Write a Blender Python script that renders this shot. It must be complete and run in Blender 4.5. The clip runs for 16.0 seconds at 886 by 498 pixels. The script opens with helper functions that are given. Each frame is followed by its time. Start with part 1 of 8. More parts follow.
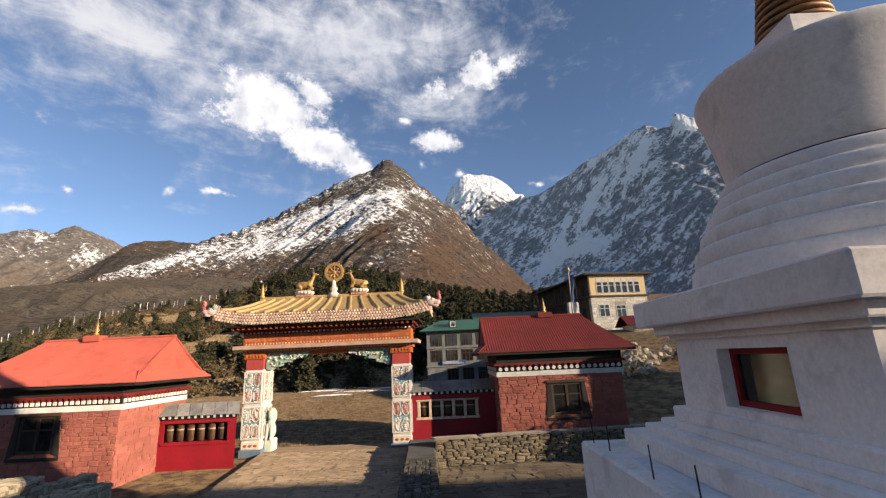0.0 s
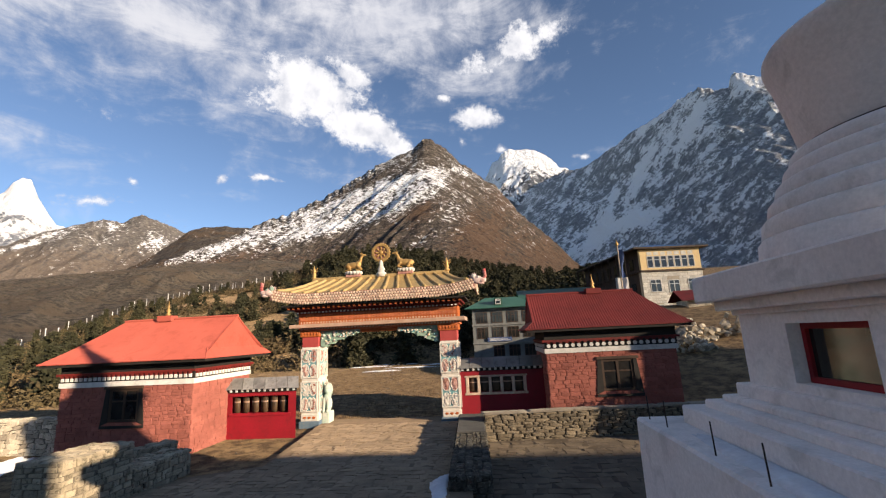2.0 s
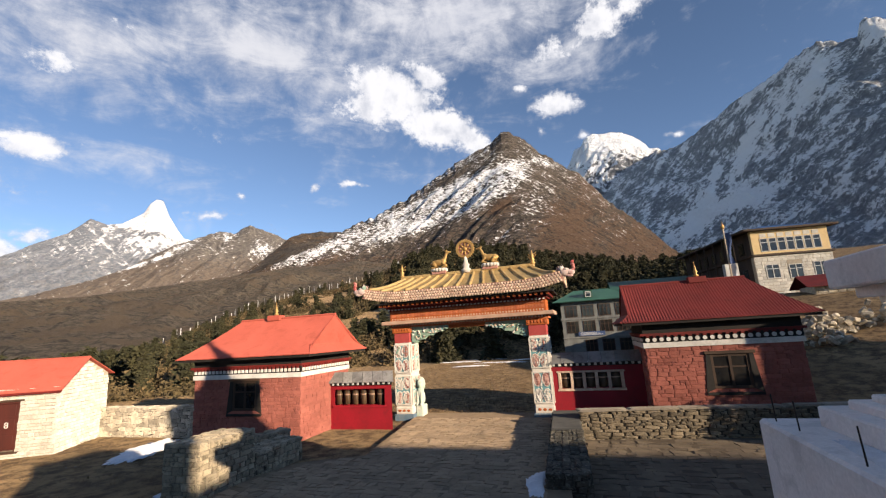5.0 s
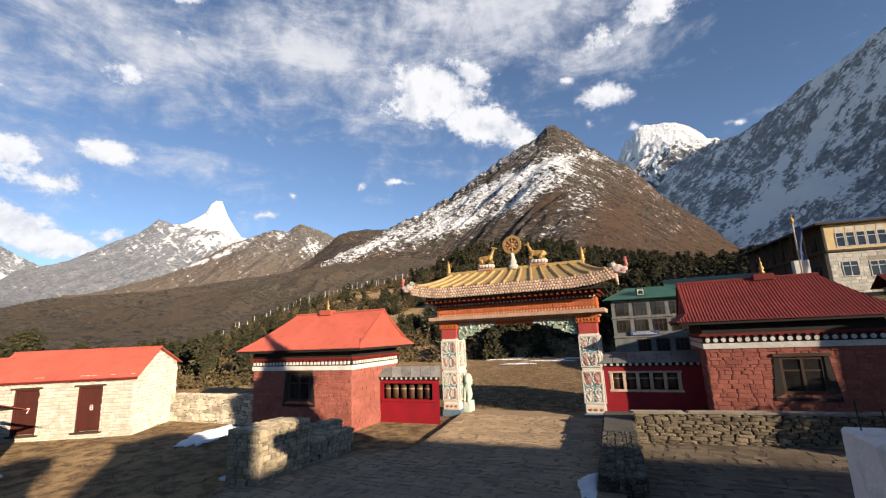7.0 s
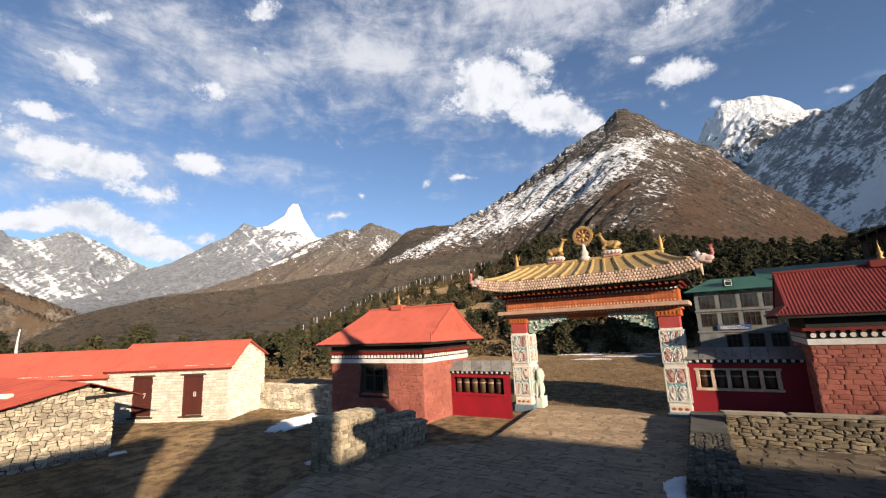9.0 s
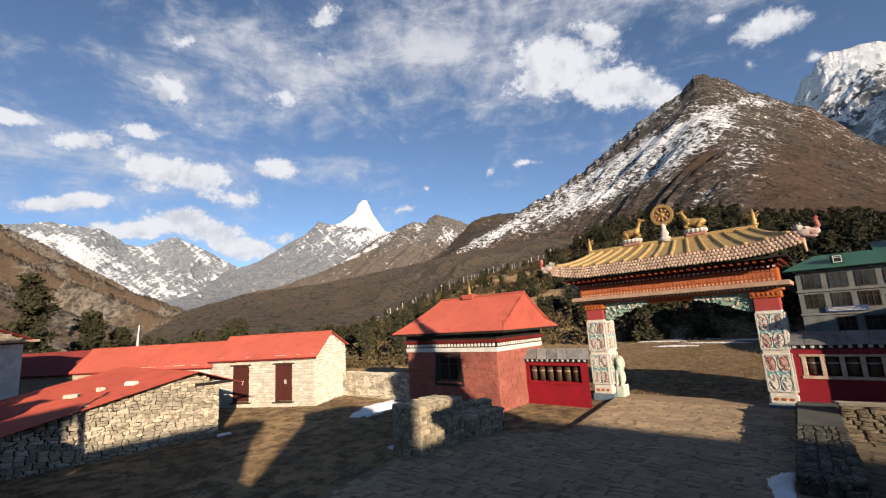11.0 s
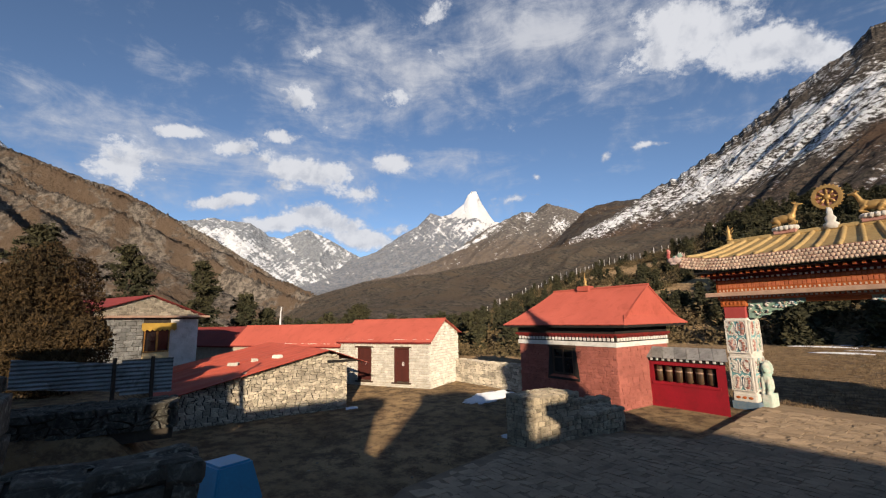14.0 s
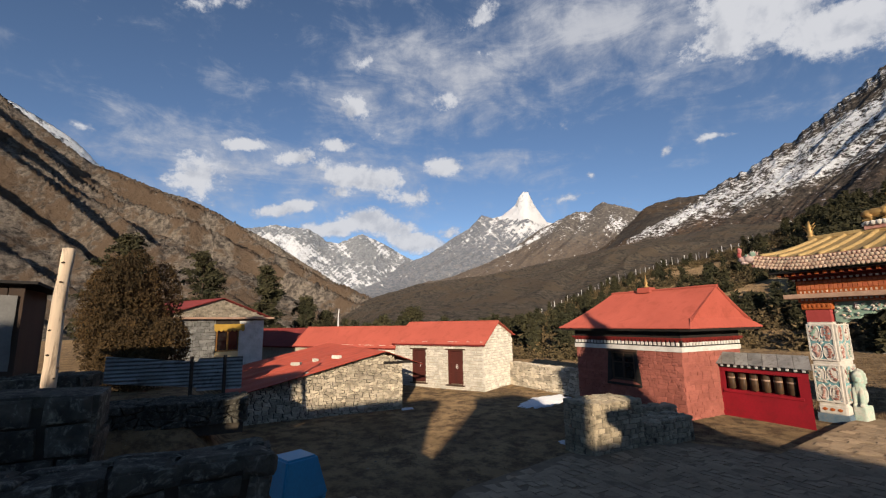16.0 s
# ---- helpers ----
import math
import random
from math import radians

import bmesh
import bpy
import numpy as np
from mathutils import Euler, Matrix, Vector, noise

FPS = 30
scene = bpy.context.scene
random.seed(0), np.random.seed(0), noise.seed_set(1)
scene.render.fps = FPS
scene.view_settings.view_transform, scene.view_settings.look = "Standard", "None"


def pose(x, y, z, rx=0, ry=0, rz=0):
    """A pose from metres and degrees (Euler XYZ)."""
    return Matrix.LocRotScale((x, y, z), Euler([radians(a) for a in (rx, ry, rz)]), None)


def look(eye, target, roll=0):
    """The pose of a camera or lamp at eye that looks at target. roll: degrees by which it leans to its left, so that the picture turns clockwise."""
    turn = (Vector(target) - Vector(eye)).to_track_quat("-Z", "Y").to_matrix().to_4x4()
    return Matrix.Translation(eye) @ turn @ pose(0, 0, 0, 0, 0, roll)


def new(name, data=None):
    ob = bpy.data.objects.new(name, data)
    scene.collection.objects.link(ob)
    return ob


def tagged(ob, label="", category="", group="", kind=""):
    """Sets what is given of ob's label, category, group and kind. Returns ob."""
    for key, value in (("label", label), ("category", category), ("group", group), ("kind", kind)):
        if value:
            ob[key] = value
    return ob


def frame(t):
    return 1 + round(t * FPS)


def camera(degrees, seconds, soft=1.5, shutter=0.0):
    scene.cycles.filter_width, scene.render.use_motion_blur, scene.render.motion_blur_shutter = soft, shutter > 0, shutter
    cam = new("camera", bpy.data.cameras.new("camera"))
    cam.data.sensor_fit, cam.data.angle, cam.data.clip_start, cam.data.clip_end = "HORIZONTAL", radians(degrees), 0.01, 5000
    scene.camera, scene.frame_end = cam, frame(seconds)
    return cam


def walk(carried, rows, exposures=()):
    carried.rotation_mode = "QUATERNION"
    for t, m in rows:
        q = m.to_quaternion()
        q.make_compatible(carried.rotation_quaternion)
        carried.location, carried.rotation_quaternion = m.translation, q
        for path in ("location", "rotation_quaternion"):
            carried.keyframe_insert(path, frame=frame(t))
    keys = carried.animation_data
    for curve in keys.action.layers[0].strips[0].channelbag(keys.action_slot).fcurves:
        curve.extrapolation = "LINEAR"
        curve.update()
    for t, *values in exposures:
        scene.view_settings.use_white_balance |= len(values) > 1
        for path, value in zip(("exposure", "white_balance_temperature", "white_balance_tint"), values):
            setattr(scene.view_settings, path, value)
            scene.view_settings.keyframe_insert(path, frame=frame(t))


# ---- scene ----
cam = camera(91.35, 16.0, 1.2)
walk(cam, [
    (0.0, pose(-0.000, 0.000, 3.300, 103.90, 2.50, 0.60)),
    (0.5, pose(-0.028, -0.008, 3.305, 103.06, 2.30, 2.57)),
    (1.0, pose(-0.050, -0.027, 3.298, 101.70, 2.46, 3.97)),
    (1.5, pose(-0.060, -0.027, 3.297, 101.33, 2.55, 5.44)),
    (2.0, pose(-0.070, -0.028, 3.296, 101.30, 2.76, 6.47)),
    (2.5, pose(-0.084, -0.032, 3.305, 101.45, 2.76, 8.45)),
    (3.0, pose(-0.082, -0.031, 3.303, 101.44, 3.25, 10.10)),
    (3.5, pose(-0.079, -0.018, 3.306, 101.75, 3.30, 12.11)),
    (4.0, pose(-0.089, -0.013, 3.312, 101.55, 3.12, 13.24)),
    (4.5, pose(-0.113, -0.012, 3.315, 101.07, 2.98, 15.68)),
    (4.7, pose(-0.107, 0.002, 3.296, 101.18, 3.18, 16.57)),
    (6.8, pose(-0.170, -0.027, 3.292, 100.99, 2.57, 23.17)),
    (7.0, pose(-0.184, -0.027, 3.284, 101.19, 2.46, 23.62)),
    (7.5, pose(-0.197, -0.019, 3.275, 100.93, 2.07, 24.91)),
    (8.0, pose(-0.212, -0.008, 3.280, 100.71, 1.95, 26.56)),
    (8.5, pose(-0.221, -0.022, 3.281, 100.94, 2.39, 29.93)),
    (9.0, pose(-0.252, -0.008, 3.276, 100.86, 2.40, 32.48)),
    (9.2, pose(-0.255, 0.001, 3.270, 101.19, 3.18, 33.64)),
    (11.3, pose(-0.330, -0.034, 3.266, 99.94, 3.07, 43.32)),
    (11.5, pose(-0.337, -0.038, 3.267, 100.32, 2.82, 44.60)),
    (12.0, pose(-0.336, -0.050, 3.267, 99.80, 2.98, 46.45)),
    (12.5, pose(-0.347, -0.054, 3.263, 99.92, 2.72, 47.80)),
    (13.0, pose(-0.353, -0.062, 3.263, 99.41, 2.72, 49.02)),
    (13.5, pose(-0.382, -0.087, 3.264, 98.80, 1.91, 52.04)),
    (14.0, pose(-0.413, -0.095, 3.253, 99.24, 1.15, 55.87)),
    (14.5, pose(-0.426, -0.114, 3.255, 99.89, 0.82, 58.44)),
    (15.0, pose(-0.425, -0.119, 3.255, 99.98, 0.67, 60.05)),
    (15.5, pose(-0.425, -0.125, 3.255, 99.99, 0.80, 61.59)),
    (16.0, pose(-0.413, -0.127, 3.254, 99.67, 0.89, 62.75)),
], exposures=[(0.0, 0.81, 7200, 13.5), (4.5, 0.79, 7150, 13.5), (7.0, 0.75, 7080, 12.3), (9.0, 0.71, 7000, 12.0), (11.5, 0.50, 6950, 12.0), (13.0, 0.41, 6900, 12.0), (14.5, 0.28, 6900, 12.0), (16.0, 0.20, 6900, 12.0)])

# world, sun, exposure
SUN = Vector((0.876, -0.482, 0.0))           # horizontal way towards the sun
ELEV = radians(12.5)
w = bpy.data.worlds.new("sky")
scene.world = w
w.use_nodes = True
wn = w.node_tree
sky = wn.nodes.new("ShaderNodeTexSky")
sky.sky_type, sky.sun_disc = "NISHITA", False
sky.sun_elevation, sky.sun_rotation = ELEV, math.atan2(SUN.x, SUN.y)
sky.altitude, sky.air_density, sky.dust_density, sky.ozone_density = 3800, 1.0, 0.3, 2.3
bg = wn.nodes["Background"]
bg.inputs["Strength"].default_value = 0.116
wn.links.new(sky.outputs["Color"], bg.inputs["Color"])
sun = new("sun", bpy.data.lights.new("sun", "SUN"))
sun.data.energy, sun.data.angle, sun.data.color = 5.0, radians(0.53), (1.0, 0.86, 0.68)
sun.matrix_world = look((60, -40, 30), Vector((60, -40, 30)) - Vector((SUN.x * math.cos(ELEV), SUN.y * math.cos(ELEV), math.sin(ELEV))))


# ---- making meshes ----
def part(name, bm, material, parent=None, label="", smooth=False, at=None):
    """Link a bmesh as one mesh object, in its parent's own axes."""
    me = bpy.data.meshes.new(name)
    bm.to_mesh(me)
    bm.free()
    return hang(name, me, material, parent, label, smooth, at)


def hang(name, me, material, parent=None, label="", smooth=False, at=None):
    if not me.materials:
        me.materials.append(material)
    if smooth:
        me.polygons.foreach_set("use_smooth", [True] * len(me.polygons))
    ob = new(name, me)
    if parent:
        ob.parent = parent
    if at is not None:
        ob.matrix_basis = at
    if label:
        ob["label"] = label
    return ob


def thing(name, m, label, category, group="", kind=""):
    ob = new(name)
    ob.matrix_basis = m
    ob.empty_display_size = 0.2
    return tagged(ob, label, category, group, kind)


def raw(name, verts, faces):
    me = bpy.data.meshes.new(name)
    me.from_pydata([tuple(v) for v in verts], [], [tuple(f) for f in faces])
    me.update()
    return me


def B():
    return bmesh.new()


def bx(bm, x0, x1, y0, y1, z0, z1, bevel=0.0, m=None):
    """A box with slightly broken edges."""
    r = bmesh.ops.create_cube(bm, size=1.0)
    vs = r["verts"]
    for v in vs:
        v.co = Vector((x0 + (v.co.x + 0.5) * (x1 - x0), y0 + (v.co.y + 0.5) * (y1 - y0), z0 + (v.co.z + 0.5) * (z1 - z0)))
    if bevel:
        es = {e for v in vs for e in v.link_edges}
        r = bmesh.ops.bevel(bm, geom=list(es), offset=bevel, segments=1, affect="EDGES", clamp_overlap=True)
        vs = list({v for v in r["verts"]} | {v for v in vs if v.is_valid})
    if m is not None:
        bmesh.ops.transform(bm, matrix=m, verts=vs)
    return bm


def rod(bm, a, b, r0, r1=None, seg=10):
    """A tapered round bar from a to b."""
    a, b = Vector(a), Vector(b)
    r1 = r0 if r1 is None else r1
    d = b - a
    m = Matrix.Translation((a + b) / 2) @ d.to_track_quat("Z", "Y").to_matrix().to_4x4()
    bmesh.ops.create_cone(bm, cap_ends=True, segments=seg, radius1=r0, radius2=max(r1, 1e-4), depth=d.length, matrix=m)
    return bm


def ball(bm, c, r, sub=2, m=None):
    r = r if hasattr(r, "__len__") else (r, r, r)
    mm = Matrix.Translation(c) @ (m or Matrix.Identity(4)) @ Matrix.Diagonal((*r, 1))
    bmesh.ops.create_icosphere(bm, subdivisions=sub, radius=1, matrix=mm)
    return bm


def lathe(bm, prof, seg=48, c=(0, 0)):
    """Turn a profile of (radius, height) about the upright axis."""
    rings = []
    for r, z in prof:
        rings.append([bm.verts.new((c[0] + r * math.cos(2 * math.pi * i / seg), c[1] + r * math.sin(2 * math.pi * i / seg), z)) for i in range(seg)])
    for a, b in zip(rings, rings[1:]):
        for i in range(seg):
            bm.faces.new((a[i], a[(i + 1) % seg], b[(i + 1) % seg], b[i]))
    bm.faces.new(rings[0][::-1])
    bm.faces.new(rings[-1])
    return bm


def slab(bm, pts, thick, down=(0, 0, -1)):
    """A flat plate: a polygon with a thickness."""
    d = Vector(down) * thick
    top = [bm.verts.new(p) for p in pts]
    low = [bm.verts.new(Vector(p) + d) for p in pts]
    bm.faces.new(top)
    bm.faces.new(low[::-1])
    n = len(pts)
    for i in range(n):
        bm.faces.new((top[i], low[i], low[(i + 1) % n], top[(i + 1) % n]))
    bmesh.ops.recalc_face_normals(bm, faces=bm.faces[:])
    return bm


def frame_ring(bm, x0, x1, z0, z1, t, y0, y1):
    """A window frame in one piece: an upright rectangle with a hole."""
    rings = []
    for y in (y0, y1):
        for e in (0.0, t):
            rings.append([bm.verts.new((x, y, z)) for x, z in ((x0 + e, z0 + e), (x1 - e, z0 + e), (x1 - e, z1 - e), (x0 + e, z1 - e))])
    o0, i0, o1, i1 = rings
    for i in range(4):
        j = (i + 1) % 4
        for a, b in ((o0, i0), (i0, i1), (i1, o1), (o1, o0)):
            bm.faces.new((a[i], a[j], b[j], b[i]))
    bmesh.ops.recalc_face_normals(bm, faces=bm.faces[:])
    return bm


# ---- noise for land forms ----
LAT = np.random.RandomState(7).rand(256, 256)


def vnoise(x, y):
    xi, yi = np.floor(x).astype(int), np.floor(y).astype(int)
    fx, fy = x - xi, y - yi
    fx, fy = fx * fx * (3 - 2 * fx), fy * fy * (3 - 2 * fy)
    g = lambda i, j: LAT[(xi + i) & 255, (yi + j) & 255]
    return (g(0, 0) * (1 - fx) + g(1, 0) * fx) * (1 - fy) + (g(0, 1) * (1 - fx) + g(1, 1) * fx) * fy


def fbm(x, y, octaves=5, gain=0.5, ridged=False):
    s, a, t = 0.0, 1.0, 0.0
    for o in range(octaves):
        n = vnoise(x * 2 ** o + 17.3 * o, y * 2 ** o + 5.1 * o)
        n = 1 - np.abs(2 * n - 1) if ridged else n
        s, t, a = s + a * n, t + a, a * gain
    return s / t


# ---- materials ----
class Nodes:
    """Short hand for a node tree."""
    def __init__(self, name):
        self.m = bpy.data.materials.new(name)
        self.m.use_nodes = True
        self.t = self.m.node_tree
        self.b = self.t.nodes["Principled BSDF"]
        self.geo = self.t.nodes.new("ShaderNodeNewGeometry")

    def put(self, sock, v):
        if hasattr(v, "is_output"):
            self.t.links.new(v, sock)
        elif isinstance(v, tuple) and len(v) == 3 and sock.type == "RGBA":
            sock.default_value = (*v, 1)
        else:
            sock.default_value = v

    def noise(self, vec, scale, detail=4, rough=0.55, warp=0.0):
        n = self.t.nodes.new("ShaderNodeTexNoise")
        self.t.links.new(vec, n.inputs["Vector"])
        n.inputs["Scale"].default_value, n.inputs["Detail"].default_value = scale, detail
        n.inputs["Roughness"].default_value, n.inputs["Distortion"].default_value = rough, warp
        return n.outputs["Fac"]

    def voro(self, vec, scale, feature="F1", out="Distance"):
        n = self.t.nodes.new("ShaderNodeTexVoronoi")
        n.feature = feature
        self.t.links.new(vec, n.inputs["Vector"])
        n.inputs["Scale"].default_value = scale
        return n.outputs[out]

    def scaled(self, vec, s):
        n = self.t.nodes.new("ShaderNodeVectorMath")
        n.operation = "MULTIPLY"
        self.t.links.new(vec, n.inputs[0])
        n.inputs[1].default_value = s
        return n.outputs[0]

    def math(self, op, a, b=0.0, clamp=False):
        n = self.t.nodes.new("ShaderNodeMath")
        n.operation, n.use_clamp = op, clamp
        self.put(n.inputs[0], a)
        self.put(n.inputs[1], b)
        return n.outputs[0]

    def ramp(self, v, lo, hi):
        n = self.t.nodes.new("ShaderNodeMapRange")
        n.interpolation_type = "SMOOTHSTEP"
        self.put(n.inputs["Value"], v)
        n.inputs["From Min"].default_value, n.inputs["From Max"].default_value = lo, hi
        return n.outputs["Result"]

    def mix(self, f, a, b, kind="MIX"):
        n = self.t.nodes.new("ShaderNodeMix")
        n.data_type, n.blend_type = "RGBA", kind
        self.put(n.inputs[0], f)
        self.put(n.inputs[6], a)
        self.put(n.inputs[7], b)
        return n.outputs[2]

    def grey(self, v):
        n = self.t.nodes.new("ShaderNodeCombineColor")
        for s in n.inputs:
            self.put(s, v)
        return n.outputs[0]

    def bump(self, h, strength, dist):
        n = self.t.nodes.new("ShaderNodeBump")
        n.inputs["Strength"].default_value, n.inputs["Distance"].default_value = strength, dist
        self.t.links.new(h, n.inputs["Height"])
        self.t.links.new(n.outputs[0], self.b.inputs["Normal"])

    def axis(self, vec, k):
        n = self.t.nodes.new("ShaderNodeSeparateXYZ")
        self.t.links.new(vec, n.inputs[0])
        return n.outputs[k]

    def random(self):
        return self.t.nodes.new("ShaderNodeObjectInfo").outputs["Random"]

    def done(self, colour, rough=0.8, metal=0.0, spec=0.3):
        self.put(self.b.inputs["Base Color"], colour)
        self.put(self.b.inputs["Roughness"], rough)
        self.b.inputs["Diffuse Roughness"].default_value = 0.9 if not metal else 0.0
        self.b.inputs["Metallic"].default_value = metal
        self.b.inputs["Specular IOR Level"].default_value = spec
        return self.m


ALBEDO_SCALE = 0.83          # lowers every base colour so that shaded parts come out darker


def surface(name, a, b, rough=0.8, metal=0.0, big=1.2, fine=30.0, bump=0.3, dist=0.006, rand=0.0, dirt=None, dirt_amount=0.5, spec=0.3, stretch=(1, 1, 1), island=0.0):
    """Two tones in large patches, a fine grain, optional stains, and relief."""
    n = Nodes(name)
    a, b, dirt = (tuple(ALBEDO_SCALE * v for v in c) if c else c for c in (a, b, dirt))
    p = n.scaled(n.geo.outputs["Position"], stretch)
    large, grain = n.noise(p, big, 5), n.noise(p, fine, 5, 0.65)
    c = n.mix(n.ramp(large, 0.3, 0.7), a, b)
    c = n.mix(1.0, c, n.grey(n.math("ADD", n.math("MULTIPLY", grain, 0.5), 0.75)), "MULTIPLY")
    if dirt:
        c = n.mix(n.math("MULTIPLY", n.ramp(n.noise(p, big * 2.7, 6, 0.7, 0.6), 0.5, 0.68), dirt_amount), c, dirt)
    if rand:
        c = n.mix(1.0, c, n.grey(n.math("ADD", n.math("MULTIPLY", n.random(), 2 * rand), 1 - rand)), "MULTIPLY")
    if island:
        c = n.mix(1.0, c, n.grey(n.math("ADD", n.math("MULTIPLY", n.geo.outputs["Random Per Island"], 2 * island), 1 - island)), "MULTIPLY")
    n.bump(n.math("ADD", grain, n.math("MULTIPLY", large, 0.6)), bump, dist)
    return n.done(c, n.math("ADD", n.math("MULTIPLY", grain, 0.2), rough - 0.1), metal, spec)


M = {}
M["limewash"] = surface("limewash", (0.98, 0.93, 0.90), (0.88, 0.83, 0.80), 0.9, big=0.9, fine=24, bump=0.35, dist=0.008, dirt=(0.42, 0.40, 0.37), dirt_amount=0.35)
M["snow"] = surface("snow", (0.85, 0.87, 0.90), (0.72, 0.75, 0.80), 0.7, big=2, fine=14, bump=0.4, dist=0.02)
M["red_sheet"] = surface("red_sheet", (0.50, 0.118, 0.084), (0.44, 0.102, 0.073), 0.75, spec=0.15, big=0.7, fine=40, bump=0.06, dist=0.003, dirt=(0.30, 0.07, 0.048), dirt_amount=0.5)
M["red_sheet_old"] = surface("red_sheet_old", (0.46, 0.092, 0.058), (0.37, 0.072, 0.046), 0.75, spec=0.15, big=0.9, fine=34, bump=0.12, dist=0.004, dirt=(0.20, 0.055, 0.040), dirt_amount=0.6)
M["red_sheet_dark"] = surface("red_sheet_dark", (0.25, 0.045, 0.040), (0.20, 0.038, 0.034), 0.7, spec=0.15, big=0.8, fine=35, bump=0.06, dist=0.003, dirt=(0.12, 0.03, 0.026), dirt_amount=0.5)
M["red_brick"] = surface("red_brick", (0.41, 0.138, 0.104), (0.32, 0.104, 0.079), 0.92, big=1.6, fine=26, bump=0.6, dist=0.012, rand=0.12, dirt=(0.20, 0.062, 0.048), dirt_amount=0.45)
M["red_mortar"] = surface("red_mortar", (0.30, 0.080, 0.060), (0.24, 0.062, 0.048), 0.95, big=3, fine=30, bump=0.5, dist=0.01)
M["red_paint"] = surface("red_paint", (0.36, 0.014, 0.026), (0.28, 0.012, 0.020), 0.6, big=1.0, fine=25, bump=0.12, dist=0.004, dirt=(0.14, 0.02, 0.02), dirt_amount=0.4)
M["red_wood"] = surface("red_wood", (0.20, 0.018, 0.014), (0.12, 0.014, 0.012), 0.7, big=2, fine=30, bump=0.2, stretch=(1, 1, 0.2))
M["white_paint"] = surface("white_paint", (0.78, 0.76, 0.72), (0.62, 0.60, 0.56), 0.85, big=2, fine=30, bump=0.2, dirt=(0.3, 0.28, 0.25), dirt_amount=0.4)
M["black_wood"] = surface("black_wood", (0.016, 0.014, 0.013), (0.030, 0.025, 0.022), 0.8, big=2, fine=20, bump=0.3)
M["brown_wood"] = surface("brown_wood", (0.085, 0.050, 0.032), (0.050, 0.030, 0.020), 0.75, big=2, fine=24, bump=0.3, stretch=(1, 1, 0.15))
M["pale_wood"] = surface("pale_wood", (0.80, 0.66, 0.50), (0.62, 0.48, 0.34), 0.75, big=3, fine=16, bump=0.4, stretch=(1, 1, 0.12), dirt=(0.14, 0.09, 0.06), dirt_amount=0.7)
M["ochre_wood"] = surface("ochre_wood", (0.42, 0.22, 0.055), (0.32, 0.15, 0.04), 0.7, big=2, fine=24, bump=0.2)
M["door_wood"] = surface("door_wood", (0.090, 0.022, 0.016), (0.065, 0.018, 0.014), 0.6, big=2, fine=24, bump=0.2, stretch=(1, 1, 0.2))
M["gold_sheet"] = surface("gold_sheet", (0.56, 0.39, 0.17), (0.46, 0.31, 0.13), 0.6, 0.15, big=2, fine=20, bump=0.1, dirt=(0.22, 0.15, 0.075), dirt_amount=0.5)
M["copper"] = surface("copper", (0.36, 0.20, 0.10), (0.26, 0.14, 0.07), 0.5, 0.4, big=4, fine=30, bump=0.15, dirt=(0.10, 0.06, 0.04), dirt_amount=0.5)
M["gilt"] = surface("gilt", (0.56, 0.35, 0.13), (0.42, 0.25, 0.09), 0.5, 0.4, big=4, fine=30, bump=0.15)
M["orange_paint"] = surface("orange_paint", (0.50, 0.13, 0.030), (0.40, 0.095, 0.025), 0.7, big=3, fine=30, bump=0.15, dirt=(0.25, 0.08, 0.03), dirt_amount=0.4)
M["frieze_paint"] = surface("frieze_paint", (0.58, 0.20, 0.085), (0.50, 0.13, 0.06), 0.7, big=6, fine=30, bump=0.2, island=0.15)
M["coral_paint"] = surface("coral_paint", (0.46, 0.075, 0.070), (0.38, 0.06, 0.055), 0.75, big=3, fine=30, bump=0.15)
M["board_paint"] = surface("board_paint", (0.56, 0.38, 0.28), (0.44, 0.28, 0.20), 0.75, big=3, fine=30, bump=0.2)
M["carved_cream"] = surface("carved_cream", (0.72, 0.58, 0.44), (0.58, 0.40, 0.30), 0.8, big=6, fine=40, bump=0.4, dirt=(0.40, 0.18, 0.13), dirt_amount=0.45, island=0.25)
M["carved_pink"] = surface("carved_pink", (0.56, 0.30, 0.24), (0.42, 0.20, 0.16), 0.8, big=6, fine=40, bump=0.4, island=0.2)
M["relief_white"] = surface("relief_white", (0.74, 0.70, 0.63), (0.62, 0.58, 0.52), 0.85, big=5, fine=40, bump=0.4, dirt=(0.44, 0.24, 0.19), dirt_amount=0.3)
M["relief_teal"] = surface("relief_teal", (0.17, 0.40, 0.42), (0.22, 0.40, 0.41), 0.8, big=5, fine=40, bump=0.3, dirt=(0.40, 0.42, 0.38), dirt_amount=0.4)
M["relief_red"] = surface("relief_red", (0.42, 0.19, 0.15), (0.34, 0.15, 0.12), 0.8, big=5, fine=40, bump=0.3, dirt=(0.50, 0.40, 0.32), dirt_amount=0.5)
M["relief_rose"] = surface("relief_rose", (0.60, 0.40, 0.34), (0.52, 0.28, 0.24), 0.8, big=7, fine=40, bump=0.3)
M["relief_green"] = surface("relief_green", (0.34, 0.46, 0.36), (0.20, 0.34, 0.28), 0.8, big=5, fine=40, bump=0.3, dirt=(0.5, 0.4, 0.3), dirt_amount=0.4)
M["creature_paint"] = surface("creature_paint", (0.74, 0.62, 0.56), (0.62, 0.40, 0.36), 0.8, big=5, fine=40, bump=0.3, dirt=(0.50, 0.14, 0.12), dirt_amount=0.6)
M["creature_red"] = surface("creature_red", (0.50, 0.075, 0.075), (0.62, 0.30, 0.26), 0.8, big=5, fine=40, bump=0.3)
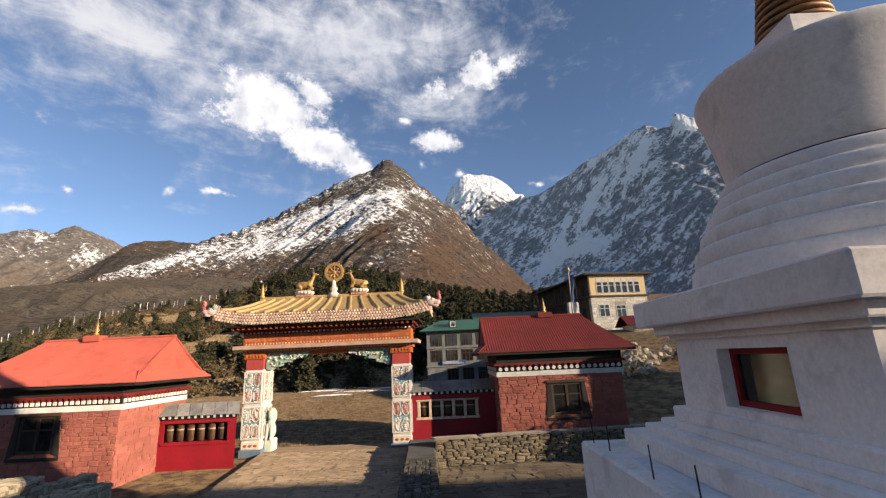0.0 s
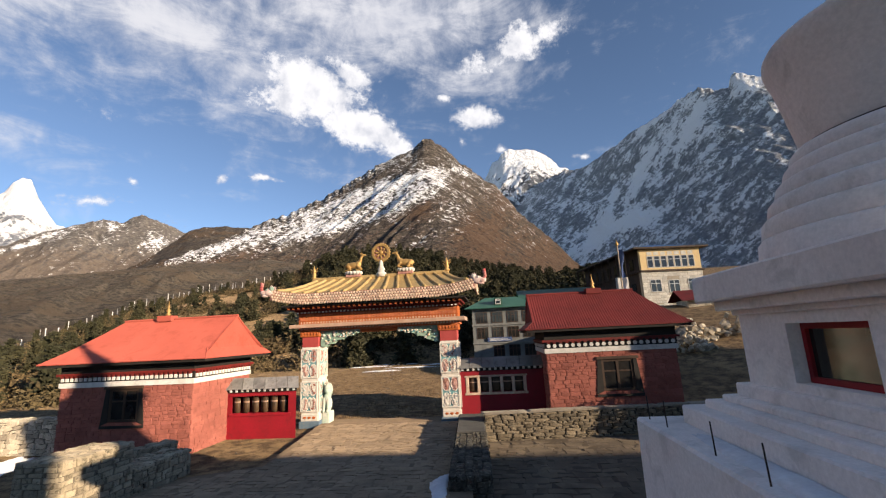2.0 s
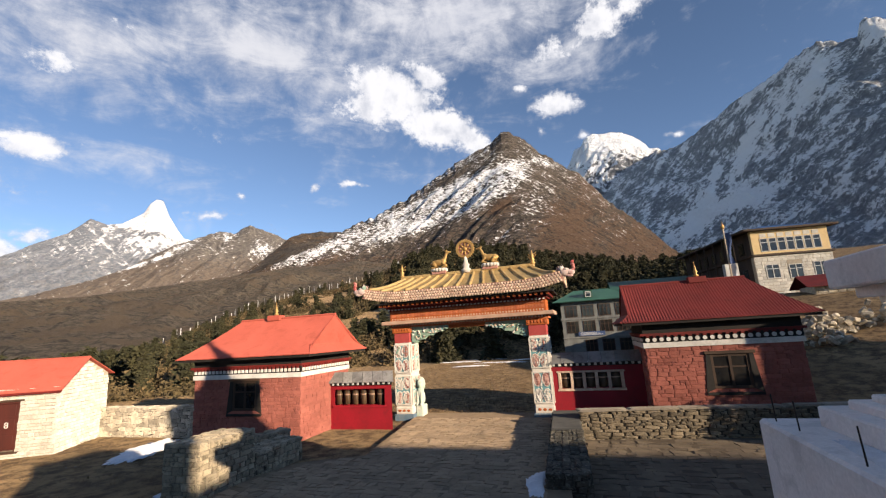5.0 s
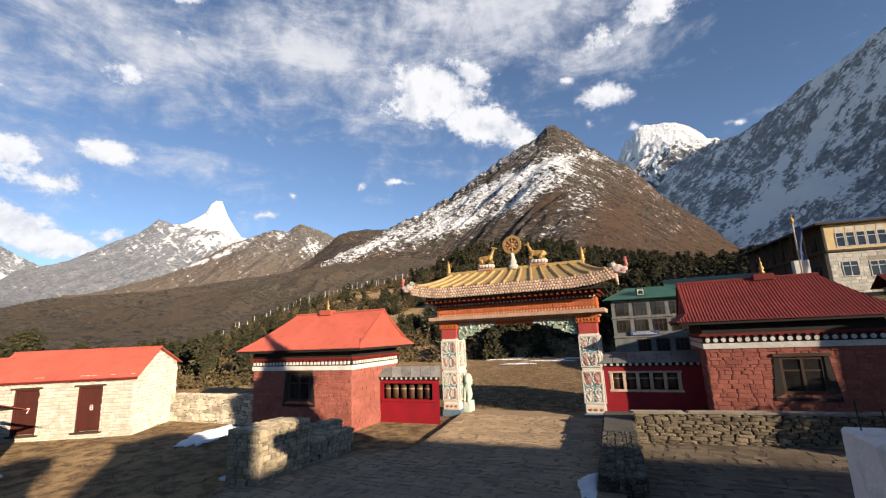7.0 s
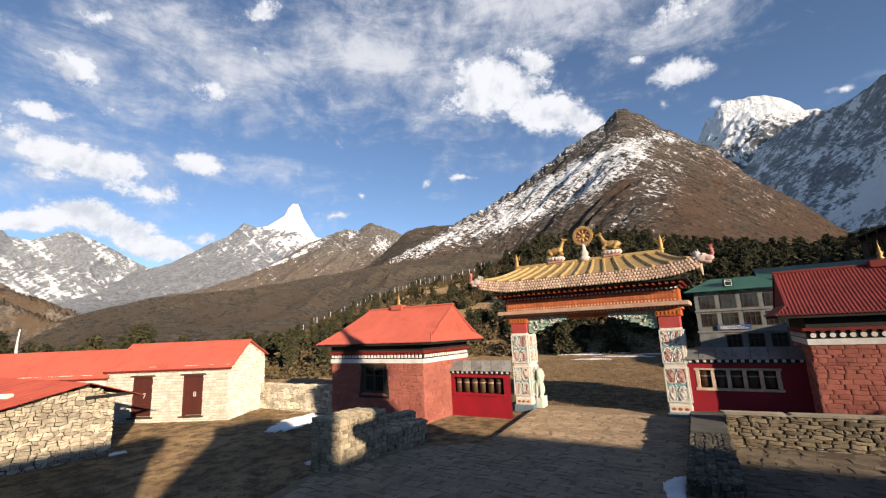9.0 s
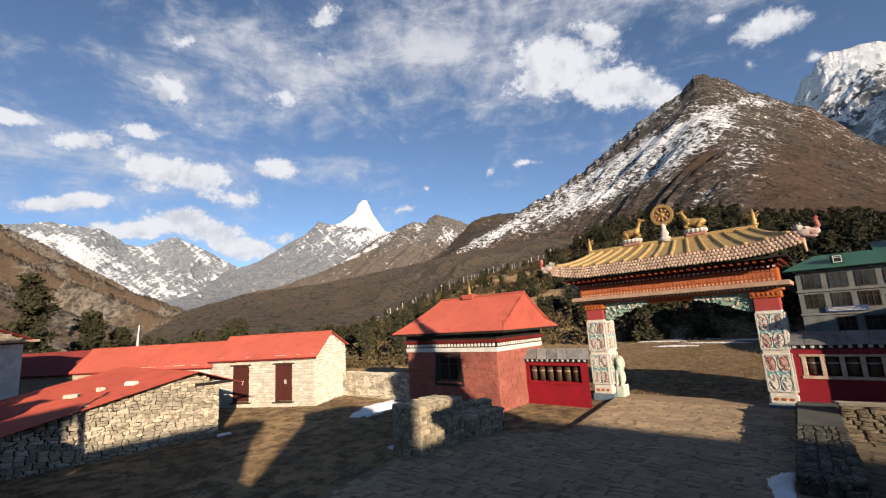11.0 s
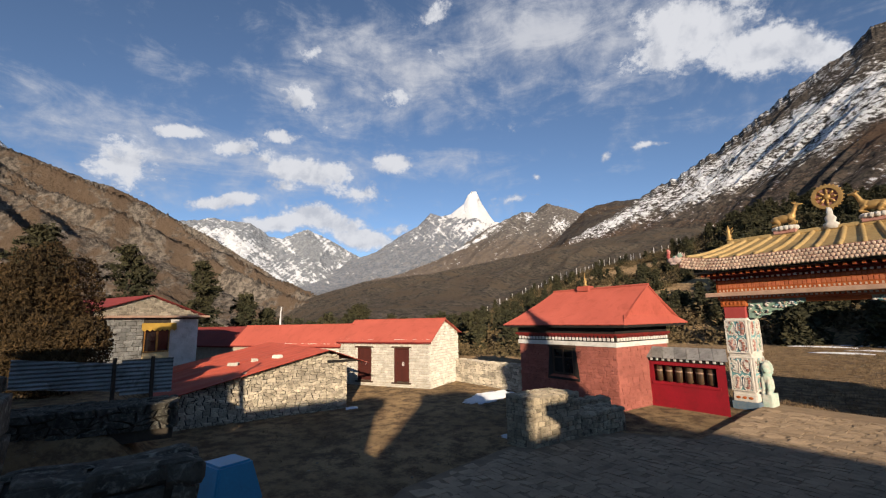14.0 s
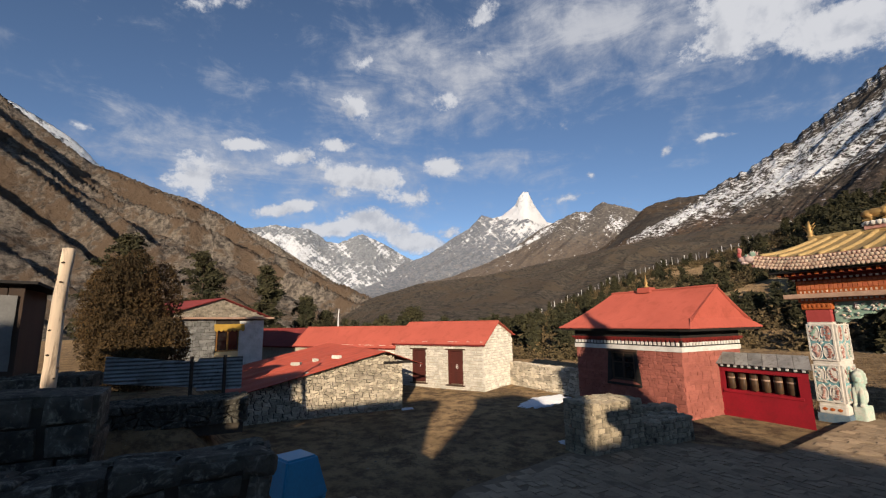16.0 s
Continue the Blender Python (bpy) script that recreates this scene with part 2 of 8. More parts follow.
M["lion_paint"] = surface("lion_paint", (0.44, 0.62, 0.52), (0.68, 0.66, 0.58), 0.85, big=5, fine=40, bump=0.4, dirt=(0.50, 0.30, 0.22), dirt_amount=0.5)
M["blue_footing"] = surface("blue_footing", (0.10, 0.17, 0.24), (0.16, 0.22, 0.27), 0.85, big=4, fine=30, bump=0.3, dirt=(0.3, 0.25, 0.2), dirt_amount=0.5)
M["stone_dark"] = surface("stone_dark", (0.150, 0.125, 0.092), (0.075, 0.063, 0.048), 0.92, big=3, fine=22, bump=0.8, dist=0.02, rand=0.35, dirt=(0.34, 0.31, 0.24), dirt_amount=0.5)
M["stone_grey"] = surface("stone_grey", (0.34, 0.34, 0.32), (0.20, 0.20, 0.19), 0.92, big=2.5, fine=20, bump=0.8, dist=0.02, island=0.25, dirt=(0.10, 0.09, 0.08), dirt_amount=0.6)
M["slate_slab"] = surface("slate_slab", (0.085, 0.085, 0.080), (0.055, 0.056, 0.054), 0.85, big=2, fine=24, bump=0.4, dist=0.006)
M["stone_slab"] = surface("stone_slab", (0.27, 0.215, 0.145), (0.16, 0.130, 0.090), 0.92, big=3, fine=22, bump=0.9, dist=0.025, rand=0.35, dirt=(0.42, 0.36, 0.26), dirt_amount=0.55)
M["stone_old"] = surface("stone_old", (0.125, 0.113, 0.087), (0.040, 0.037, 0.030), 0.95, big=5, fine=18, bump=1.0, dist=0.035, rand=0.3, dirt=(0.29, 0.28, 0.225), dirt_amount=0.75)
M["stone_pale"] = surface("stone_pale", (0.47, 0.395, 0.28), (0.32, 0.27, 0.19), 0.92, big=3, fine=22, bump=0.8, dist=0.02, rand=0.25, dirt=(0.080, 0.070, 0.050), dirt_amount=0.85)
M["stone_white"] = surface("stone_white", (0.74, 0.70, 0.62), (0.62, 0.58, 0.50), 0.92, big=3, fine=20, bump=0.6, dist=0.012, rand=0.15, island=0.16, dirt=(0.34, 0.28, 0.20), dirt_amount=0.45)
M["rubble"] = surface("rubble", (0.68, 0.60, 0.47), (0.44, 0.38, 0.29), 0.92, big=3.5, fine=20, bump=1.0, dist=0.03, rand=0.32, island=0.3, dirt=(0.17, 0.145, 0.11), dirt_amount=0.55)
M["mortar"] = surface("mortar", (0.085, 0.070, 0.052), (0.050, 0.042, 0.033), 0.95, big=4, fine=20, bump=0.6, dist=0.01)
M["mortar_mid"] = surface("mortar_mid", (0.22, 0.185, 0.14), (0.14, 0.12, 0.09), 0.95, big=4, fine=20, bump=0.6, dist=0.01)
M["mortar_pale"] = surface("mortar_pale", (0.48, 0.42, 0.33), (0.38, 0.33, 0.26), 0.95, big=4, fine=20, bump=0.6, dist=0.01)
M["flagstone"] = surface("flagstone", (0.43, 0.315, 0.205), (0.30, 0.22, 0.145), 0.9, big=1.2, fine=18, bump=0.6, dist=0.015, rand=0.11, island=0.10, dirt=(0.17, 0.125, 0.085), dirt_amount=0.55)
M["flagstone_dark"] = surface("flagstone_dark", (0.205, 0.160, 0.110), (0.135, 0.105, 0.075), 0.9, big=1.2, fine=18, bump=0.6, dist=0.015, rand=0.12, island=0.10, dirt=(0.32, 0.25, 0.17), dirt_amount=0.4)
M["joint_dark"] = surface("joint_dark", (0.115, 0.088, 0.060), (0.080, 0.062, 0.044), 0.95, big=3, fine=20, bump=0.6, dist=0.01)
M["path_joint"] = surface("path_joint", (0.26, 0.185, 0.118), (0.18, 0.13, 0.085), 0.95, big=3, fine=20, bump=0.6, dist=0.01)
M["grey_frame"] = surface("grey_frame", (0.26, 0.26, 0.25), (0.19, 0.19, 0.185), 0.8, big=2, fine=20, bump=0.2)
M["stone_beige"] = surface("stone_beige", (0.74, 0.71, 0.64), (0.64, 0.61, 0.55), 0.92, big=3, fine=20, bump=0.6, dist=0.012, island=0.18, dirt=(0.30, 0.28, 0.25), dirt_amount=0.4)
M["coping"] = surface("coping", (0.40, 0.35, 0.275), (0.29, 0.25, 0.20), 0.9, big=1.5, fine=16, bump=0.5, dist=0.01, rand=0.15, dirt=(0.12, 0.11, 0.09), dirt_amount=0.6)
M["slate_sheet"] = surface("slate_sheet", (0.30, 0.30, 0.29), (0.22, 0.22, 0.21), 0.5, 0.4, big=1.5, fine=16, bump=0.15, dirt=(0.12, 0.11, 0.10), dirt_amount=0.6)
M["pale_sheet"] = surface("pale_sheet", (0.52, 0.50, 0.46), (0.34, 0.33, 0.31), 0.6, 0.2, big=2.5, fine=16, bump=0.2, dirt=(0.14, 0.12, 0.10), dirt_amount=0.6, rand=0.2)
M["tin"] = surface("tin", (0.34, 0.36, 0.35), (0.22, 0.23, 0.22), 0.5, 0.5, big=1.2, fine=16, bump=0.1, dirt=(0.08, 0.058, 0.042), dirt_amount=0.6)
M["bronze"] = surface("bronze", (0.12, 0.066, 0.034), (0.060, 0.036, 0.022), 0.55, 0.0, big=5, fine=30, bump=0.2)
M["blue_plastic"] = surface("blue_plastic", (0.012, 0.30, 0.52), (0.010, 0.26, 0.46), 0.45, big=3, fine=40, bump=0.05, spec=0.5)
M["blue_sheet"] = surface("blue_sheet", (0.04, 0.13, 0.34), (0.03, 0.10, 0.28), 0.5, big=1, fine=10, bump=0.1)
M["green_sheet"] = surface("green_sheet", (0.030, 0.110, 0.075), (0.022, 0.080, 0.055), 0.55, big=0.6, fine=10, bump=0.1)
M["yellow_plaster"] = surface("yellow_plaster", (0.84, 0.66, 0.36), (0.76, 0.58, 0.32), 0.85, big=1, fine=14, bump=0.2)
M["grey_plaster"] = surface("grey_plaster", (0.24, 0.25, 0.24), (0.17, 0.175, 0.17), 0.85, big=1, fine=14, bump=0.2, dirt=(0.09, 0.09, 0.085), dirt_amount=0.5)
M["iron"] = surface("iron", (0.05, 0.045, 0.04), (0.08, 0.05, 0.035), 0.7, 0.6, big=6, fine=40, bump=0.2)
M["bark"] = surface("bark", (0.09, 0.065, 0.045), (0.055, 0.04, 0.03), 0.95, big=6, fine=24, bump=0.6, dist=0.01)
M["needle"] = surface("needle", (0.062, 0.056, 0.026), (0.034, 0.036, 0.018), 0.85, big=0.35, fine=6, bump=0.0, island=0.5)
M["juniper"] = surface("juniper", (0.104, 0.061, 0.022), (0.054, 0.035, 0.014), 0.85, big=0.8, fine=6, bump=0.0, island=0.5)
M["scrub"] = surface("scrub", (0.085, 0.070, 0.034), (0.165, 0.115, 0.058), 0.9, big=0.05, fine=3, bump=0.0, island=0.5)
M["dry_grass"] = surface("dry_grass", (0.27, 0.180, 0.10), (0.18, 0.120, 0.065), 0.9, big=0.6, fine=6, bump=0.0, island=0.4)
M["pebble"] = surface("pebble", (0.26, 0.23, 0.19), (0.16, 0.14, 0.12), 0.9, big=2, fine=20, bump=0.2, island=0.4)
M["cloth_white"] = surface("cloth_white", (0.75, 0.75, 0.75), (0.62, 0.62, 0.63), 0.9, big=3, fine=30, bump=0.1)
M["cloth_yellow"] = surface("cloth_yellow", (0.62, 0.40, 0.08), (0.52, 0.32, 0.06), 0.9, big=3, fine=30, bump=0.1)
M["cloth_blue"] = surface("cloth_blue", (0.08, 0.13, 0.28), (0.06, 0.10, 0.22), 0.9, big=3, fine=30, bump=0.1)


def glass_dark():
    n = Nodes("window_glass")
    c = n.mix(n.ramp(n.noise(n.geo.outputs["Position"], 1.5, 3), 0.3, 0.7), (0.012, 0.013, 0.014), (0.03, 0.028, 0.026))
    return n.done(c, 0.08, 0.0, 0.5)


M["glass"] = glass_dark()


def ground_mat():
    n = Nodes("ground_earth")
    p = n.geo.outputs["Position"]
    grass = n.mix(n.ramp(n.noise(p, 0.35, 6, 0.65), 0.35, 0.65), (0.345, 0.236, 0.124), (0.225, 0.150, 0.078))
    soil = n.mix(n.ramp(n.noise(p, 2.2, 6, 0.7), 0.4, 0.62), grass, (0.100, 0.065, 0.038))
    c = n.mix(n.ramp(n.noise(p, 14, 6, 0.75), 0.5, 0.72), soil, (0.24, 0.170, 0.108))
    c = n.mix(n.ramp(n.voro(p, 5.0), 0.06, 0.02), c, (0.32, 0.30, 0.27))
    n.bump(n.math("ADD", n.noise(p, 3, 8, 0.7), n.math("MULTIPLY", n.noise(p, 28, 4, 0.7), 0.6)), 0.8, 0.07)
    return n.done(c, 0.95, 0, 0.15)


M["ground"] = ground_mat()


def rock_mat(name, rock_a, rock_b, grass, veg, snow, facing=(0, 0, 0), turn=0.0, squash=(0.25, 1, 1), grain=0.05, w_streak=2.0, w_fine=2.0, snowcol=(0.80, 0.83, 0.88)):
    """Bare rock, turf on its lower slopes, and snow: snow is a list of (height, share), the rest is broken up by streaks and grain."""
    n = Nodes(name)
    p = n.geo.outputs["Position"]
    z = n.axis(p, 2)
    mp = n.t.nodes.new("ShaderNodeMapping")
    mp.vector_type = "POINT"
    mp.inputs["Rotation"].default_value, mp.inputs["Scale"].default_value = (0, radians(turn), 0), (1, 1, 1)
    n.t.links.new(p, mp.inputs["Vector"])
    streak = n.noise(n.scaled(mp.outputs[0], squash), grain * 0.8, 9, 0.68, 0.5)
    mid, fine = n.noise(p, grain * 0.13, 8, 0.62, 0.3), n.noise(p, grain * 1.3, 9, 0.72, 0.3)
    c = n.mix(n.ramp(n.math("ADD", n.math("MULTIPLY", fine, 0.6), n.math("MULTIPLY", streak, 0.4)), 0.40, 0.60), rock_a, rock_b)
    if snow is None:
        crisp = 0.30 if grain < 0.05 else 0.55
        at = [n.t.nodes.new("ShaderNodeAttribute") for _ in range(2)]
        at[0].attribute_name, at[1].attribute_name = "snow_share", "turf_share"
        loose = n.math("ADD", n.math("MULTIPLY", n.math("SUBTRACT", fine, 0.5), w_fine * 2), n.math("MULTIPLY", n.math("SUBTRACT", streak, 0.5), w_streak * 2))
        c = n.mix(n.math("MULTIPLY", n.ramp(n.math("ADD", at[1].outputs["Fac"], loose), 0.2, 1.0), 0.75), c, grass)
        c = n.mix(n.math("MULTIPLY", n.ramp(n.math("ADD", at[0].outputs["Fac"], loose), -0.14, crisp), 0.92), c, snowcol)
        n.bump(n.math("ADD", n.math("ADD", fine, streak), n.math("MULTIPLY", mid, 2.0)), 1.0, 0.7 / grain)
        return n.done(c, 0.95, 0, 0.1)
    c = n.mix(n.math("MULTIPLY", n.ramp(n.math("ADD", mid, n.math("MULTIPLY", n.math("SUBTRACT", streak, 0.5), 0.5)), 0.58 - 0.25 * veg, 0.68 - 0.25 * veg), 0.9), c, grass)
    rmp = n.t.nodes.new("ShaderNodeValToRGB")
    lo, hi = snow[0][0], snow[-1][0]
    n.t.links.new(n.math("DIVIDE", n.math("SUBTRACT", z, lo), hi - lo, True), rmp.inputs[0])
    els = rmp.color_ramp.elements
    while len(els) < len(snow):
        els.new(0.5)
    for e, (h, v) in zip(els, snow):
        e.position, e.color = (h - lo) / (hi - lo), ((v + 1) / 2,) * 3 + (1,)
    base = n.math("SUBTRACT", n.math("MULTIPLY", rmp.outputs[0], 2.0), 1.0)
    dt = n.t.nodes.new("ShaderNodeVectorMath")
    dt.operation = "DOT_PRODUCT"
    n.t.links.new(n.geo.outputs["Normal"], dt.inputs[0])
    dt.inputs[1].default_value = facing
    amount = n.math("ADD", n.math("ADD", base, dt.outputs["Value"]), n.math("ADD", n.math("MULTIPLY", n.math("SUBTRACT", streak, 0.5), w_streak), n.math("MULTIPLY", n.math("SUBTRACT", fine, 0.5), w_fine)))
    amount = n.math("ADD", amount, n.math("MULTIPLY", n.math("SUBTRACT", mid, 0.5), 1.4))
    c = n.mix(n.ramp(amount, -0.08, 0.12), c, snowcol)
    n.bump(n.math("ADD", n.math("ADD", fine, streak), n.math("MULTIPLY", mid, 2.0)), 1.0, 0.7 / grain)
    return n.done(c, 0.95, 0, 0.1)


# ---- sky and land ----
EYE = 3.3


def az_dir(az):
    a = np.radians(az)
    return -np.sin(a), np.cos(a)


def mountain(name, crest, dist, label, material, low=-2.0, foot=0.45, power=1.0, amp=60.0, size=500.0, shear=0.4, rough=0.25, seed=0.0, na=420, ns=130, swing=0.0, rib=None, gain=0.55, cover=None, saw=None, soft=1.5):
    """A range seen along a crest line of (bearing, height angle): a front slope with spurs and gullies, and a back slope.
    swing brings its right end nearer, so that the face turns away to the left."""
    crest = sorted(crest)
    az = np.linspace(crest[0][0], crest[-1][0], na)
    el = np.interp(az, [c[0] for c in crest], [c[1] for c in crest])
    jag = rough * (fbm(az * 0.9 + seed, az * 0 + seed, 7, 0.6, True) - 0.6) * np.clip((el - low) / 6, 0.1, 1)
    far = dist * (1 + swing * (az - az.mean()) / (az[-1] - az[0]))[:, None]
    s = np.concatenate([np.linspace(0, 1, ns), np.linspace(1.02, 1.35, 12)])
    A, S = np.meshgrid(az, s, indexing="ij")
    # away from the crest its notches melt into broad flanks
    kern = np.exp(-0.5 * (np.arange(-60, 61) * (az[1] - az[0]) / soft) ** 2)
    flat = np.convolve(np.pad(el, 60, mode="edge"), kern / kern.sum(), mode="valid")
    keep = np.clip(S, 0, 1) ** 5
    top = EYE + far * np.tan(np.radians(el[:, None] * keep + flat[:, None] * (1 - keep)))
    peaks = (far[:, 0] * (np.tan(np.radians(el + jag)) - np.tan(np.radians(el))))[:, None]
    base = EYE + far * foot * math.tan(radians(low))
    R = far * (foot + (1 - foot) * S)
    Z = base + (top - base) * np.clip(S, 0, 1) ** power
    Z = np.where(S > 1, top - (S - 1) * (top - base) * 1.4, Z)
    Z = Z + peaks * np.clip(S, 0, 1) ** 9
    U = np.radians(A) * dist / size + seed
    run = dist * math.hypot(1 - foot, math.tan(radians(np.max(el)))) / size
    W = S * run
    wu = U + shear * W + 0.6 * (fbm(U * 1.3 + 3, W * 1.3, 4) - 0.5)
    spurs = fbm(wu, W * 0.55 + seed, 8, gain, True) - 0.55
    lumps = fbm(U * 0.7 + 8, W * 0.7 + seed, 5, 0.5) - 0.5
    env = np.clip(np.sin(np.pi * np.clip(S, 0, 1) ** 1.4), 0, 1) ** 0.6
    if rib:
        # a rib that comes down from the summit towards the viewer
        a_top, a_low, wide, rise = rib
        d = np.abs(A - (a_low + (a_top - a_low) * np.clip(S, 0, 1)) - 2.0 * (fbm(S * 4, A * 0, 4) - 0.5)) / wide
        Z = Z + (top - base) * rise * np.clip(1 - d * d, 0, 1) ** 2 * np.sin(np.pi * np.clip(S, 0, 1)) ** 0.8
    if saw:
        # long buttresses with one steep side
        f = wu * saw[0] + 0.5 * (fbm(U * 2.1, W * 2.1 + 4, 5) - 0.5)
        k = np.floor(f)
        f = f - k
        Z = Z + env * saw[1] * (0.65 + 0.35 * np.sin(k * 2.3)) * (np.where(f < saw[2], f / saw[2], (1 - f) / (1 - saw[2])) - 0.75)
    Z = Z + env * amp * (2.0 * spurs + 1.2 * lumps)
    R = R + env * amp * 1.5 * (fbm(wu * 1.7 + 5, W * 1.7, 6, 0.55) - 0.5)
    dx, dy = az_dir(A)
    n2 = len(s)
    V = np.stack([R * dx, R * dy, Z], -1).reshape(-1, 3)
    I = np.arange(na * n2).reshape(na, n2)
    F = np.stack([I[:-1, :-1], I[:-1, 1:], I[1:, 1:], I[1:, :-1]], -1).reshape(-1, 4)
    me = raw(name, V.tolist(), F.tolist())
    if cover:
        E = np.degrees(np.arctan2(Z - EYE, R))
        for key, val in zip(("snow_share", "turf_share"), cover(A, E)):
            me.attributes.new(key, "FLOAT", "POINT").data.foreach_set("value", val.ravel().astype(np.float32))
    ob = hang(name, me, material, smooth=True)
    return tagged(ob, label, "mountain", kind="structure")


def spot(A, E, az, el, a, b, turn=0.0):
    """A soft patch on a slope, by bearing and height angle; turn tilts its long axis up to the right."""
    x, y, t = az - A, E - el, radians(turn)
    u, v = x * math.cos(t) + y * math.sin(t), y * math.cos(t) - x * math.sin(t)
    return np.exp(-(u / a) ** 2 - (v / b) ** 2)


def grooves(A, E, turn, long, short, seed, octaves=6):
    """Long streaks that run up to the right by turn degrees, about -0.5 to 0.5."""
    x, y, t = -A, E, radians(turn)
    u, v = x * math.cos(t) + y * math.sin(t), y * math.cos(t) - x * math.sin(t)
    v = v + 0.8 * short * (fbm(u / long * 1.5 + 7, v / short * 0.3 + seed, 4) - 0.5)
    return (fbm(u / long + seed, v / short + 3, octaves, 0.62) - 0.5) * 1.6


def step_up(v, width):
    return 1 / (1 + np.exp(np.clip(-v / width, -30, 30)))


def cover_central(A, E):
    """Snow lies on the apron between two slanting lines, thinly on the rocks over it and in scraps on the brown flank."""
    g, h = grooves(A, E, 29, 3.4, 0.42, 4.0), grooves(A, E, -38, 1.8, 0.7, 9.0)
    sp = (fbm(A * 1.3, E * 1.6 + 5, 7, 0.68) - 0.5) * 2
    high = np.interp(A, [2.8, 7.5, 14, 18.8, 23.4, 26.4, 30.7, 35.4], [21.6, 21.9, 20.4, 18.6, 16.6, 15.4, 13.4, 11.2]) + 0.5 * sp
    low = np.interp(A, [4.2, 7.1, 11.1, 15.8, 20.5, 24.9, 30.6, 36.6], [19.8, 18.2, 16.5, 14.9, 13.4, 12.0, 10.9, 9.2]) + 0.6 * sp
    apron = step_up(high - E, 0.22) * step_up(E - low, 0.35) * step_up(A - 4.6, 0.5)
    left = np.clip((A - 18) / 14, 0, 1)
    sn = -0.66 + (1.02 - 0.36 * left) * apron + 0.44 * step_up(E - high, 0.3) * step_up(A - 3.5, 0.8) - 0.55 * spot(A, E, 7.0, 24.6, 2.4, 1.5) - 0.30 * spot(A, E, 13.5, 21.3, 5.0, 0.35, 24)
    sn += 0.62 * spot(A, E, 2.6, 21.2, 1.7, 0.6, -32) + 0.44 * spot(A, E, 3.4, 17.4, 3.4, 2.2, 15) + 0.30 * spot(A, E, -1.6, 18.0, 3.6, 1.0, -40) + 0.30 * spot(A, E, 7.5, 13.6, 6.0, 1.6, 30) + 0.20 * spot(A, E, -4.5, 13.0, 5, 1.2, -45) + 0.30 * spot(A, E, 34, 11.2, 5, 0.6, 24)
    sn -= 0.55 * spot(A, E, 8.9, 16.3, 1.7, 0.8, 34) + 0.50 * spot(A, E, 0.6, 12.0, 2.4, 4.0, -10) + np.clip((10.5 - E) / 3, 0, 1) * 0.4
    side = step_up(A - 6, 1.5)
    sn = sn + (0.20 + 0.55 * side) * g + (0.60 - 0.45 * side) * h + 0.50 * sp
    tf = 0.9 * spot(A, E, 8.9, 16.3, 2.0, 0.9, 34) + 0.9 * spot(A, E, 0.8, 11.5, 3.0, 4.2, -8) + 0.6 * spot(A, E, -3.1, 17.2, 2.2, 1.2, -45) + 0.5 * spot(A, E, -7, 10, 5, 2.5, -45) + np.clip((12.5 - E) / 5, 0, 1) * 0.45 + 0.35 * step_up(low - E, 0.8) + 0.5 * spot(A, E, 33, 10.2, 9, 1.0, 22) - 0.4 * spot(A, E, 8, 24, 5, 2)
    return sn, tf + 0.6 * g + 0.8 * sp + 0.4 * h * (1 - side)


def cover_thamserku(A, E):
    """Snow in the couloirs and the basin of the near face; the farther face is dark and streaked."""
    g, k = grooves(A, E, 34, 2.0, 0.34, 2.0), grooves(A, E, 60, 3.0, 0.42, 6.0)
    sp = (fbm(A * 1.0 + 4, E * 1.2, 8, 0.68) - 0.5) * 2
    edge = np.interp(E, [8.8, 13.3, 16.8, 20.9, 25.1], [-19.7, -22.6, -25.8, -28.0, -30.3])
    dark = step_up(edge - A + 1.5 * sp, 0.45)
    sn = -0.06 + 1.05 * spot(A, E, -26.4, 22.2, 3.0, 0.95, 50) + 0.80 * spot(A, E, -20.4, 18.3, 3.4, 0.7, 58) + 0.45 * spot(A, E, -23.2, 20.0, 3.0, 0.5, 66) + 0.45 * spot(A, E, -22.5, 23.6, 4.5, 0.35, 28) + 0.50 * spot(A, E, -16.5, 15.4, 2.0, 0.6, 66)
    sn += 0.85 * spot(A, E, -18.0, 12.6, 4.6, 1.2, 10) + 0.75 * spot(A, E, -13.2, 10.4, 3.0, 1.0, 40) + 0.35 * spot(A, E, -11.5, 15.5, 2.5, 0.8, -20) - 0.25 * spot(A, E, -15.8, 17.6, 2.4, 1.4, 40) - 0.20 * spot(A, E, -21.6, 15.0, 1.6, 1.8, 40)
    sn = sn * (1 - dark) - 0.14 * dark + 1.1 * spot(A, E, -32.3, 24.7, 1.5, 0.9, -15)
    sn += (0.60 * k + 0.50 * g) * (1 - dark) + 1.00 * g * dark + 0.70 * sp
    return sn, 0.2 + 0.8 * sp


